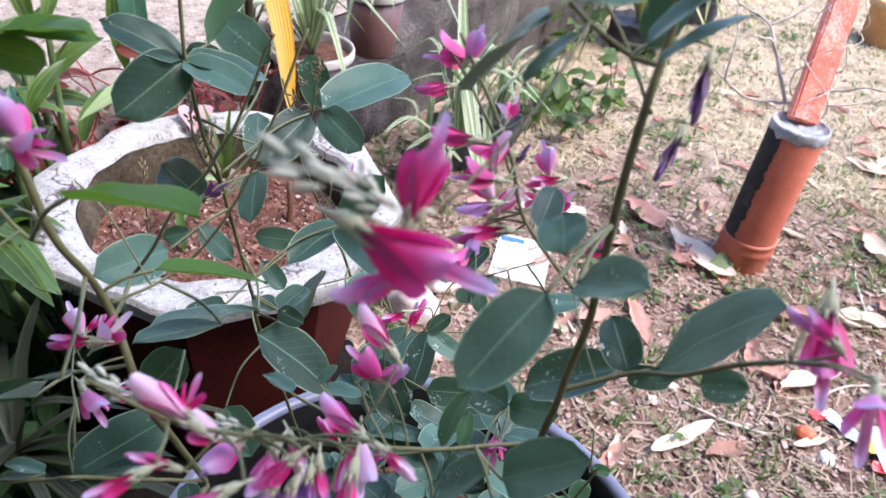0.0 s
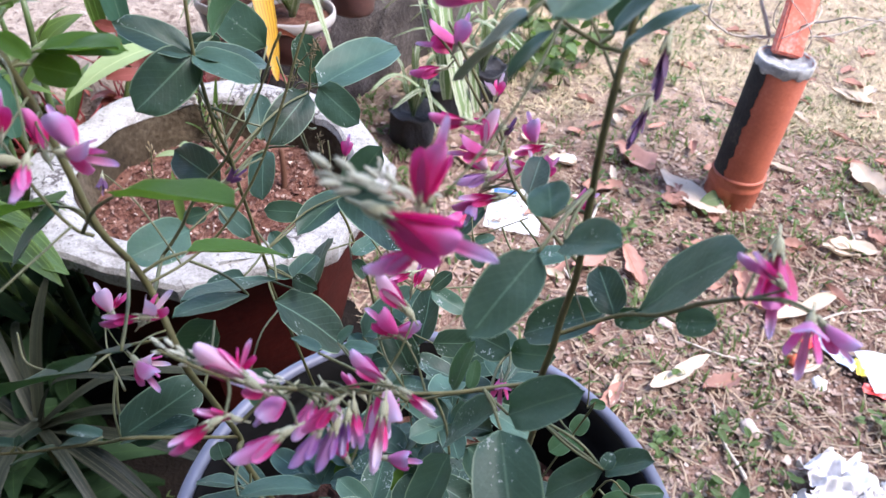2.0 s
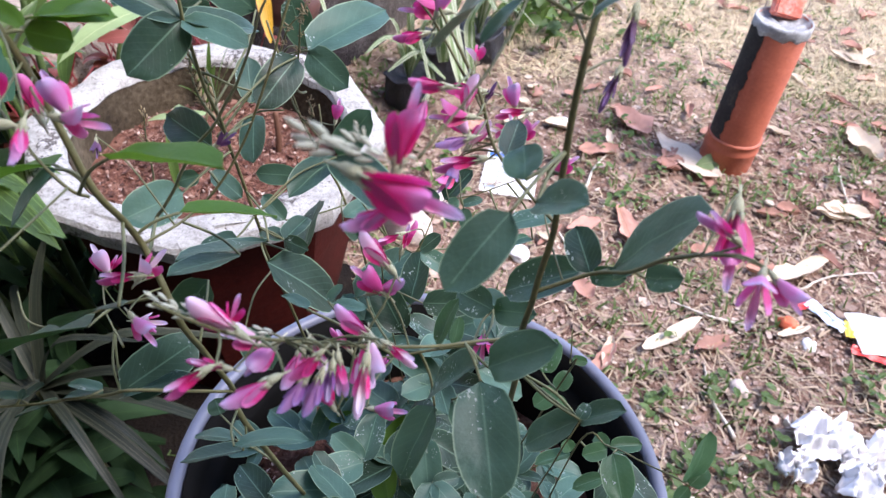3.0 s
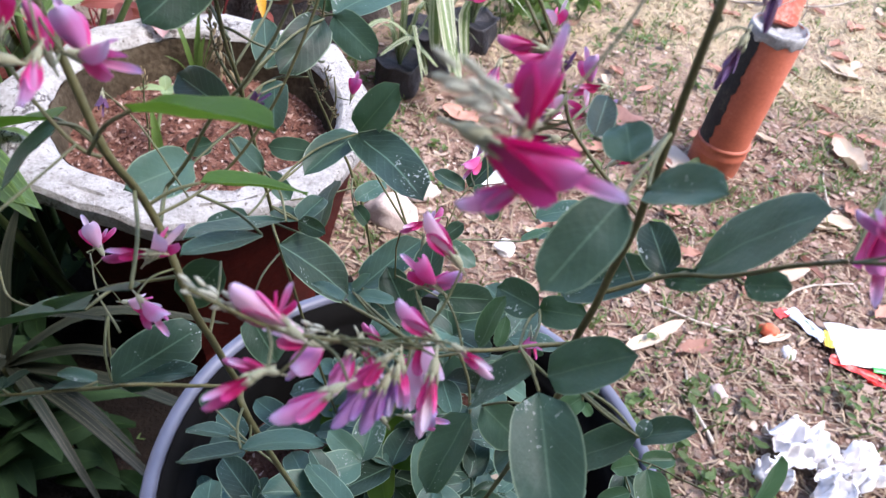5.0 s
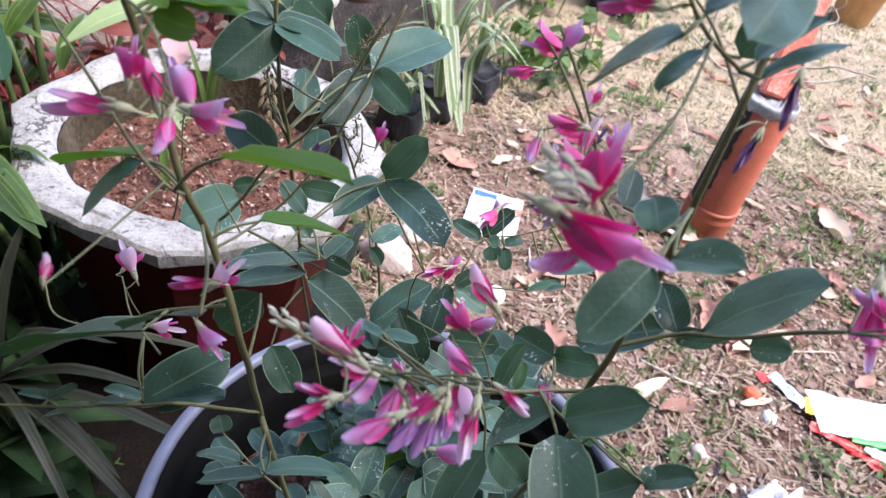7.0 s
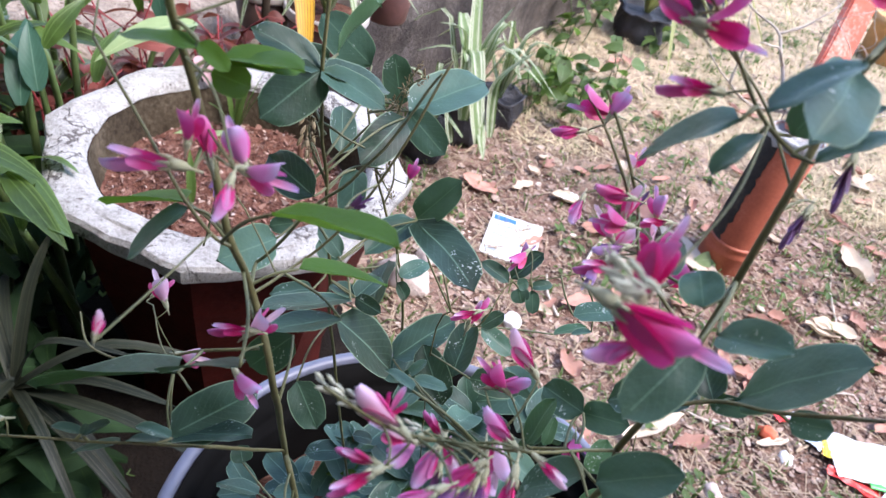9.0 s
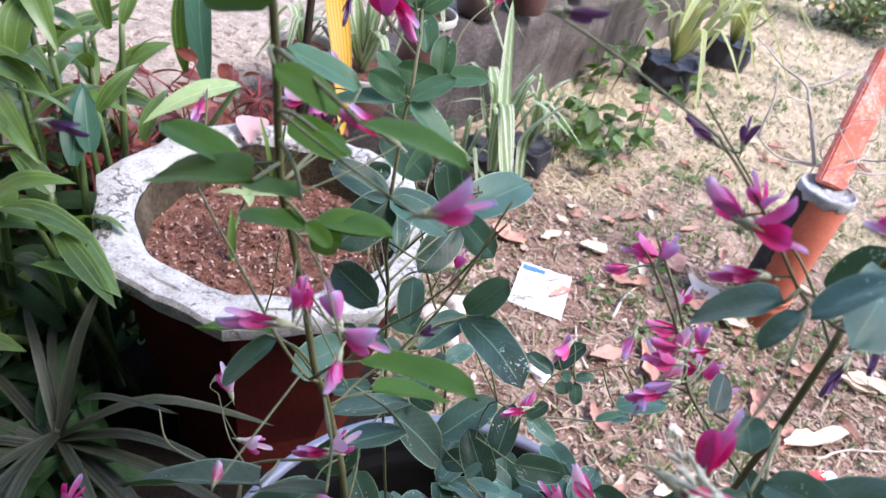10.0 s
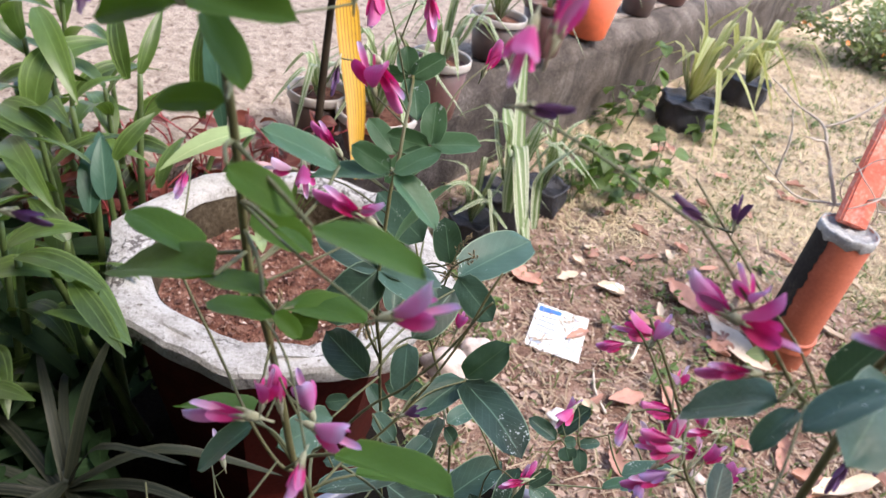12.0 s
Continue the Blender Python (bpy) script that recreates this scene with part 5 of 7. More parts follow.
            part("seed_pod", PODS, None, shrub, "dry brown seed pods", m=home @ frame_of(pts[i] + way * 0.001, way, (0, 0.2, 1), rng.uniform(0.0035, 0.006)))
    # broad leaves over the middle of the tub, under the racemes
    for k in range(84):
        a, r = rng.uniform(0, 2 * math.pi), 0.105 * math.sqrt(rng.random())
        spot = TUB + Vector((0.005 + 0.8 * r * math.cos(a), -0.035 + 0.8 * r * math.sin(a), rng.uniform(0.50, 0.665)))
        if not -0.040 < spot.x < 0.062:
            continue
        way = Vector((rng.uniform(-1, 1), rng.uniform(-1, 0.5), rng.uniform(-0.25, 0.35))).normalized()
        for turn in (-66, 0, 66):
            way2 = Matrix.Rotation(radians(turn), 3, "Z") @ way
            long = rng.uniform(0.022, 0.036)
            seed += 1.3
            add_leaf(spot, spot + way2 * long, long * rng.uniform(0.50, 0.60), rng.uniform(-30, 30), seed, BACKLIT_YOUNG if k % 31 == 3 else LEAF)
        if k % 3 == 0:
            foot = TUB + Vector(((spot.x - TUB.x) * 0.4, (spot.y - TUB.y) * 0.4, 0.398))
            bm = bmesh.new()
            pts = smooth_line([foot - shrub.location, foot.lerp(spot, 0.6) + Vector((0, 0.01, 0.02)) - shrub.location, spot - shrub.location], 4)
            tube(bm, pts, taper(0.0011, 0.0005, len(pts)), 5)
            part("stem", bm, BARK, shrub)
    # young leaves crowded low over the tub
    for k in range(250):
        a, r = rng.uniform(0, 2 * math.pi), 0.125 * math.sqrt(rng.random())
        spot = TUB + Vector((r * math.cos(a) * 1.05 - 0.012, r * math.sin(a) * 0.75 - 0.03, rng.uniform(0.47, 0.61 if k < 200 else 0.70)))
        spot.y -= 0.25 * (spot.z - 0.5)
        if spot.x < -0.055 and k % 3 or k >= 200 and spot.x < -0.03 or spot.x - TUB.x > 0.07 and k % 3:
            continue
        way = Vector((math.cos(a + rng.uniform(-1, 1)), math.sin(a + rng.uniform(-1, 1)), rng.uniform(-0.5, 0.35))).normalized()
        for turn in (-62, 0, 62):
            way2 = Matrix.Rotation(radians(turn), 3, "Z") @ way
            long = rng.uniform(0.016, 0.034) * (1.1 if turn == 0 else 0.9)
            seed += 1.3
            add_leaf(spot, spot + way2 * long, long * rng.uniform(0.5, 0.62), rng.uniform(-25, 25), seed, BACKLIT_YOUNG if k % 23 == 4 else LEAF)
        if k % 5:
            continue
        bm = bmesh.new()
        foot = TUB + Vector(((spot.x - TUB.x) * 0.35, (spot.y - TUB.y) * 0.35, 0.395))
        pts = smooth_line([foot - shrub.location, foot.lerp(spot, 0.6) + Vector((0, 0, 0.02)) - shrub.location, spot - shrub.location], 4)
        tube(bm, pts, taper(0.0011, 0.0005, len(pts)), 5)
        part("stem", bm, BARK, shrub)
    return shrub


build_shrub()
# lance leaves of the border plants: base and tip (mm), width (mm)
BORDER_LEAVES_A = [
    (-715, 881, 651, -608, 793, 564, 36),
    (-675, 737, 574, -565, 704, 556, 38),
    (-568, 753, 501, -679, 728, 525, 26),
    (-542, 732, 469, -569, 776, 538, 32),
    (-647, 833, 537, -580, 867, 585, 23),
    (-590, 884, 574, -646, 969, 653, 29),
    (-430, 959, 499, -516, 821, 475, 37),
    (-558, 579, 474, -424, 545, 488, 34),
    (-500, 537, 442, -372, 497, 466, 29),
    (-509, 451, 403, -441, 432, 426, 20),
]
BORDER_LEAVES_B = [
    (-550, 1112, 409, -606, 1279, 667, 49),
    (-589, 1115, 417, -627, 1220, 578, 32),
    (-569, 886, 523, -528, 918, 569, 22),
    (-570, 643, 516, -627, 662, 549, 30),
    (-450, 529, 428, -445, 559, 473, 26),
    (-669, 731, 529, -542, 635, 503, 33),
    (-560, 787, 499, -529, 848, 553, 26),
    (-659, 859, 578, -745, 886, 623, 36),
    (-579, 899, 580, -581, 976, 659, 22),
    (-619, 942, 470, -548, 986, 528, 39),
]
BORDER_LEAVES_C = [
    (-580, 796, 443, -616, 843, 505, 34),
    (-530, 847, 428, -535, 944, 472, 30),
    (-705, 1025, 497, -634, 1070, 556, 39),
    (-513, 611, 447, -405, 538, 433, 29),
    (-474, 553, 481, -374, 487, 458, 26),
    (-578, 638, 434, -390, 524, 439, 41),
    (-558, 717, 452, -599, 827, 509, 36),
    (-577, 690, 419, -648, 718, 452, 34),
    (-516, 634, 429, -428, 613, 453, 23),
    (-777, 983, 462, -673, 976, 454, 27),
]

# strap leaves by the wall: points (mm) and width (mm)
WALL_STRAPS = [
    ([(55, 1459, 120), (-6, 1568, 306), (-45, 1712, 506)], 36),
    ([(8, 1513, 144), (-1, 1546, 309), (50, 1391, 196)], 43),
    ([(81, 1499, 123), (67, 1529, 250), (137, 1540, 350)], 28),
    ([(-7, 1451, 110), (-47, 1461, 192), (-116, 1378, 181)], 22),
    ([(17, 1463, 126), (-103, 1459, 225), (-163, 1363, 230)], 20),
    ([(-53, 1785, 299), (15, 1598, 212), (77, 1420, 103)], 44),
]

# ---- border plants, pots, litter ----
LANCE = blade("lance leaf", (0.039, 0.072, 0.012), (0.22, 0.38, 0.04), None, (0.12, 0.20, 0.06), 0.0, 0.36, 0.26, 0.7, ((0.11, 0.175, 0.046), 0.60, 7.0), 0.36)
# darker copy of the lance leaf: shade among the low leaves put into its colour
LANCE_SHADED = blade("shade-toned lance leaf", (0.010, 0.026, 0.008), (0.05, 0.12, 0.015), None, (0.03, 0.06, 0.02), 0.0, 0.6, 0.10, 0.5, None, 0.06)
LANCE_PALE = blade("yellowing lance leaf", (0.20, 0.27, 0.12), (0.35, 0.45, 0.16), None, (0.42, 0.46, 0.24), 0.0, 0.5, 0.3, 0.25)
LANCE_BLUE = blade("blue green sword leaf", (0.028, 0.075, 0.05), (0.12, 0.28, 0.1), None, (0.13, 0.22, 0.15), 0.0, 0.4, 0.2, 0.3)
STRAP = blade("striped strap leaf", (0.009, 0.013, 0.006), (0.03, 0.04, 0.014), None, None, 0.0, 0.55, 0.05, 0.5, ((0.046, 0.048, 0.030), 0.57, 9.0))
SPIDER = blade("white striped strap leaf", (0.105, 0.155, 0.062), (0.24, 0.34, 0.09), None, None, 0.0, 0.4, 0.28, 0.5, ((0.42, 0.44, 0.32), 0.53, 6.0))
YELLOW = blade("yellow striped leaf", (0.46, 0.245, 0.006), (0.60, 0.33, 0.010), (0.10, 0.055, 0.01), None, 0.0, 0.45, 0.25, 0.22, ((0.20, 0.11, 0.012), 0.66, 7.0, "lines"))
WEED = blade("weed leaf", (0.066, 0.105, 0.030), (0.24, 0.44, 0.06), None, (0.14, 0.24, 0.09), 0.0, 0.5, 0.3, 0.4)
REDLEAF = blade("red brown leaf", (0.135, 0.034, 0.026), (0.3, 0.09, 0.04), None, (0.3, 0.1, 0.08), 0.0, 0.5, 0.3, 0.5)
HEART = blade("faded pink leaf", (0.40, 0.25, 0.25), (0.6, 0.35, 0.35), None, (0.42, 0.22, 0.24), 0.0, 0.6, 0.2, 0.1)
DRY = blade("dry brown leaf", (0.37, 0.20, 0.155), (0.5, 0.25, 0.15), None, (0.34, 0.18, 0.12), 0.0, 0.8, 0.12, 0.3)
CREAM = blade("bleached dry leaf", (0.54, 0.44, 0.34), (0.6, 0.5, 0.3), None, (0.5, 0.4, 0.28), 0.0, 0.8, 0.12, 0.2)
RED_STEM = plain("red stem", (0.26, 0.036, 0.042), 0.5, 0.4)
GREEN_STEM = plain("green stem", (0.075, 0.115, 0.036), 0.5, 0.3)
DEAD = plain("blackened leaf", (0.03, 0.022, 0.015), 0.7, 0.4)
PAPER = plain("white packet", (0.58, 0.58, 0.57), 0.5, 0.06, 200.0, 0.1)
FOAM = plain("crumpled white paper", (0.74, 0.72, 0.715), 0.8, 0.1, 120.0, 0.5)
BLUE_INK = plain("blue print", (0.04, 0.14, 0.5), 0.5, 0.2)
GREY_INK = plain("grey print", (0.3, 0.34, 0.42), 0.5, 0.2)
RED_FILM = plain("red plastic film", (0.72, 0.04, 0.03), 0.35, 0.2)
GREEN_FILM = plain("green print", (0.05, 0.42, 0.07), 0.4, 0.2)
YELLOW_FILM = plain("yellow print", (0.8, 0.6, 0.05), 0.4, 0.2)
FOIL = plain("silver foil", (0.7, 0.7, 0.72), 0.3, 0.2, 60.0, 0.6, 0.8)
STONE = surface("pale rubble", [(0.3, (0.38, 0.30, 0.27)), (0.6, (0.56, 0.47, 0.43)), (0.75, (0.68, 0.61, 0.57))], 18.0, 160.0, 0.9, 0.6, 0.003)
BAG = surface("black nursery bag", [(0.3, (0.010, 0.010, 0.013)), (0.7, (0.036, 0.036, 0.046))], 20.0, 160.0, 0.6, 0.7, 0.006)
CLAY = plain("tan clay pot", (0.52, 0.3, 0.14), 0.8, 0.2)
DARK_POT = plain("dark brown pot", (0.06, 0.035, 0.03), 0.5, 0.3)
SPIDER_DRY = blade("yellowing strap leaf", (0.20, 0.23, 0.075), (0.42, 0.45, 0.12), None, None, 0.0, 0.5, 0.3, 0.45, ((0.38, 0.37, 0.2), 0.54, 6.0))
GRASS = blade("grass blade", (0.085, 0.13, 0.045), (0.36, 0.44, 0.11), None, None, 0.0, 0.6, 0.3, 0.55)
# near-black, standing for the deep shade on the soil under the plants
SHADED_SOIL = surface("shade-dark soil", [(0.3, (0.005, 0.004, 0.0035)), (0.55, (0.010, 0.0075, 0.006)), (0.75, (0.024, 0.018, 0.013))], 30.0, 200.0, 0.95, 0.9, 0.006)
STRAW = blade("dry straw", (0.30, 0.23, 0.16), (0.6, 0.5, 0.3), None, None, 0.0, 0.8, 0.1, 0.35)


def litter_mat():
    """Leaf litter: each scrap takes its own tone between dark brown, pink brown and cream."""
    m, n, l, b = material("leaf litter", 0.85)
    geo = n.new("ShaderNodeNewGeometry")
    col = ramp(n, l, geo.outputs["Random Per Island"], [(0.0, (0.030, 0.019, 0.015)), (0.30, (0.090, 0.054, 0.042)), (0.55, (0.20, 0.128, 0.102)), (0.78, (0.30, 0.208, 0.17)), (0.94, (0.38, 0.295, 0.25)), (1.0, (0.52, 0.45, 0.38))])
    col = mix(n, l, 0.22, col, ramp(n, l, noise_of(n, l, 240.0, 4.0), [(0.3, (0.2, 0.12, 0.08)), (0.7, (0.7, 0.55, 0.42))]))
    l.new(col, b.inputs["Base Color"])
    bump(n, l, b, noise_of(n, l, 500.0, 3.0), 0.4, 0.001)
    return m


LITTER = litter_mat()


def crumb_mat():
    m, n, l, b = material("soil crumb", 0.95)
    geo = n.new("ShaderNodeNewGeometry")
    col = ramp(n, l, geo.outputs["Random Per Island"], [(0.0, (0.045, 0.018, 0.013)), (0.35, (0.12, 0.052, 0.038)), (0.65, (0.21, 0.112, 0.084)), (0.86, (0.32, 0.205, 0.165)), (1.0, (0.52, 0.41, 0.36))])
    l.new(col, b.inputs["Base Color"])
    bump(n, l, b, noise_of(n, l, 600.0, 4.0), 0.6, 0.001)
    return m


CRUMB = crumb_mat()


def strap_sheet(pts, wide, fold=0.25, rows=10, thin_end=1.0):
    """A strap leaf along points, pointed at its end and folded along the middle; facing is worked out from the bend."""
    line = smooth_line(pts, max(2, rows // max(1, len(pts) - 1)))
    n = len(line) - 1

    def point(u, v):
        i = min(n, max(0, int(round(v * n))))
        p = line[i]
        way = (line[min(n, i + 1)] - line[max(0, i - 1)]).normalized()
        side = way.cross(Vector((0, 0, 1)))
        side = side.normalized() if side.length > 1e-3 else Vector((1, 0, 0))
        up = side.cross(way)
        s = 2 * u - 1
        half = 0.5 * wide * min(1.0, 0.55 + v * 3) * (1 - v ** 3 * thin_end) ** 0.8
        return tuple(p + side * s * half + up * fold * abs(s) * half)

    return sheet(n, 2, point)


def lance_sheet(base, tip, wide, droop=0.12, fold=0.3, seed=0.0, twist=0.0):
    """A lance leaf from base to tip, arched, pointed and waved, facing upwards."""
    way = tip - base
    long, y = way.length, way.normalized()
    side = y.cross(Vector((0, 0, 1)))
    side = side.normalized() if side.length > 0.05 else Vector((1, 0, 0))
    up = side.cross(y)
    side = Matrix.Rotation(twist, 3, y) @ side
    up = Matrix.Rotation(twist, 3, y) @ up

    def point(u, v):
        s = 2 * u - 1
        half = 0.5 * wide * max(0.0, math.sin(math.pi * min(1.0, (v * 0.96 + 0.04) ** 0.75))) ** 0.85
        arch = droop * long * 4 * v * (1 - v)
        return tuple(base + way * v + up * (arch + fold * abs(s) * half + 0.04 * wide * noise.noise((v * 4, s * 2, seed))) + side * s * half)

    return sheet(10, 4, point)


def root_of(name, at, label, category, group=""):
    ob = new(name)
    ob.location = at
    return tagged(ob, label, category, group)


def local(bm, root):
    bmesh.ops.translate(bm, verts=bm.verts, vec=-root.location)
    return bm


def build_border():
    """Lance-leaved plants beside the planter: the leaves are shared out among clumps by where they grow."""
    rng = random.Random(5)
    # the last six are added, mostly out of view, to block light
    feet = [Vector((-0.56, 0.66, 0)), Vector((-0.62, 0.86, 0)), Vector((-0.74, 1.02, 0)), Vector((-0.57, 1.14, 0)), Vector((-0.82, 0.60, 0)), Vector((-0.72, 0.38, 0)), Vector((-0.90, 0.82, 0)), Vector((-0.98, 0.45, 0)), Vector((-0.95, 0.15, 0)), Vector((-0.70, 0.12, 0)), Vector((-0.62, -0.14, 0)), Vector((-0.46, -0.32, 0)), Vector((-0.82, -0.12, 0))]
    plants = [root_of("border_plant", f, "leafy green lance-leaved plant of the bed, outer ones added for shade", "plant", "border plants") for f in feet]
    tagged(plants[3], "blue green sword-leaved plant standing behind the planter")
    tops = [[] for _ in feet]
    seed = 0
    rows = BORDER_LEAVES_A + BORDER_LEAVES_B + BORDER_LEAVES_C
    for i, (x, y, z, a, b, c, w) in enumerate(rows):
        base, tip = Vector((x, y, z)) / 1000, Vector((a, b, c)) / 1000
        k = min(range(4), key=lambda j: (feet[j].xy - base.xy).length)
        mat = LANCE_PALE if i == 6 else LANCE_BLUE if i in (3, 10, 20, 26) else LANCE
        seed += 1
        part("leaf", local(lance_sheet(base, tip, w / 1000, rng.uniform(0.05, 0.16), 0.25, seed, rng.uniform(-0.5, 0.5)), plants[k]), mat, plants[k], "pale yellowing leaf" if i == 6 else "")
        tops[k].append(base)
    # stems, and the lower leaves that hide the soil
    for k, f in enumerate(feet):
        for top in tops[k][::2]:
            foot = f + Vector((rng.uniform(-0.07, 0.07), rng.uniform(-0.07, 0.07), -0.01))
            pts = smooth_line([foot, foot.lerp(top, 0.5) + Vector((rng.uniform(-0.02, 0.02), rng.uniform(-0.02, 0.02), 0.03)), top], 5)
            bm = bmesh.new()
            tube(bm, [p - f for p in pts], taper(0.008, 0.004, len(pts)), 7)
            part("stem", bm, GREEN_STEM, plants[k])
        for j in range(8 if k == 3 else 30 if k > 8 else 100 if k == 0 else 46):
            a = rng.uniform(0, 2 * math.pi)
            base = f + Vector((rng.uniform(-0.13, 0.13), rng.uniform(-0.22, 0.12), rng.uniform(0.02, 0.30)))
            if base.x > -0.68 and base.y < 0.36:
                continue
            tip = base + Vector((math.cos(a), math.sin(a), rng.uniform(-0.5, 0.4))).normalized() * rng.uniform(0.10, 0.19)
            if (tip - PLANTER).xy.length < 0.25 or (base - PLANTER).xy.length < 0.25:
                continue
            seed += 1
            part("leaf", local(lance_sheet(base, tip, rng.uniform(0.026, 0.042), 0.12, 0.25, seed, rng.uniform(-0.6, 0.6)), plants[k]), LANCE_SHADED, plants[k], "low lance leaf with shade put into its green")
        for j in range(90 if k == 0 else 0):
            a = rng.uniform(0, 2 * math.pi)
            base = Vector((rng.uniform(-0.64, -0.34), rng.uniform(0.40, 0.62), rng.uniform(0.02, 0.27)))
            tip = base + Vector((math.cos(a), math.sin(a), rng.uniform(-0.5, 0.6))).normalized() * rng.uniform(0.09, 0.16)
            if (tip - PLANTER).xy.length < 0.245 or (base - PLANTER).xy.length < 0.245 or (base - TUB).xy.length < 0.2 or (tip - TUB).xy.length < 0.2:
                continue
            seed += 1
            part("leaf", local(lance_sheet(base, tip, rng.uniform(0.024, 0.04), 0.12, 0.25, seed, rng.uniform(-0.6, 0.6)), plants[k]), LANCE_SHADED, plants[k], "low lance leaf with shade put into its green")
        # upright canes with leaves set alternately up to the tip
        for c in range((2, 3, 2, 0, 2, 0, 2, 3, 4, 5, 6, 5, 5)[k]):
            foot = f + Vector((rng.uniform(-0.10, 0.06), rng.uniform(-0.10, 0.10), 0))
            if (foot - PLANTER).xy.length < 0.29:
                continue
            tall = rng.uniform(0.44, 0.68) + (0.15 if k > 8 else 0)
            top = foot + Vector((rng.uniform(-0.07, 0.05), rng.uniform(-0.05, 0.05), tall))
            pts = smooth_line([foot, foot.lerp(top, 0.5) + Vector((rng.uniform(-0.02, 0.02), 0, 0)), top], 8)
            bm = bmesh.new()
            tube(bm, [p - f for p in pts], taper(0.007, 0.0035, len(pts)), 7)
            part("stem", bm, GREEN_STEM, plants[k])
            turn = rng.uniform(0, 6.28)
            for h in range(5, len(pts)):
                a = turn + h * 2.4
                rise = 0.15 + 0.9 * (h / len(pts)) ** 3
                long = rng.uniform(0.11, 0.19)
                tip = pts[h] + Vector((math.cos(a), math.sin(a), rise)).normalized() * long
                tip.z -= 0.04
                if (tip - PLANTER).xy.length < 0.22 and tip.z < 0.56:
                    continue
                seed += 1
                part("leaf", local(lance_sheet(pts[h], tip, rng.uniform(0.030, 0.046), rng.uniform(0.14, 0.24), 0.3, seed, rng.uniform(-0.5, 0.5)), plants[k]), LANCE, plants[k])


build_border()


def build_bed_shade():
    """Dark sheet under the border plants, their shade put into its colour, heaped a little above the soil."""
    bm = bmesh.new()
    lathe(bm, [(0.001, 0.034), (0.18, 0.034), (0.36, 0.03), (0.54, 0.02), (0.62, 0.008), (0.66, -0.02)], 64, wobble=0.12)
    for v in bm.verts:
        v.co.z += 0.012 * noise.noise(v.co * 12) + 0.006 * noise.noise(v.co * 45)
    thing("bed_shade", bm, SHADED_SOIL, "dark sheet with the shade under the border plants in its colour", "mulch", kind="stuff", m=Matrix.Translation((-0.66, 0.46, 0)) @ Matrix.Diagonal((1.12, 1.22, 1, 1)))


build_bed_shade()


def build_striped_rosette():
    rng = random.Random(8)
    heart = Vector((-0.438, 0.445, 0.265))
    root = root_of("strap_leaved_plant", (heart.x, heart.y, 0.0), "brownish striped strap-leaved plant with drooping rosette", "plant")
    bm = bmesh.new()
    pts = smooth_line([(0.0, 0.02, -0.01), (0.012, 0.0, 0.15), (0, 0, heart.z)], 6)
    tube(bm, pts, taper(0.012, 0.009, len(pts)), 8)
    part("stem", bm, BARK, root)
    for k in range(18):
        a = k * 2.39996 + rng.uniform(-0.2, 0.2)
        tilt = rng.uniform(-0.30, 0.55) if k % 18 else rng.uniform(0.5, 1.0)
        long = rng.uniform(0.20, 0.33)
        out = Vector((math.cos(a), math.sin(a), 0))
        p0 = heart + Vector((0, 0, rng.uniform(-0.03, 0.015)))
        p1 = p0 + out * long * 0.45 * math.cos(tilt) + Vector((0, 0, long * 0.45 * math.sin(tilt) + 0.02))
        p2 = p1 + out * long * 0.5 * math.cos(tilt - 0.7) + Vector((0, 0, long * 0.5 * math.sin(tilt - 0.75)))
        if (p2 - PLANTER).xy.length < 0.26 and p2.z > 0.1 and (p1 - PLANTER).xy.length < 0.27:
            continue
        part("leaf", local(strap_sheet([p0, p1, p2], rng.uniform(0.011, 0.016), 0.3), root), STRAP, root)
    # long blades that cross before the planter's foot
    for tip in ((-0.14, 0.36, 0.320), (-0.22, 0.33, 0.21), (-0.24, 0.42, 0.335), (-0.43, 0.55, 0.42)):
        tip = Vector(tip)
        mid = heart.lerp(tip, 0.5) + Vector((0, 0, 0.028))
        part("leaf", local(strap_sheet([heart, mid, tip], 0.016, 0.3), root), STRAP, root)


build_striped_rosette()


def build_red_plants():
    rng = random.Random(14)
    for foot in (Vector((-0.60, 1.06, 0)), Vector((-0.47, 1.13, 0)), Vector((-0.70, 0.93, 0))):
        root = root_of("red_stemmed_plant", foot, "low plant with red stems and red brown leaves", "plant", "red stemmed plants")
        for k in range(36):
            a = rng.uniform(0, 2 * math.pi)
            top = foot + Vector((0.20 * math.cos(a) * rng.random(), 0.10 * math.sin(a) * rng.random(), rng.uniform(0.22, 0.46)))
            p0 = foot + Vector((rng.uniform(-0.05, 0.05), rng.uniform(-0.04, 0.04), -0.01))
            pts = smooth_line([p0, p0.lerp(top, 0.4) + Vector((rng.uniform(-0.06, 0.06), rng.uniform(-0.05, 0.05), 0)), p0.lerp(top, 0.75) + Vector((rng.uniform(-0.06, 0.06), rng.uniform(-0.05, 0.05), 0.02)), top], 4)
            bm = bmesh.new()
            tube(bm, [p - foot for p in pts], taper(0.0028, 0.0013, len(pts)), 5)
            part("stem", bm, RED_STEM, root)
            for j in range(5):
                base = pts[rng.randrange(3, len(pts))]
                b = rng.uniform(0, 2 * math.pi)
                tip = base + Vector((math.cos(b), math.sin(b), rng.uniform(-0.6, 0.4))).normalized() * rng.uniform(0.03, 0.065)
                part("leaf", local(lance_sheet(base, tip, rng.uniform(0.016, 0.03), 0.1, 0.25, k + j, rng.uniform(-1, 1)), root), REDLEAF, root)


build_red_plants()


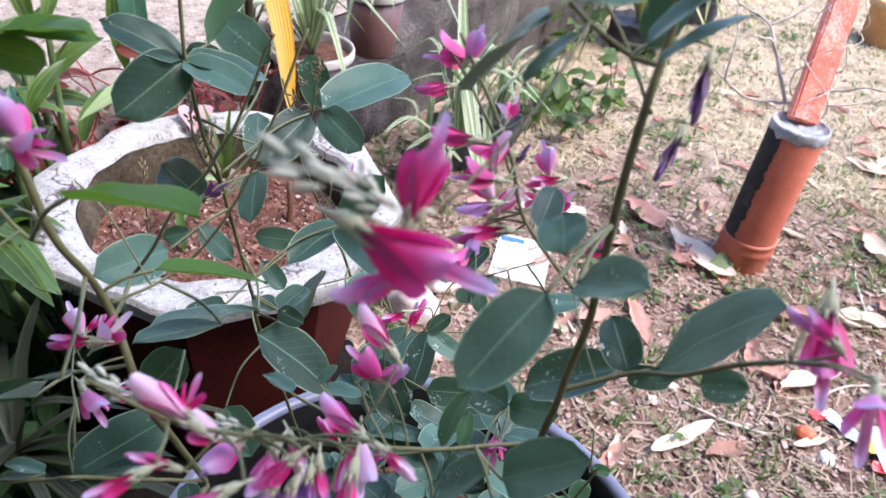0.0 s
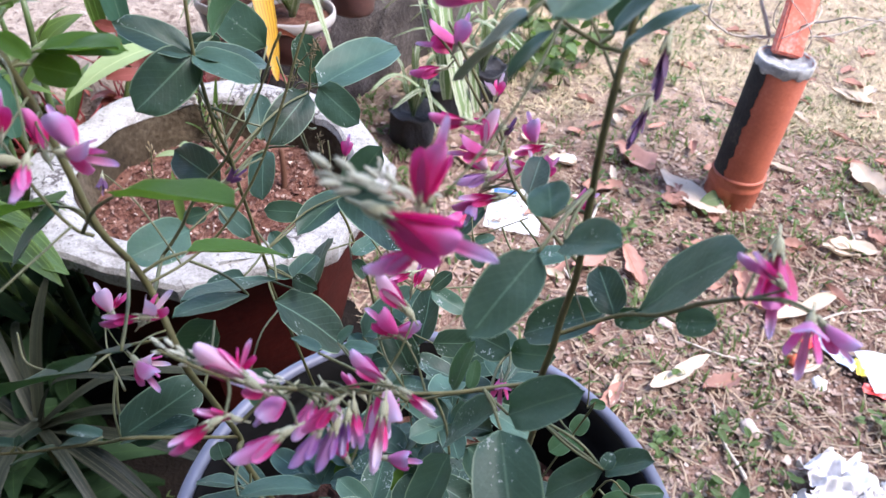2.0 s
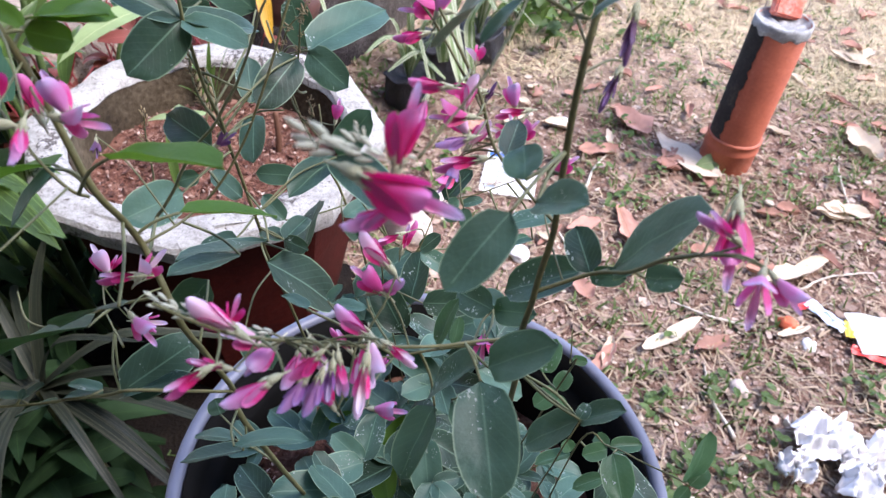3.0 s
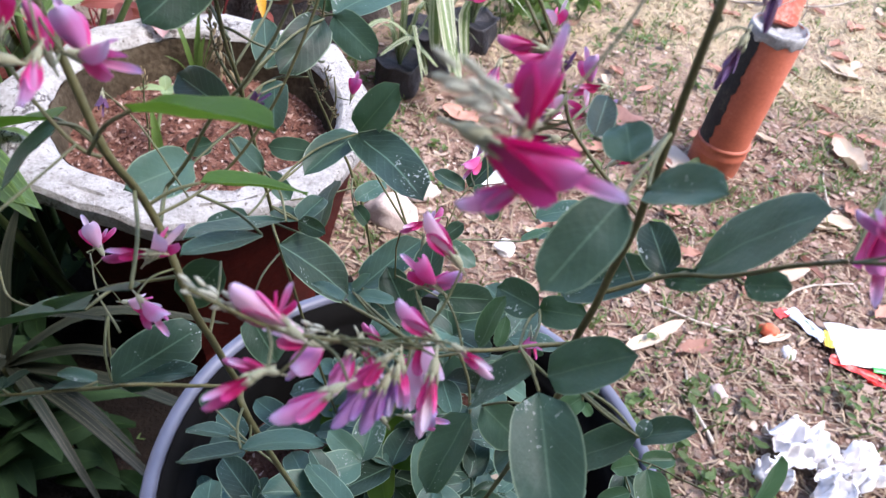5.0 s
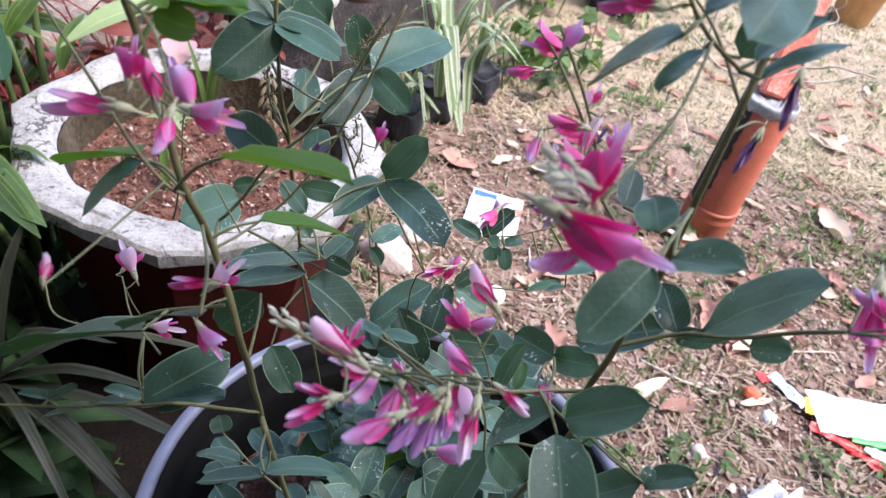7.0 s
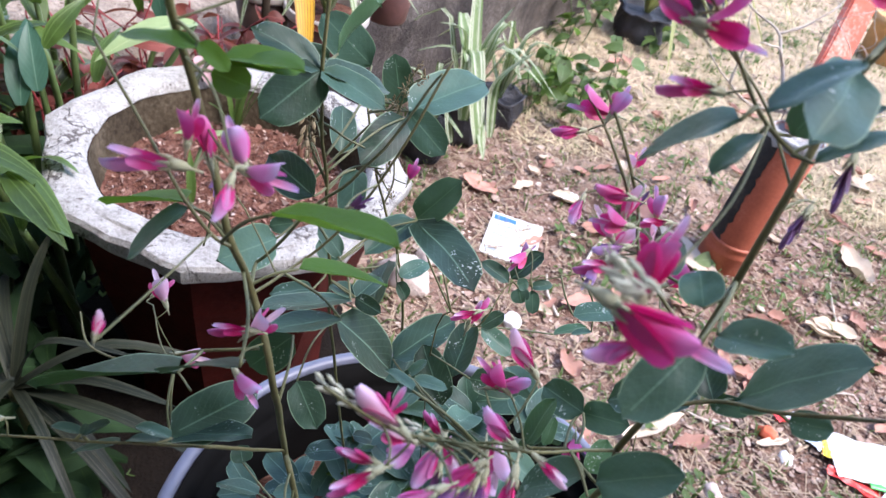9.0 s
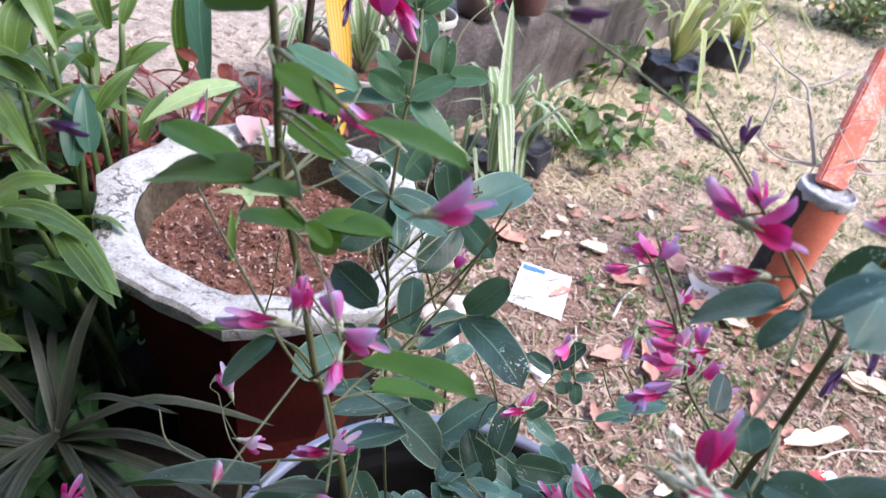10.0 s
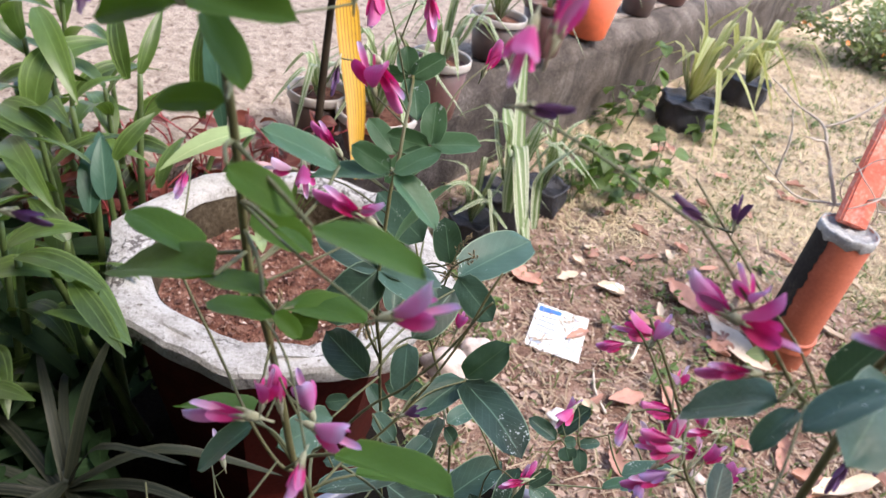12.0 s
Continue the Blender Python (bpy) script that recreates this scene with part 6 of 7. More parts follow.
def build_yellow_leaf():
    foot = Vector((-0.36, 1.13, 0.0))
    root = root_of("yellow_leaved_plant", foot, "dark stalk with one yellow striped drooping leaf", "plant")
    top, mid, tip = Vector((-0.392, 1.256, 0.711)), Vector((-0.337, 1.135, 0.614)), Vector((-0.262, 0.972, 0.45))
    bm = bmesh.new()
    pts = smooth_line([foot - foot + Vector((0, 0, -0.01)), Vector((-0.03, 0.04, 0.35)), top + Vector((-0.01, 0, 0.05)) - foot], 6)
    tube(bm, pts, taper(0.011, 0.006, len(pts)), 8)
    part("stem", bm, DEAD, root)
    part("leaf", local(strap_sheet([top.lerp(mid, 0.42), mid, mid.lerp(tip, 0.5) + Vector((0.006, 0, 0)), tip], 0.042, 0.25, 18, 0.96), root), YELLOW, root, "bright yellow striped leaf")
    part("leaf_base", local(strap_sheet([top + Vector((-0.008, 0, 0.03)), top.lerp(mid, 0.2), top.lerp(mid, 0.44)], 0.04, 0.25, 10, 0.2), root), DEAD, root, "blackened leaf base")


build_yellow_leaf()


def pot_meshes(r, h, body, rim):
    a = bmesh.new()
    lathe(a, [(0.0, 0.0), (r * 0.66, 0.0), (r * 0.70, 0.006), (r * 0.93, h - 0.02), (r * 0.9, h - 0.02), (r * 0.84, h * 0.8), (0.0, h * 0.8)], 40)
    b = bmesh.new()
    lathe(b, [(r * 0.93, h - 0.020), (r * 0.985, h - 0.019), (r, h - 0.015), (r, h - 0.003), (r * 0.985, h), (r * 0.945, h), (r * 0.925, h - 0.006), (r * 0.915, h - 0.022)], 40)
    return mesh_of("body", a, body), mesh_of("rim", b, rim)


def strap_plant(root, start, count, rng, tall, wide, mat, spread=1.0):
    """Arching strap leaves that spring from one point of a thing."""
    for k in range(count):
        a = k * 2.39996 + rng.uniform(-0.3, 0.3)
        long = tall * rng.uniform(0.6, 1.1)
        out = Vector((math.cos(a), math.sin(a), 0))
        lean = rng.uniform(0.15, 1.0) * spread
        p1 = start + out * long * 0.45 * lean * 0.6 + Vector((0, 0, long * 0.5))
        p2 = p1 + out * long * 0.4 * lean + Vector((0, 0, long * (0.45 - 0.75 * lean)))
        part("leaf", strap_sheet([start, start.lerp(p1, 0.5) + Vector((0, 0, 0.01)), p1, p2], wide * rng.uniform(0.7, 1.1), 0.3), mat, root)


def build_pots():
    rng = random.Random(21)
    rows = [  # place, radius, height, tilt of the plant, body, rim, leaves, tall
        ((-0.308, 1.305), 0.084, 0.095, BROWN_POT, PALE_RIM, 20, 0.30),
        ((-0.44, 1.33), 0.065, 0.10, DARK_POT, PALE_RIM, 10, 0.16),
        ((-0.225, 1.55), 0.070, 0.15, BROWN_POT, PALE_RIM, 18, 0.28),
        ((-0.14, 2.07), 0.085, 0.13, DARK_POT, PALE_RIM, 20, 0.30),
        ((0.0, 2.22), 0.085, 0.16, BROWN_POT, BROWN_POT, 9, 0.22),
        ((0.15, 2.54), 0.10, 0.2, ORANGE_POT, ORANGE_POT, 6, 0.24),
        ((0.36, 3.02), 0.085, 0.17, DARK_POT, DARK_POT, 6, 0.2),
        ((0.53, 3.36), 0.1, 0.18, BROWN_POT, BROWN_POT, 6, 0.2),
    ]
    for (x, y), r, h, body, rim, count, tall in rows:
        root = root_of("potted_plant", (x, y, YARD_Z + 0.004), "small plastic pot with striped strap-leaved plant on the yard edge", "potted plant", "pots on the yard edge")
        if body is ORANGE_POT:
            tagged(root, "orange clay pot with strap-leaved plant on the yard edge")
        a, b = pot_meshes(r, h, body, rim)
        part("pot", a, None, root)
        part("rim", b, None, root)
        bm = bmesh.new()
        lathe(bm, [(0.001, h * 0.82), (r * 0.5, h * 0.83), (r * 0.86, h * 0.81)], 24)
        part("soil", bm, POT_SOIL, root)
        strap_plant(root, Vector((0, 0, h * 0.8)), count, rng, tall, 0.020, SPIDER, 1.45)


build_pots()


def build_bags():
    """Black nursery bags with strap-leaved plants at the foot of the wall."""
    rng = random.Random(33)
    rows = [((0.0, 1.70), 0.078, 0.11, 12, 0.40, SPIDER, 0.026), ((0.105, 1.84), 0.066, 0.09, 12, 0.36, SPIDER, 0.022), ((-0.075, 1.55), 0.055, 0.09, 11, 0.28, SPIDER, 0.015),
            ((0.64, 2.78), 0.11, 0.12, 17, 0.56, SPIDER_DRY, 0.038), ((0.97, 3.24), 0.10, 0.12, 16, 0.50, SPIDER_DRY, 0.034)]
    for (x, y), r, h, count, tall, mat, wide in rows:
        root = root_of("bagged_plant", (x, y, soil_height(x, y) - 0.004), "strap-leaved plant in a crumpled black nursery bag", "potted plant", "bagged plants by the wall")
        bm = bmesh.new()
        lathe(bm, [(0.0, 0.0), (r * 0.9, 0.0), (r, 0.02), (r * 1.02, h * 0.5), (r * 0.96, h * 0.9), (r * 1.05, h), (r * 0.9, h - 0.004), (r * 0.86, h * 0.86), (0.0, h * 0.85)], 28, wobble=0.16)
        for v in bm.verts:
            v.co += (0.014 if y < 2.5 else 0.018) * noise.noise_vector(v.co * (26 if y < 2.5 else 22) + Vector((x, y, 0)))
        part("bag", bm, BAG, root)
        strap_plant(root, Vector((0, 0, h * 0.84)), count, rng, tall, wide, mat, 1.3 if mat is SPIDER else 1.55)
        for pts, broad in WALL_STRAPS if (x, y) == (0.0, 1.70) else ():
            part("leaf", local(strap_sheet([Vector(p) / 1000 for p in pts], broad / 1000, 0.25, 14), root), SPIDER, root)


build_bags()


def build_weeds():
    rng = random.Random(41)
    spots = [(0.24, 2.02), (0.31, 2.09), (0.38, 2.18), (0.29, 2.22), (0.44, 2.06), (0.2, 1.92), (0.27, 2.12), (0.40, 2.55), (0.36, 2.62), (0.46, 2.75), (0.714, 1.34), (0.34, 2.02), (0.70, 2.62), (0.34, 1.90), (0.50, 2.26)]
    for i, (x, y) in enumerate(spots):
        foot = Vector((x, y, soil_height(x, y) - 0.006))
        root = root_of("weed", foot, "small round-leaved green weed growing in the soil", "weed", "weeds")
        climbing = 7 <= i <= 9
        for k in range(1 if i == 10 else 3):
            a = rng.uniform(0, 2 * math.pi)
            tall = rng.uniform(0.08, 0.18) * (1.8 if climbing else 1) * (0.35 if i == 10 else 1)
            top = foot + Vector((0.05 * math.cos(a), 0.05 * math.sin(a), tall))
            pts = smooth_line([foot, foot.lerp(top, 0.5) + Vector((0, 0, 0.015)), top], 4)
            bm = bmesh.new()
            tube(bm, [p - foot for p in pts], 0.0016, 5)
            part("stem", bm, GREEN_STEM, root)
            for j in range(3):
                base = pts[rng.randrange(3, len(pts))]
                b = rng.uniform(0, 2 * math.pi)
                tip = base + Vector((math.cos(b), math.sin(b), rng.uniform(-1.1, 0.1))).normalized() * rng.uniform(0.04, 0.075)
                part("leaf", local(lance_sheet(base, tip, rng.uniform(0.032, 0.052), 0.08, 0.2, j + i, rng.uniform(-0.6, 0.6)), root), LANCE_PALE if i == 10 else WEED, root)


build_weeds()


def build_bush():
    rng = random.Random(51)
    foot = Vector((1.95, 4.42, -0.01))
    root = root_of("small_bush", foot, "small bush with fine pale green leaves and orange flowers", "bush")
    pale = blade("pale bush leaf", (0.15, 0.19, 0.085), (0.34, 0.42, 0.12), None, (0.24, 0.28, 0.14), 0.0, 0.5, 0.3, 0.5)
    leaf = mesh_of("leaf", leaf_sheet(0.045, 0.024), pale)
    bloom = mesh_of("flower", leaf_sheet(0.03, 0.03), plain("orange petal", (0.75, 0.25, 0.05), 0.6, 0.2))
    verts, faces, uvs = [], [], []
    for k in range(30):
        a = rng.uniform(0, 2 * math.pi)
        far = math.sqrt(rng.random())
        top = Vector((0.50 * math.cos(a) * far, 0.40 * math.sin(a) * far, rng.uniform(0.30, 0.56) - 0.16 * far))
        bm = bmesh.new()
        pts = smooth_line([(0, 0, 0), top * 0.5 + Vector((0, 0, 0.04)), top], 5)
        tube(bm, pts, taper(0.007, 0.002, len(pts)), 6)
        part("stem", bm, TWIG, root)
        for j in range(70):
            p = pts[rng.randrange(3, len(pts))] + Vector((rng.gauss(0, 0.055), rng.gauss(0, 0.055), rng.gauss(0, 0.04)))
            p.z = max(0.03, p.z)
            m = pose(p.x, p.y, p.z, rng.uniform(-70, 70), rng.uniform(-50, 50), rng.uniform(0, 360))
            if j == 0:
                part("flower", bloom, None, root, m=m)
            elif j < 10:
                part("leaf", leaf, None, root, m=m)
            else:
                at = len(verts)
                verts.extend((m @ Vector(q)).to_tuple() for q in ((0, 0, 0), (0.010, 0.014, 0.003), (0.008, 0.032, 0.0), (0, 0.042, -0.004), (-0.008, 0.032, 0.0), (-0.010, 0.014, 0.003)))
                faces.extend([(at, at + 1, at + 2, at + 3), (at, at + 3, at + 4, at + 5)])
                uvs.extend([(0.5, 0), (1, 0.3), (1, 0.8), (0.5, 1), (0.5, 0), (0.5, 1), (0, 0.8), (0, 0.3)])
    me = bpy.data.meshes.new("foliage")
    me.from_pydata(verts, [], faces)
    me.uv_layers.new(name="UVMap").data.foreach_set("uv", np.array(uvs, dtype=np.float32).ravel())
    me.materials.append(pale)
    tagged(part("foliage", me, None, root), kind="stuff")


build_bush()


def build_twig():
    foot = Vector((0.735, 1.50, -0.01))
    root = root_of("bare_twig", foot, "bare bleached twig standing against the pipe post", "twig")
    fork = Vector((0.715, 1.50, 0.345))
    limbs = [[foot, foot.lerp(fork, 0.5) + Vector((0.01, 0.01, 0)), fork], [fork, (0.675, 1.55, 0.42), (0.655, 1.60, 0.47), (0.60, 1.64, 0.49), (0.52, 1.66, 0.53)],
             [fork, (0.64, 1.49, 0.345), (0.56, 1.49, 0.38), (0.49, 1.50, 0.43)], [(0.655, 1.60, 0.47), (0.72, 1.62, 0.50), (0.79, 1.66, 0.56), (0.85, 1.70, 0.63)],
             [fork, (0.77, 1.46, 0.365), (0.85, 1.45, 0.385), (0.95, 1.47, 0.43)], [(0.56, 1.49, 0.38), (0.56, 1.50, 0.45), (0.54, 1.51, 0.52)],
             [(0.675, 1.55, 0.42), (0.64, 1.53, 0.46), (0.585, 1.50, 0.47)], [fork, (0.76, 1.44, 0.40), (0.80, 1.40, 0.43), (0.88, 1.37, 0.44)]]
    for i, pts in enumerate(limbs):
        line = smooth_line([Vector(p) for p in pts], 6)
        bm = bmesh.new()
        tube(bm, [Vector((p.x, p.y, p.z * 1.075)) - foot + 0.004 * noise.noise_vector(p * 30) for p in line], taper(0.0048 if i < 2 else 0.0034, 0.0014, len(line)), 6)
        part("branch", bm, TWIG, root)


build_twig()


def build_vine():
    """Pale dry vine wound loosely about the red post."""
    foot = PIPE + Vector((0.010, 0.028, 0.366))
    root = root_of("dry_vine", foot, "pale dry vine wound loosely round the red post", "vine")
    axis = Vector((0.156, 0.509, 0.847)).normalized()
    side = (Vector((1, 0, 0)) - axis * axis.x).normalized()
    out = axis.cross(side)
    rng = random.Random(77)
    for k in range(4):
        pts = []
        turns = rng.uniform(0.35, 0.8) * (1 if k % 2 else -1)
        for i in range(13):
            h, a = 0.012 + 0.023 * i + 0.012 * rng.random(), k * 1.3 + i * turns
            r = 0.038 + 0.010 * rng.random() + (0.02 if rng.random() < 0.12 else 0)
            pts.append(axis * h + side * r * math.cos(a) + out * r * 0.85 * math.sin(a))
        line = smooth_line(pts, 4)
        bm = bmesh.new()
        tube(bm, line, taper(0.0015, 0.0008, len(line)), 5)
        part("tendril", bm, TWIG, root)


build_vine()


def in_planter():
    """What grows and lies in the octagonal planter."""
    foot = PLANTER + Vector((-0.035, -0.062, 0.372))
    root = root_of("seedling", foot, "thin green seedling with pale leaves in the planter", "seedling")
    top = Vector((0.0, 0.055, 0.082))
    bm = bmesh.new()
    pts = smooth_line([(0, 0, -0.01), (-0.004, 0.02, 0.045), top], 5)
    tube(bm, pts, taper(0.0035, 0.0022, len(pts)), 6)
    part("stem", bm, GREEN_STEM, root)
    for a, l in ((0.2, 0.042), (1.9, 0.03), (3.6, 0.04), (5.2, 0.032)):
        tip = top + Vector((math.cos(a), math.sin(a), 0.1)) * l
        part("leaf", lance_sheet(top, tip, 0.015, 0.1, 0.2, a), LANCE_PALE, root)
    part("leaf", lance_sheet(Vector((0, 0.004, 0.01)), Vector((-0.012, 0.03, 0.075)), 0.012, 0.05, 0.3, 2.0), LANCE, root)
    foot = PLANTER + Vector((0.075, 0.045, 0.368))
    bm = bmesh.new()
    pts = smooth_line([(0, 0, 0), (0.002, 0.004, 0.03), (-0.001, 0.012, 0.066)], 4)
    tube(bm, pts, taper(0.0048, 0.0038, len(pts)), 8)
    thing("cut_stem", bm, plain("dead stem", (0.12, 0.06, 0.04), 0.8, 0.4), "short dead brown stem stub in the planter soil", "stem", m=Matrix.Translation(foot))
    foot = PLANTER + Vector((-0.045, 0.135, 0.372))
    root = root_of("seedling", foot, "clump of narrow pale green shoots at the planter edge", "seedling")
    rng = random.Random(3)
    for k in range(7):
        a = rng.uniform(0, 6.3)
        tip = Vector((0.05 * math.cos(a), 0.03 * math.sin(a), rng.uniform(0.05, 0.15)))
        part("leaf", strap_sheet([Vector((0, 0, -0.005)), tip * 0.5 + Vector((0, 0, 0.01)), tip], 0.009, 0.3), LANCE, root)
    # faded leaf lying over the rim
    bm = lance_sheet(Vector((0, 0, 0.012)), Vector((0.012, -0.052, -0.006)), 0.05, 0.14, 0.25, 4.0)
    thing("fallen_leaf", bm, HEART, "faded pink heart-shaped leaf lying on the planter rim", "leaf", m=Matrix.Translation((-0.398, 0.945, 0.446)))
    # crumbs and chips on the soil
    bm = bmesh.new()
    for k in range(3000):
        a, r = rng.uniform(0, 6.283), 0.165 * math.sqrt(rng.random())
        s = rng.uniform(0.0015, 0.0045) if k % 9 else rng.uniform(0.004, 0.008)
        c = Vector((r * math.cos(a), r * math.sin(a), 0.376 + 0.012 * noise.noise((r * 30 * math.cos(a), r * 30 * math.sin(a), 3)) + s * 0.2))
        v = [bm.verts.new(c + Vector((rng.uniform(-1, 1), rng.uniform(-1, 1), rng.uniform(-0.6, 0.8))) * s) for _ in range(4)]
        for f in ((0, 1, 2), (0, 2, 3), (0, 3, 1), (1, 3, 2)):
            bm.faces.new([v[i] for i in f])
    thing("soil_crumbs", bm, CRUMB, "loose crumbs and chips on the planter soil", "soil", kind="stuff", m=Matrix.Translation(PLANTER), smooth=False)


def in_tub():
    """Dead leaves and crumbs on the soil of the tub."""
    rng = random.Random(17)
    for k, (x, y, long, turn, mat) in enumerate(((0.078, 0.005, 0.050, 20, CREAM), (0.100, 0.020, 0.042, 115, CREAM), (0.062, 0.045, 0.040, 75, CREAM), (0.095, -0.030, 0.036, 200, DRY), (0.045, 0.080, 0.040, 310, DRY), (-0.06, -0.04, 0.040, 40, DRY))):
        bm = leaf_sheet(long, long * 0.5, 0.5, 0.2, 0.7, k * 2.7)
        for v in bm.verts:
            v.co.z += 0.14 * long * noise.noise(v.co * 60 + Vector((k, 0, 0))) + 0.006
        thing("dry_leaf", bm, mat, "curled dead leaf lying on the tub soil", "leaf", "dead leaves in the tub", m=Matrix.Translation(TUB + Vector((x, y, 0.449))) @ Matrix.Rotation(radians(turn), 4, "Z"))
    bm = bmesh.new()
    for k in range(900):
        a, r = rng.uniform(0, 6.283), 0.14 * math.sqrt(rng.random())
        s = rng.uniform(0.0015, 0.004) if k % 7 else rng.uniform(0.004, 0.007)
        c = Vector((r * math.cos(a), r * math.sin(a), 0.449 + s * 0.3))
        v = [bm.verts.new(c + Vector((rng.uniform(-1, 1), rng.uniform(-1, 1), rng.uniform(-0.6, 0.8))) * s) for _ in range(4)]
        for f in ((0, 1, 2), (0, 2, 3), (0, 3, 1), (1, 3, 2)):
            bm.faces.new([v[i] for i in f])
    thing("soil_crumbs", bm, CRUMB, "loose reddish crumbs on the tub soil", "soil", kind="stuff", m=Matrix.Translation(TUB), smooth=False)


in_planter()
in_tub()


# ---- loose things on the ground ----
def lay(name, bm, mat, label, category, x, y, turn=0.0, lift=0.004, group="", tilt=(0, 0)):
    return thing(name, bm, mat, label, category, group, m=pose(x, y, soil_height(x, y) + lift, tilt[0], tilt[1], turn))


def fallen(x, y, long, wide, turn, mat, label, curl=0.25, seed=0.0, rough=0.26):
    def point(u, v):
        s = 2 * u - 1
        half = 0.5 * wide * max(0.0, math.sin(math.pi * (v * 0.94 + 0.03) ** 0.85)) ** 0.7
        half *= 0.85 + 0.45 * noise.noise((v * 6, 0.6 if s > 0 else 3.1, seed * 2.3))
        z = curl * half * s * s + 0.22 * long * (v - 0.5) ** 2 + rough * wide * noise.noise((v * 3, s * 2, seed))
        return (s * half, long * (v - 0.5), z + 0.008)

    lay("dry_leaf", sheet(9, 5, point), mat, label, "leaf", x, y, turn, 0.003, "fallen leaves")


fallen(0.505, 1.52, 0.13, 0.085, 28, DRY, "large reddish brown dry leaf lying on the soil", 0.3, 1)
fallen(0.43, 1.11, 0.14, 0.05, 8, DRY, "narrow pinkish brown dry leaf lying on the soil", 0.35, 2)
fallen(0.09, 1.46, 0.10, 0.07, 60, DRY, "reddish brown dry leaf lying on the soil", 0.2, 3)
fallen(0.20, 1.50, 0.07, 0.035, 130, CREAM, "cream bleached dry leaf lying on the soil", 0.3, 4)
fallen(0.621, 1.385, 0.20, 0.092, 36, CREAM, "large bleached curled dry leaf lying by the pipe", 0.12, 15, 0.10)
fallen(0.766, 1.01, 0.17, 0.05, -64, CREAM, "curled bleached dry leaf lying on the soil", 0.8, 6)
fallen(1.10, 1.50, 0.14, 0.08, 10, CREAM, "pale curled dry leaf lying on the soil", 0.4, 7)
fallen(0.464, 0.813, 0.15, 0.035, -56, CREAM, "thin bleached strip of dry leaf", 0.4, 8)
fallen(0.40, 1.38, 0.10, 0.06, 100, DRY, "pinkish brown dry leaf lying on the soil", 0.3, 9)
fallen(0.95, 1.22, 0.10, 0.05, 75, CREAM, "pale dry leaf lying in the grass", 0.4, 10)
fallen(0.70, 0.84, 0.075, 0.02, -70, CREAM, "thin pale strip of dry leaf", 0.5, 11)
fallen(0.31, 0.92, 0.07, 0.045, 20, DRY, "small brown dry leaf lying on the soil", 0.4, 12)
fallen(0.86, 1.66, 0.11, 0.06, -20, DRY, "brown dry leaf lying in the grass", 0.3, 13)
fallen(1.25, 1.95, 0.13, 0.07, 50, CREAM, "pale dry leaf lying in the grass", 0.3, 14)

_spots = random.Random(91)
for k in range(84):
    y = _spots.uniform(0.62, 2.3) if k < 26 else _spots.uniform(1.0, 2.5)
    x = _spots.uniform(0.22, 0.45 + 0.6 * y) if k < 26 else _spots.uniform(0.05 + 0.22 * (y - 1.0), 0.55 + 0.45 * y)
    pale = k % 4 == 0
    fallen(x, y, _spots.uniform(0.045, 0.09), _spots.uniform(0.022, 0.045), _spots.uniform(0, 360), CREAM if pale else DRY, "small bleached dry leaf lying on the soil" if pale else "small pinkish brown dry leaf lying on the soil", _spots.uniform(0.3, 0.9), 20 + k)


def crumpled(nx, ny, wx, wy, rough, seed, lift=0.006):
    def point(u, v):
        x, y = (u - 0.5) * wx, (v - 0.5) * wy
        z = rough * (noise.noise((u * 4, v * 4, seed)) + 0.5 * noise.noise((u * 10, v * 10, seed))) + lift + rough * 0.6
        return (x + rough * 0.5 * noise.noise((u * 5, v * 5, seed + 9)), y + rough * 0.5 * noise.noise((u * 5, v * 5, seed + 17)), z)

    return sheet(ny, nx, point)


def build_packet():
    root = root_of("paper_packet", (0.182, 1.270, soil_height(0.182, 1.27) + 0.002), "flattened white paper packet with blue and grey print", "packet")
    root.rotation_euler = (0, 0, radians(-9))
    part("packet", crumpled(12, 14, 0.125, 0.165, 0.004, 3.0), PAPER, root)

    def bar(x, y, w, h, mat):
        bm = crumpled(6, 3, w, h, 0.0, 1.0, 0.0)
        for v in bm.verts:
            u, t = (v.co.x + x) / 0.125 + 0.5, (v.co.y + y) / 0.165 + 0.5
            v.co.z = 0.004 * (noise.noise((u * 4, t * 4, 3.0)) + 0.5 * noise.noise((u * 10, t * 10, 3.0))) + 0.0084 + 0.0012
            v.co.x += x
            v.co.y += y
        part("print", bm, mat, root)

    bar(-0.03, 0.066, 0.055, 0.018, BLUE_INK)
    for k in range(4):
        bar(-0.03, 0.035 - 0.018 * k, 0.048 - 0.007 * (k % 2), 0.005, GREY_INK)
    bar(0.032, 0.02, 0.004, 0.1, GREY_INK)
    bar(0.035, -0.045, 0.03, 0.008, GREY_INK)
    bar(-0.04, -0.06, 0.025, 0.016, GREY_INK)


build_packet()


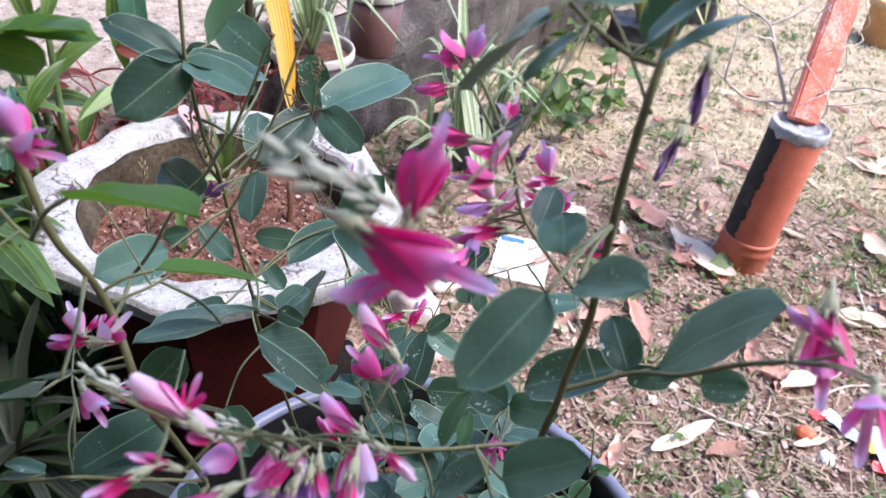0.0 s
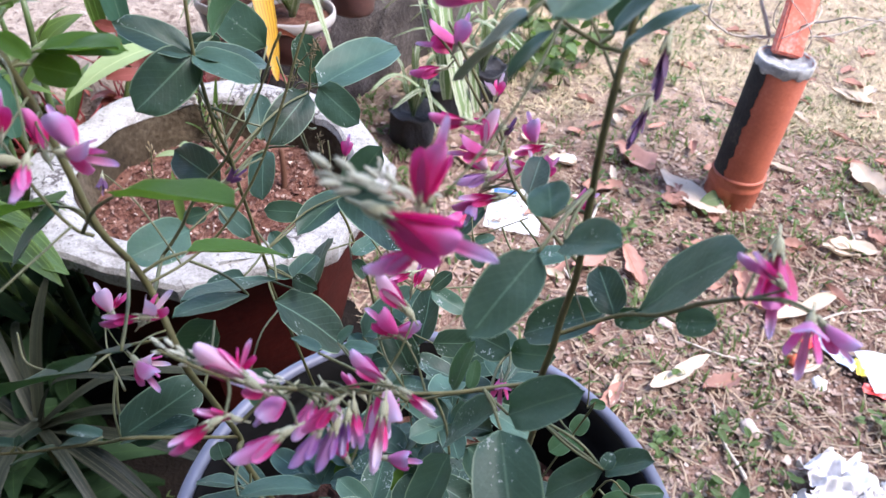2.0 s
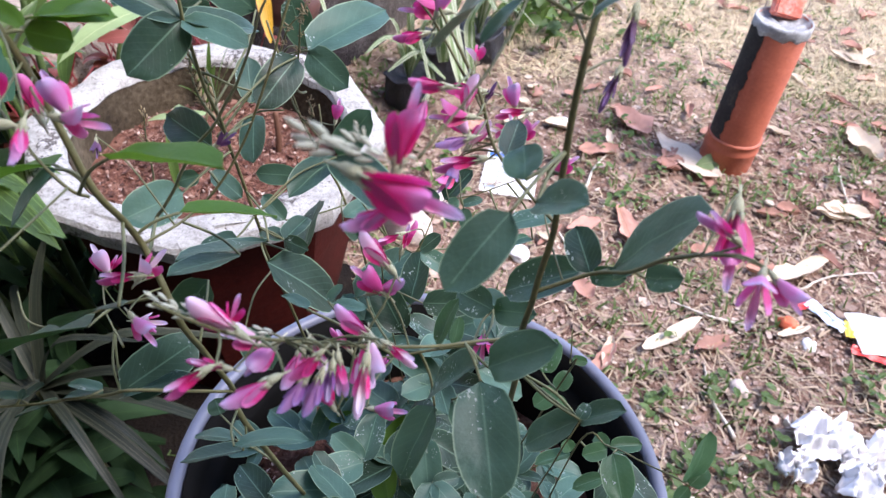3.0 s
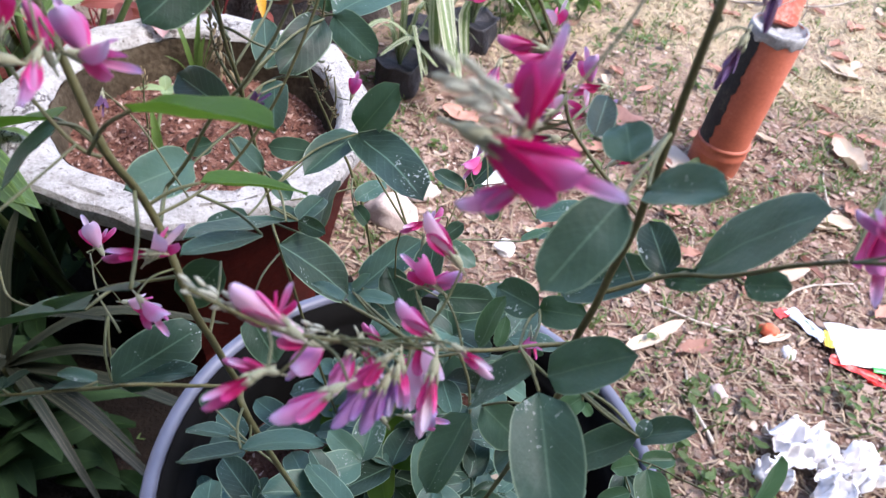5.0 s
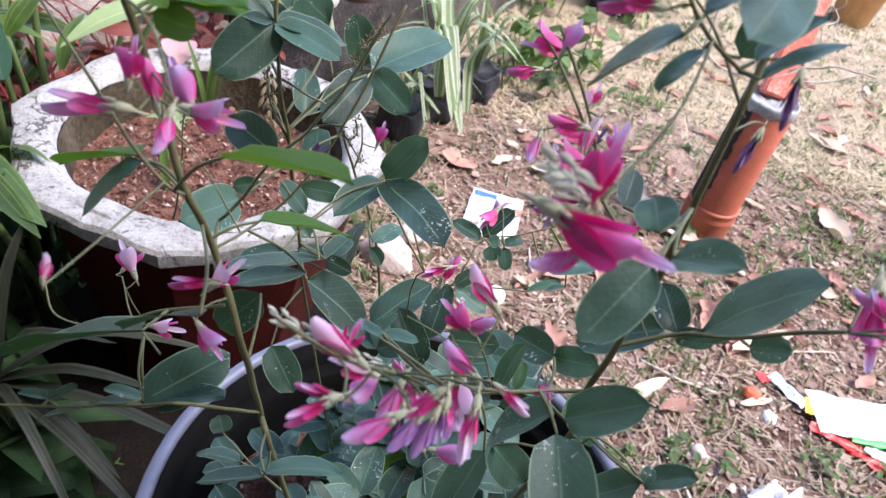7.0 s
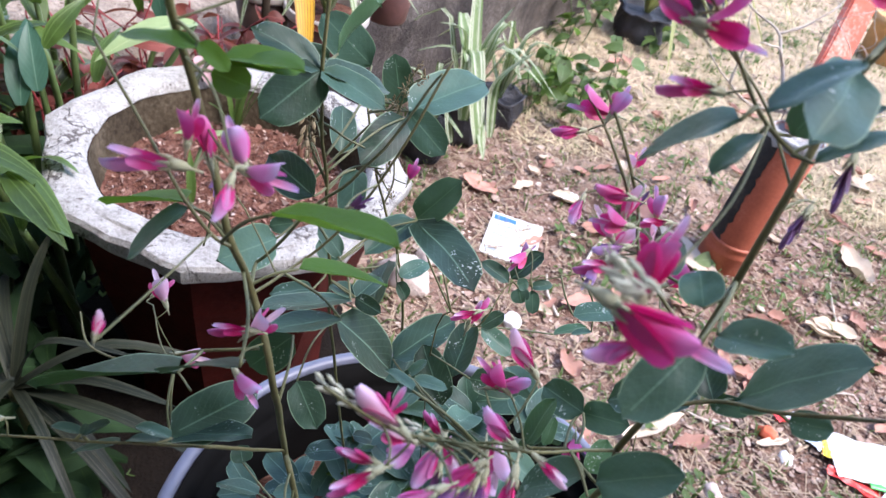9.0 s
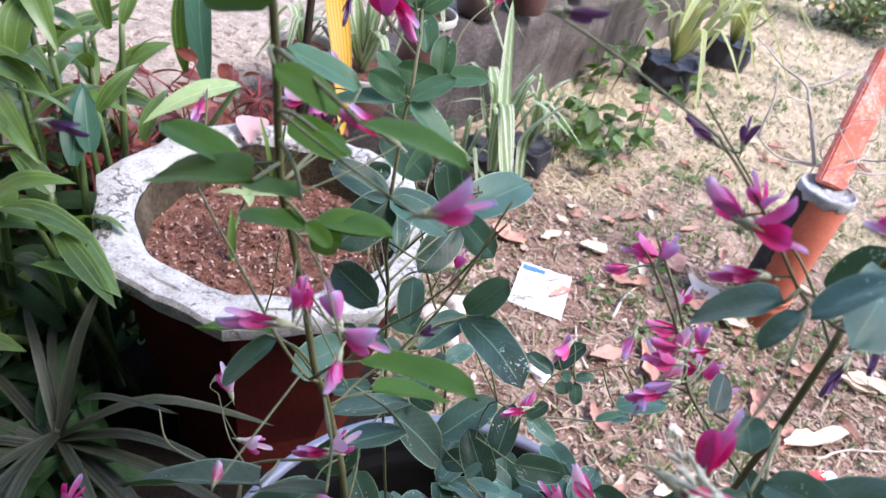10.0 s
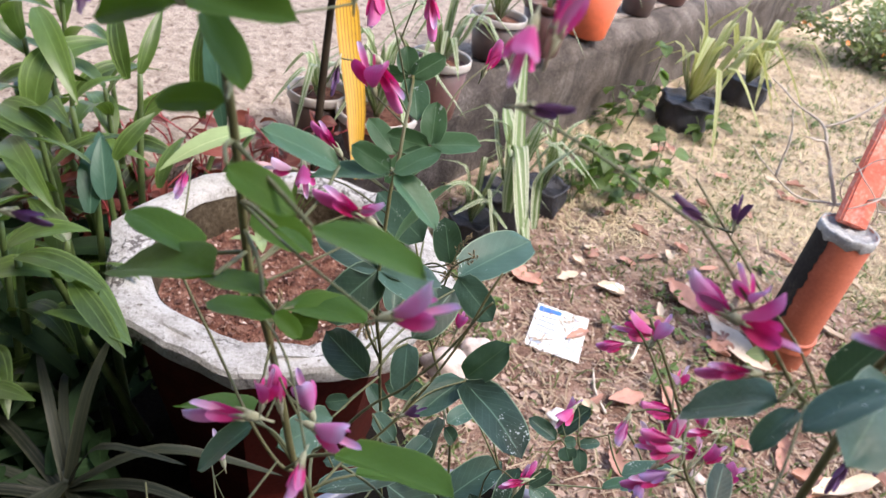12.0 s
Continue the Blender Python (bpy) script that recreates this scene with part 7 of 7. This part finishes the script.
def build_wrapper():
    x, y = 0.915, 0.838
    root = root_of("food_wrapper", (x, y, soil_height(x, y) + 0.003), "crumpled white snack wrapper with red and green edges", "wrapper")
    root.rotation_euler = (0, 0, radians(3))

    def film(wx, wy, rough, seed, at, turn, swell=0.0):
        bm = crumpled(14, 8, wx, wy, rough, seed)
        for v in bm.verts:
            v.co.z += swell * max(0.0, 1 - (2 * v.co.x / wx) ** 2) * max(0.0, 1 - (2 * v.co.y / wy) ** 2)
        bmesh.ops.rotate(bm, cent=(0, 0, 0), matrix=Matrix.Rotation(radians(turn), 3, "Z"), verts=bm.verts)
        bmesh.ops.translate(bm, verts=bm.verts, vec=at)
        return bm

    part("film", film(0.20, 0.10, 0.007, 5.0, (0.0, 0.005, 0.004), -4, 0.022), PAPER, root)
    part("green_edge", film(0.15, 0.016, 0.004, 6.0, (0.030, -0.050, 0.008), -4), GREEN_FILM, root)
    part("red_edge", film(0.085, 0.020, 0.005, 7.0, (-0.080, -0.043, 0.003), -30), RED_FILM, root)
    part("red_flap", film(0.085, 0.034, 0.006, 9.0, (-0.020, -0.075, -0.002), -38), RED_FILM, root)
    part("torn_flap", film(0.055, 0.030, 0.005, 10.0, (0.004, -0.070, 0.003), -38), FOIL, root, "silvery inner film")
    part("yellow_corner", film(0.020, 0.040, 0.004, 8.0, (-0.101, 0.020, 0.006), -18), YELLOW_FILM, root)


build_wrapper()
for i, (x, y, a, b, s) in enumerate(((0.665, 0.60, 0.10, 0.075, 1.0), (0.755, 0.575, 0.085, 0.07, 2.0), (0.70, 0.535, 0.09, 0.06, 3.0), (0.60, 0.545, 0.05, 0.04, 4.0))):
    lay("crumpled_paper", crumpled(26, 22, a, b, 0.030, s, 0.012), FOAM, "crumpled scrap of white paper on the soil", "litter", x, y, 30 * i, 0.002, "white scraps")
lay("foil_scrap", crumpled(5, 9, 0.03, 0.085, 0.006, 11.0), FOIL, "torn strip of silver foil", "litter", 0.782, 0.888, 35)
lay("plastic_cap", crumpled(6, 6, 0.03, 0.022, 0.006, 12.0), RED_FILM, "small scrap of red plastic", "litter", 0.742, 0.914, 20)


def lump(rx, ry, rz, rough, seed):
    bm = bmesh.new()
    bmesh.ops.create_icosphere(bm, subdivisions=3, radius=1.0)
    for v in bm.verts:
        v.co = Vector((v.co.x * rx, v.co.y * ry, v.co.z * rz)) * (1 + rough * noise.noise(v.co * 1.6 + Vector((seed, 0, 0))) + 0.3 * rough * noise.noise(v.co * 5 + Vector((0, seed, 0))))
    return bm


for i, (x, y, a, b, c, mat, label) in enumerate((
    (0.325, 1.50, 0.03, 0.02, 0.010, FOAM, "small flat white shell on the soil"),
    (0.191, 1.0, 0.022, 0.02, 0.014, FOAM, "small white crumb on the soil"),
    (0.722, 0.815, 0.018, 0.014, 0.010, FOAM, "small white pebble on the soil"),
    (0.700, 0.862, 0.020, 0.017, 0.014, ORANGE_POT, "orange brick chip on the soil"),
    (-0.04, 1.05, 0.06, 0.04, 0.035, STONE, "pale broken lump of rubble behind the tub"),
    (0.01, 1.14, 0.04, 0.028, 0.02, STONE, "pale broken lump of rubble behind the tub"),
    (0.27, 1.66, 0.03, 0.02, 0.012, DRY, "reddish stone chip on the soil"),
    (0.56, 0.70, 0.02, 0.016, 0.012, STONE, "small pale stone on the soil"),
    (0.47, 0.95, 0.017, 0.013, 0.01, STONE, "small pale stone on the soil"),
)):
    lay("stone" if mat in (STONE, DRY, ORANGE_POT) else "shell", lump(a, b, c, 0.35, i * 3.1), mat, label, "stone" if mat is STONE else "litter", x, y, 40 * i, c * 0.5)

for i, (x, y, long, r, turn) in enumerate(((0.40, 1.32, 0.20, 0.004, 60), (0.56, 0.88, 0.16, 0.004, 160), (0.85, 1.0, 0.2, 0.003, 20), (0.28, 1.12, 0.13, 0.0035, 100), (1.0, 1.35, 0.22, 0.003, 75), (0.52, 0.68, 0.15, 0.004, 95))):
    bm = bmesh.new()
    pts = smooth_line([(-long / 2, 0, 0.004), (0, 0.012, 0.008), (long / 2, 0, 0.004)], 6)
    tube(bm, [p + 0.004 * noise.noise_vector(p * 25 + Vector((i, 0, 0))) for p in pts], taper(r, r * 0.5, len(pts)), 6)
    lay("twig", bm, TWIG, "thin dry twig lying on the soil", "twig", x, y, turn, 0.001, "fallen twigs")

bm = bmesh.new()
lathe(bm, [(0.0, 0.0), (0.075, 0.0), (0.085, 0.01), (0.1, 0.16), (0.112, 0.165), (0.112, 0.2), (0.1, 0.2), (0.095, 0.17), (0.0, 0.15)], 36)
thing("clay_pot", bm, CLAY, "tan clay pot standing in the garden", "pot", m=Matrix.Translation((1.86, 3.3, -0.004)))


# ---- scatter: litter, grass, straw ----
def inside_ground(x, y):
    """Whether a spot lies on open soil: on the garden's side of the wall, off the planter."""
    d = Vector((x, y, 0)) - WALL_A
    return d.dot(WALL_BACK) < -0.01 and (Vector((x, y, 0)) - PLANTER).length > 0.2


def scatter(name, count, mat, label, category, make, rng, near=0.3):
    verts, faces, uvs = [], [], []
    done = 0
    bare = ((0.182, 1.27, 0.12), (0.69, 0.57, 0.11), (0.621, 1.385, 0.09), (0.915, 0.838, 0.11))
    while done < count:
        y = near + (4.9 - near) * rng.random() ** 1.6
        x = rng.uniform(-0.9 if near < 1 else 0.1, 0.9 + 0.66 * y)
        if near > 1 and (y - 1.5) * 0.9 + (x - 0.5) * 0.3 + 0.9 * noise.noise((x * 2.5, y * 2.5, 5)) < 0.9 * rng.random():
            continue
        if not inside_ground(x, y) or make in (tuft, weedlet) and any(math.hypot(x - a, y - b) < c for a, b, c in bare):
            continue
        done += 1
        make(verts, faces, uvs, x, y, rng)
    me = bpy.data.meshes.new(name)
    me.from_pydata(verts, [], faces)
    layer = me.uv_layers.new(name="UVMap")
    layer.data.foreach_set("uv", np.array(uvs, dtype=np.float32).ravel())
    me.materials.append(mat)
    tagged(new(name, me), label, category, kind="stuff")


def scrap(verts, faces, uvs, x, y, rng):
    s = rng.uniform(0.0022, 0.0065) if rng.random() < 0.88 else rng.uniform(0.007, 0.016)
    a, k = rng.uniform(0, 6.283), len(verts)
    z = soil_height(x, y) + rng.uniform(0.001, 0.006)
    ca, sa = math.cos(a), math.sin(a)
    w = s * rng.uniform(0.25, 0.85)
    lift = rng.uniform(0, 0.5) * s
    for px, py, pz in ((-s, 0, lift), (-s * 0.3, w, 0.2 * lift), (s * 0.5, w * 0.8, 0), (s, 0, lift * 0.8), (s * 0.4, -w, 0), (-s * 0.4, -w * 0.9, 0.3 * lift)):
        verts.append((x + ca * px - sa * py, y + sa * px + ca * py, z + pz))
    faces.append((k, k + 1, k + 2, k + 5))
    faces.append((k + 2, k + 3, k + 4, k + 5))
    uvs.extend([(0, 0.5), (0.3, 1), (0.7, 1), (0.3, 0), (0.7, 1), (1, 0.5), (0.7, 0), (0.3, 0)])


def tuft(verts, faces, uvs, x, y, rng):
    if rng.random() > 0.36 + 0.45 * (y - 0.5):
        return
    if noise.noise((x * 3.2, y * 3.2, 11)) < -0.05 + 0.25 * rng.random():
        blades = 1
    else:
        blades = 4
    for _ in range(blades):
        k = len(verts)
        a, l, w = rng.uniform(0, 6.283), rng.uniform(0.012, 0.045), rng.uniform(0.0012, 0.003)
        ox, oy = rng.uniform(-0.012, 0.012), rng.uniform(-0.012, 0.012)
        z = soil_height(x, y)
        ca, sa = math.cos(a), math.sin(a)
        lean = rng.uniform(0.3, 1.1)
        for d, h, ww in ((0, 0, w), (l * 0.5 * lean, l * 0.5, w * 0.9), (l * lean, l * (0.9 - 0.5 * lean), w * 0.15)):
            cx, cy = x + ox + ca * d, y + oy + sa * d
            verts.append((cx - sa * ww, cy + ca * ww, z + h))
            verts.append((cx + sa * ww, cy - ca * ww, z + h))
        faces.append((k, k + 1, k + 3, k + 2))
        faces.append((k + 2, k + 3, k + 5, k + 4))
        uvs.extend([(0, 0), (1, 0), (1, 0.5), (0, 0.5), (0, 0.5), (1, 0.5), (1, 1), (0, 1)])


def dry_tuft(verts, faces, uvs, x, y, rng):
    """A few long thin blades, bent over close to the soil."""
    z = soil_height(x, y)
    for _ in range(3):
        k = len(verts)
        a, l, w = rng.uniform(0, 6.283), rng.uniform(0.03, 0.085), rng.uniform(0.0007, 0.0017)
        ox, oy = rng.uniform(-0.02, 0.02), rng.uniform(-0.02, 0.02)
        ca, sa, bend = math.cos(a), math.sin(a), rng.uniform(0.15, 0.6)
        for d, h, ww in ((0, 0.002, w), (l * 0.5, l * 0.5 * bend, w), (l, l * bend * rng.uniform(0.1, 0.9), w * 0.2)):
            cx, cy = x + ox + ca * d, y + oy + sa * d
            verts.append((cx - sa * ww, cy + ca * ww, z + h))
            verts.append((cx + sa * ww, cy - ca * ww, z + h))
        faces.append((k, k + 1, k + 3, k + 2))
        faces.append((k + 2, k + 3, k + 5, k + 4))
        uvs.extend([(0, 0), (1, 0), (1, 0.5), (0, 0.5), (0, 0.5), (1, 0.5), (1, 1), (0, 1)])


def stalk_bit(verts, faces, uvs, x, y, rng):
    k = len(verts)
    a, l, w = rng.uniform(0, 6.283), rng.uniform(0.015, 0.06), rng.uniform(0.0006, 0.0018)
    z = soil_height(x, y) + rng.uniform(0.002, 0.009)
    ca, sa, tip = math.cos(a), math.sin(a), rng.uniform(-0.004, 0.012)
    for d, h in ((-l / 2, 0), (0, 0.003), (l / 2, tip)):
        verts.append((x + ca * d - sa * w, y + sa * d + ca * w, z + h))
        verts.append((x + ca * d + sa * w, y + sa * d - ca * w, z + h))
    faces.append((k, k + 1, k + 3, k + 2))
    faces.append((k + 2, k + 3, k + 5, k + 4))
    uvs.extend([(0, 0), (1, 0), (1, 0.5), (0, 0.5), (0, 0.5), (1, 0.5), (1, 1), (0, 1)])


def weedlet(verts, faces, uvs, x, y, rng):
    """A few small round leaves close to the soil."""
    if noise.noise((x * 2.6, y * 2.6, 31)) + 0.25 * rng.random() < (0.26 if y > 1.2 else 0.25):
        return
    z0 = soil_height(x, y)
    for _ in range(rng.randrange(3, 8)):
        k = len(verts)
        a, l = rng.uniform(0, 6.283), rng.uniform(0.006, 0.013)
        cx, cy, cz = x + rng.uniform(-0.02, 0.02), y + rng.uniform(-0.02, 0.02), z0 + rng.uniform(0.006, 0.03)
        ca, sa, tilt = math.cos(a), math.sin(a), rng.uniform(-0.4, 0.6)
        for u, v in ((0, -1), (0.75, -0.4), (0.75, 0.45), (0, 1), (-0.75, 0.45), (-0.75, -0.4)):
            px, py = u * l * 0.7, v * l
            verts.append((cx + ca * px - sa * py, cy + sa * px + ca * py, cz + tilt * py + 0.25 * abs(px)))
        faces.append((k, k + 1, k + 2, k + 3))
        faces.append((k, k + 3, k + 4, k + 5))
        uvs.extend([(0.5, 0), (1, 0.3), (1, 0.7), (0.5, 1), (0.5, 0), (0.5, 1), (0, 0.7), (0, 0.3)])


scatter("leaf_litter", 50000, LITTER, "scraps of dry leaves strewn over the soil", "litter", scrap, random.Random(61))
scatter("grass", 8500, GRASS, "sparse short green grass tufts in the soil", "grass", tuft, random.Random(62))
scatter("straw", 13000, STRAW, "dry straw and fine twigs strewn over the soil", "straw", stalk_bit, random.Random(63))
scatter("small_weeds", 1700, WEED, "small round-leaved weeds spread over the soil", "weeds", weedlet, random.Random(64))
# dry grass made paler to carry the sunlight on the far ground
DRY_GRASS = blade("dry grass", (0.49, 0.405, 0.265), (0.62, 0.56, 0.36), None, None, 0.0, 0.7, 0.2, 0.4)
scatter("dry_grass", 9500, DRY_GRASS, "dry grass in the open garden, paled for the sunlight", "grass", dry_tuft, random.Random(65), 1.75)
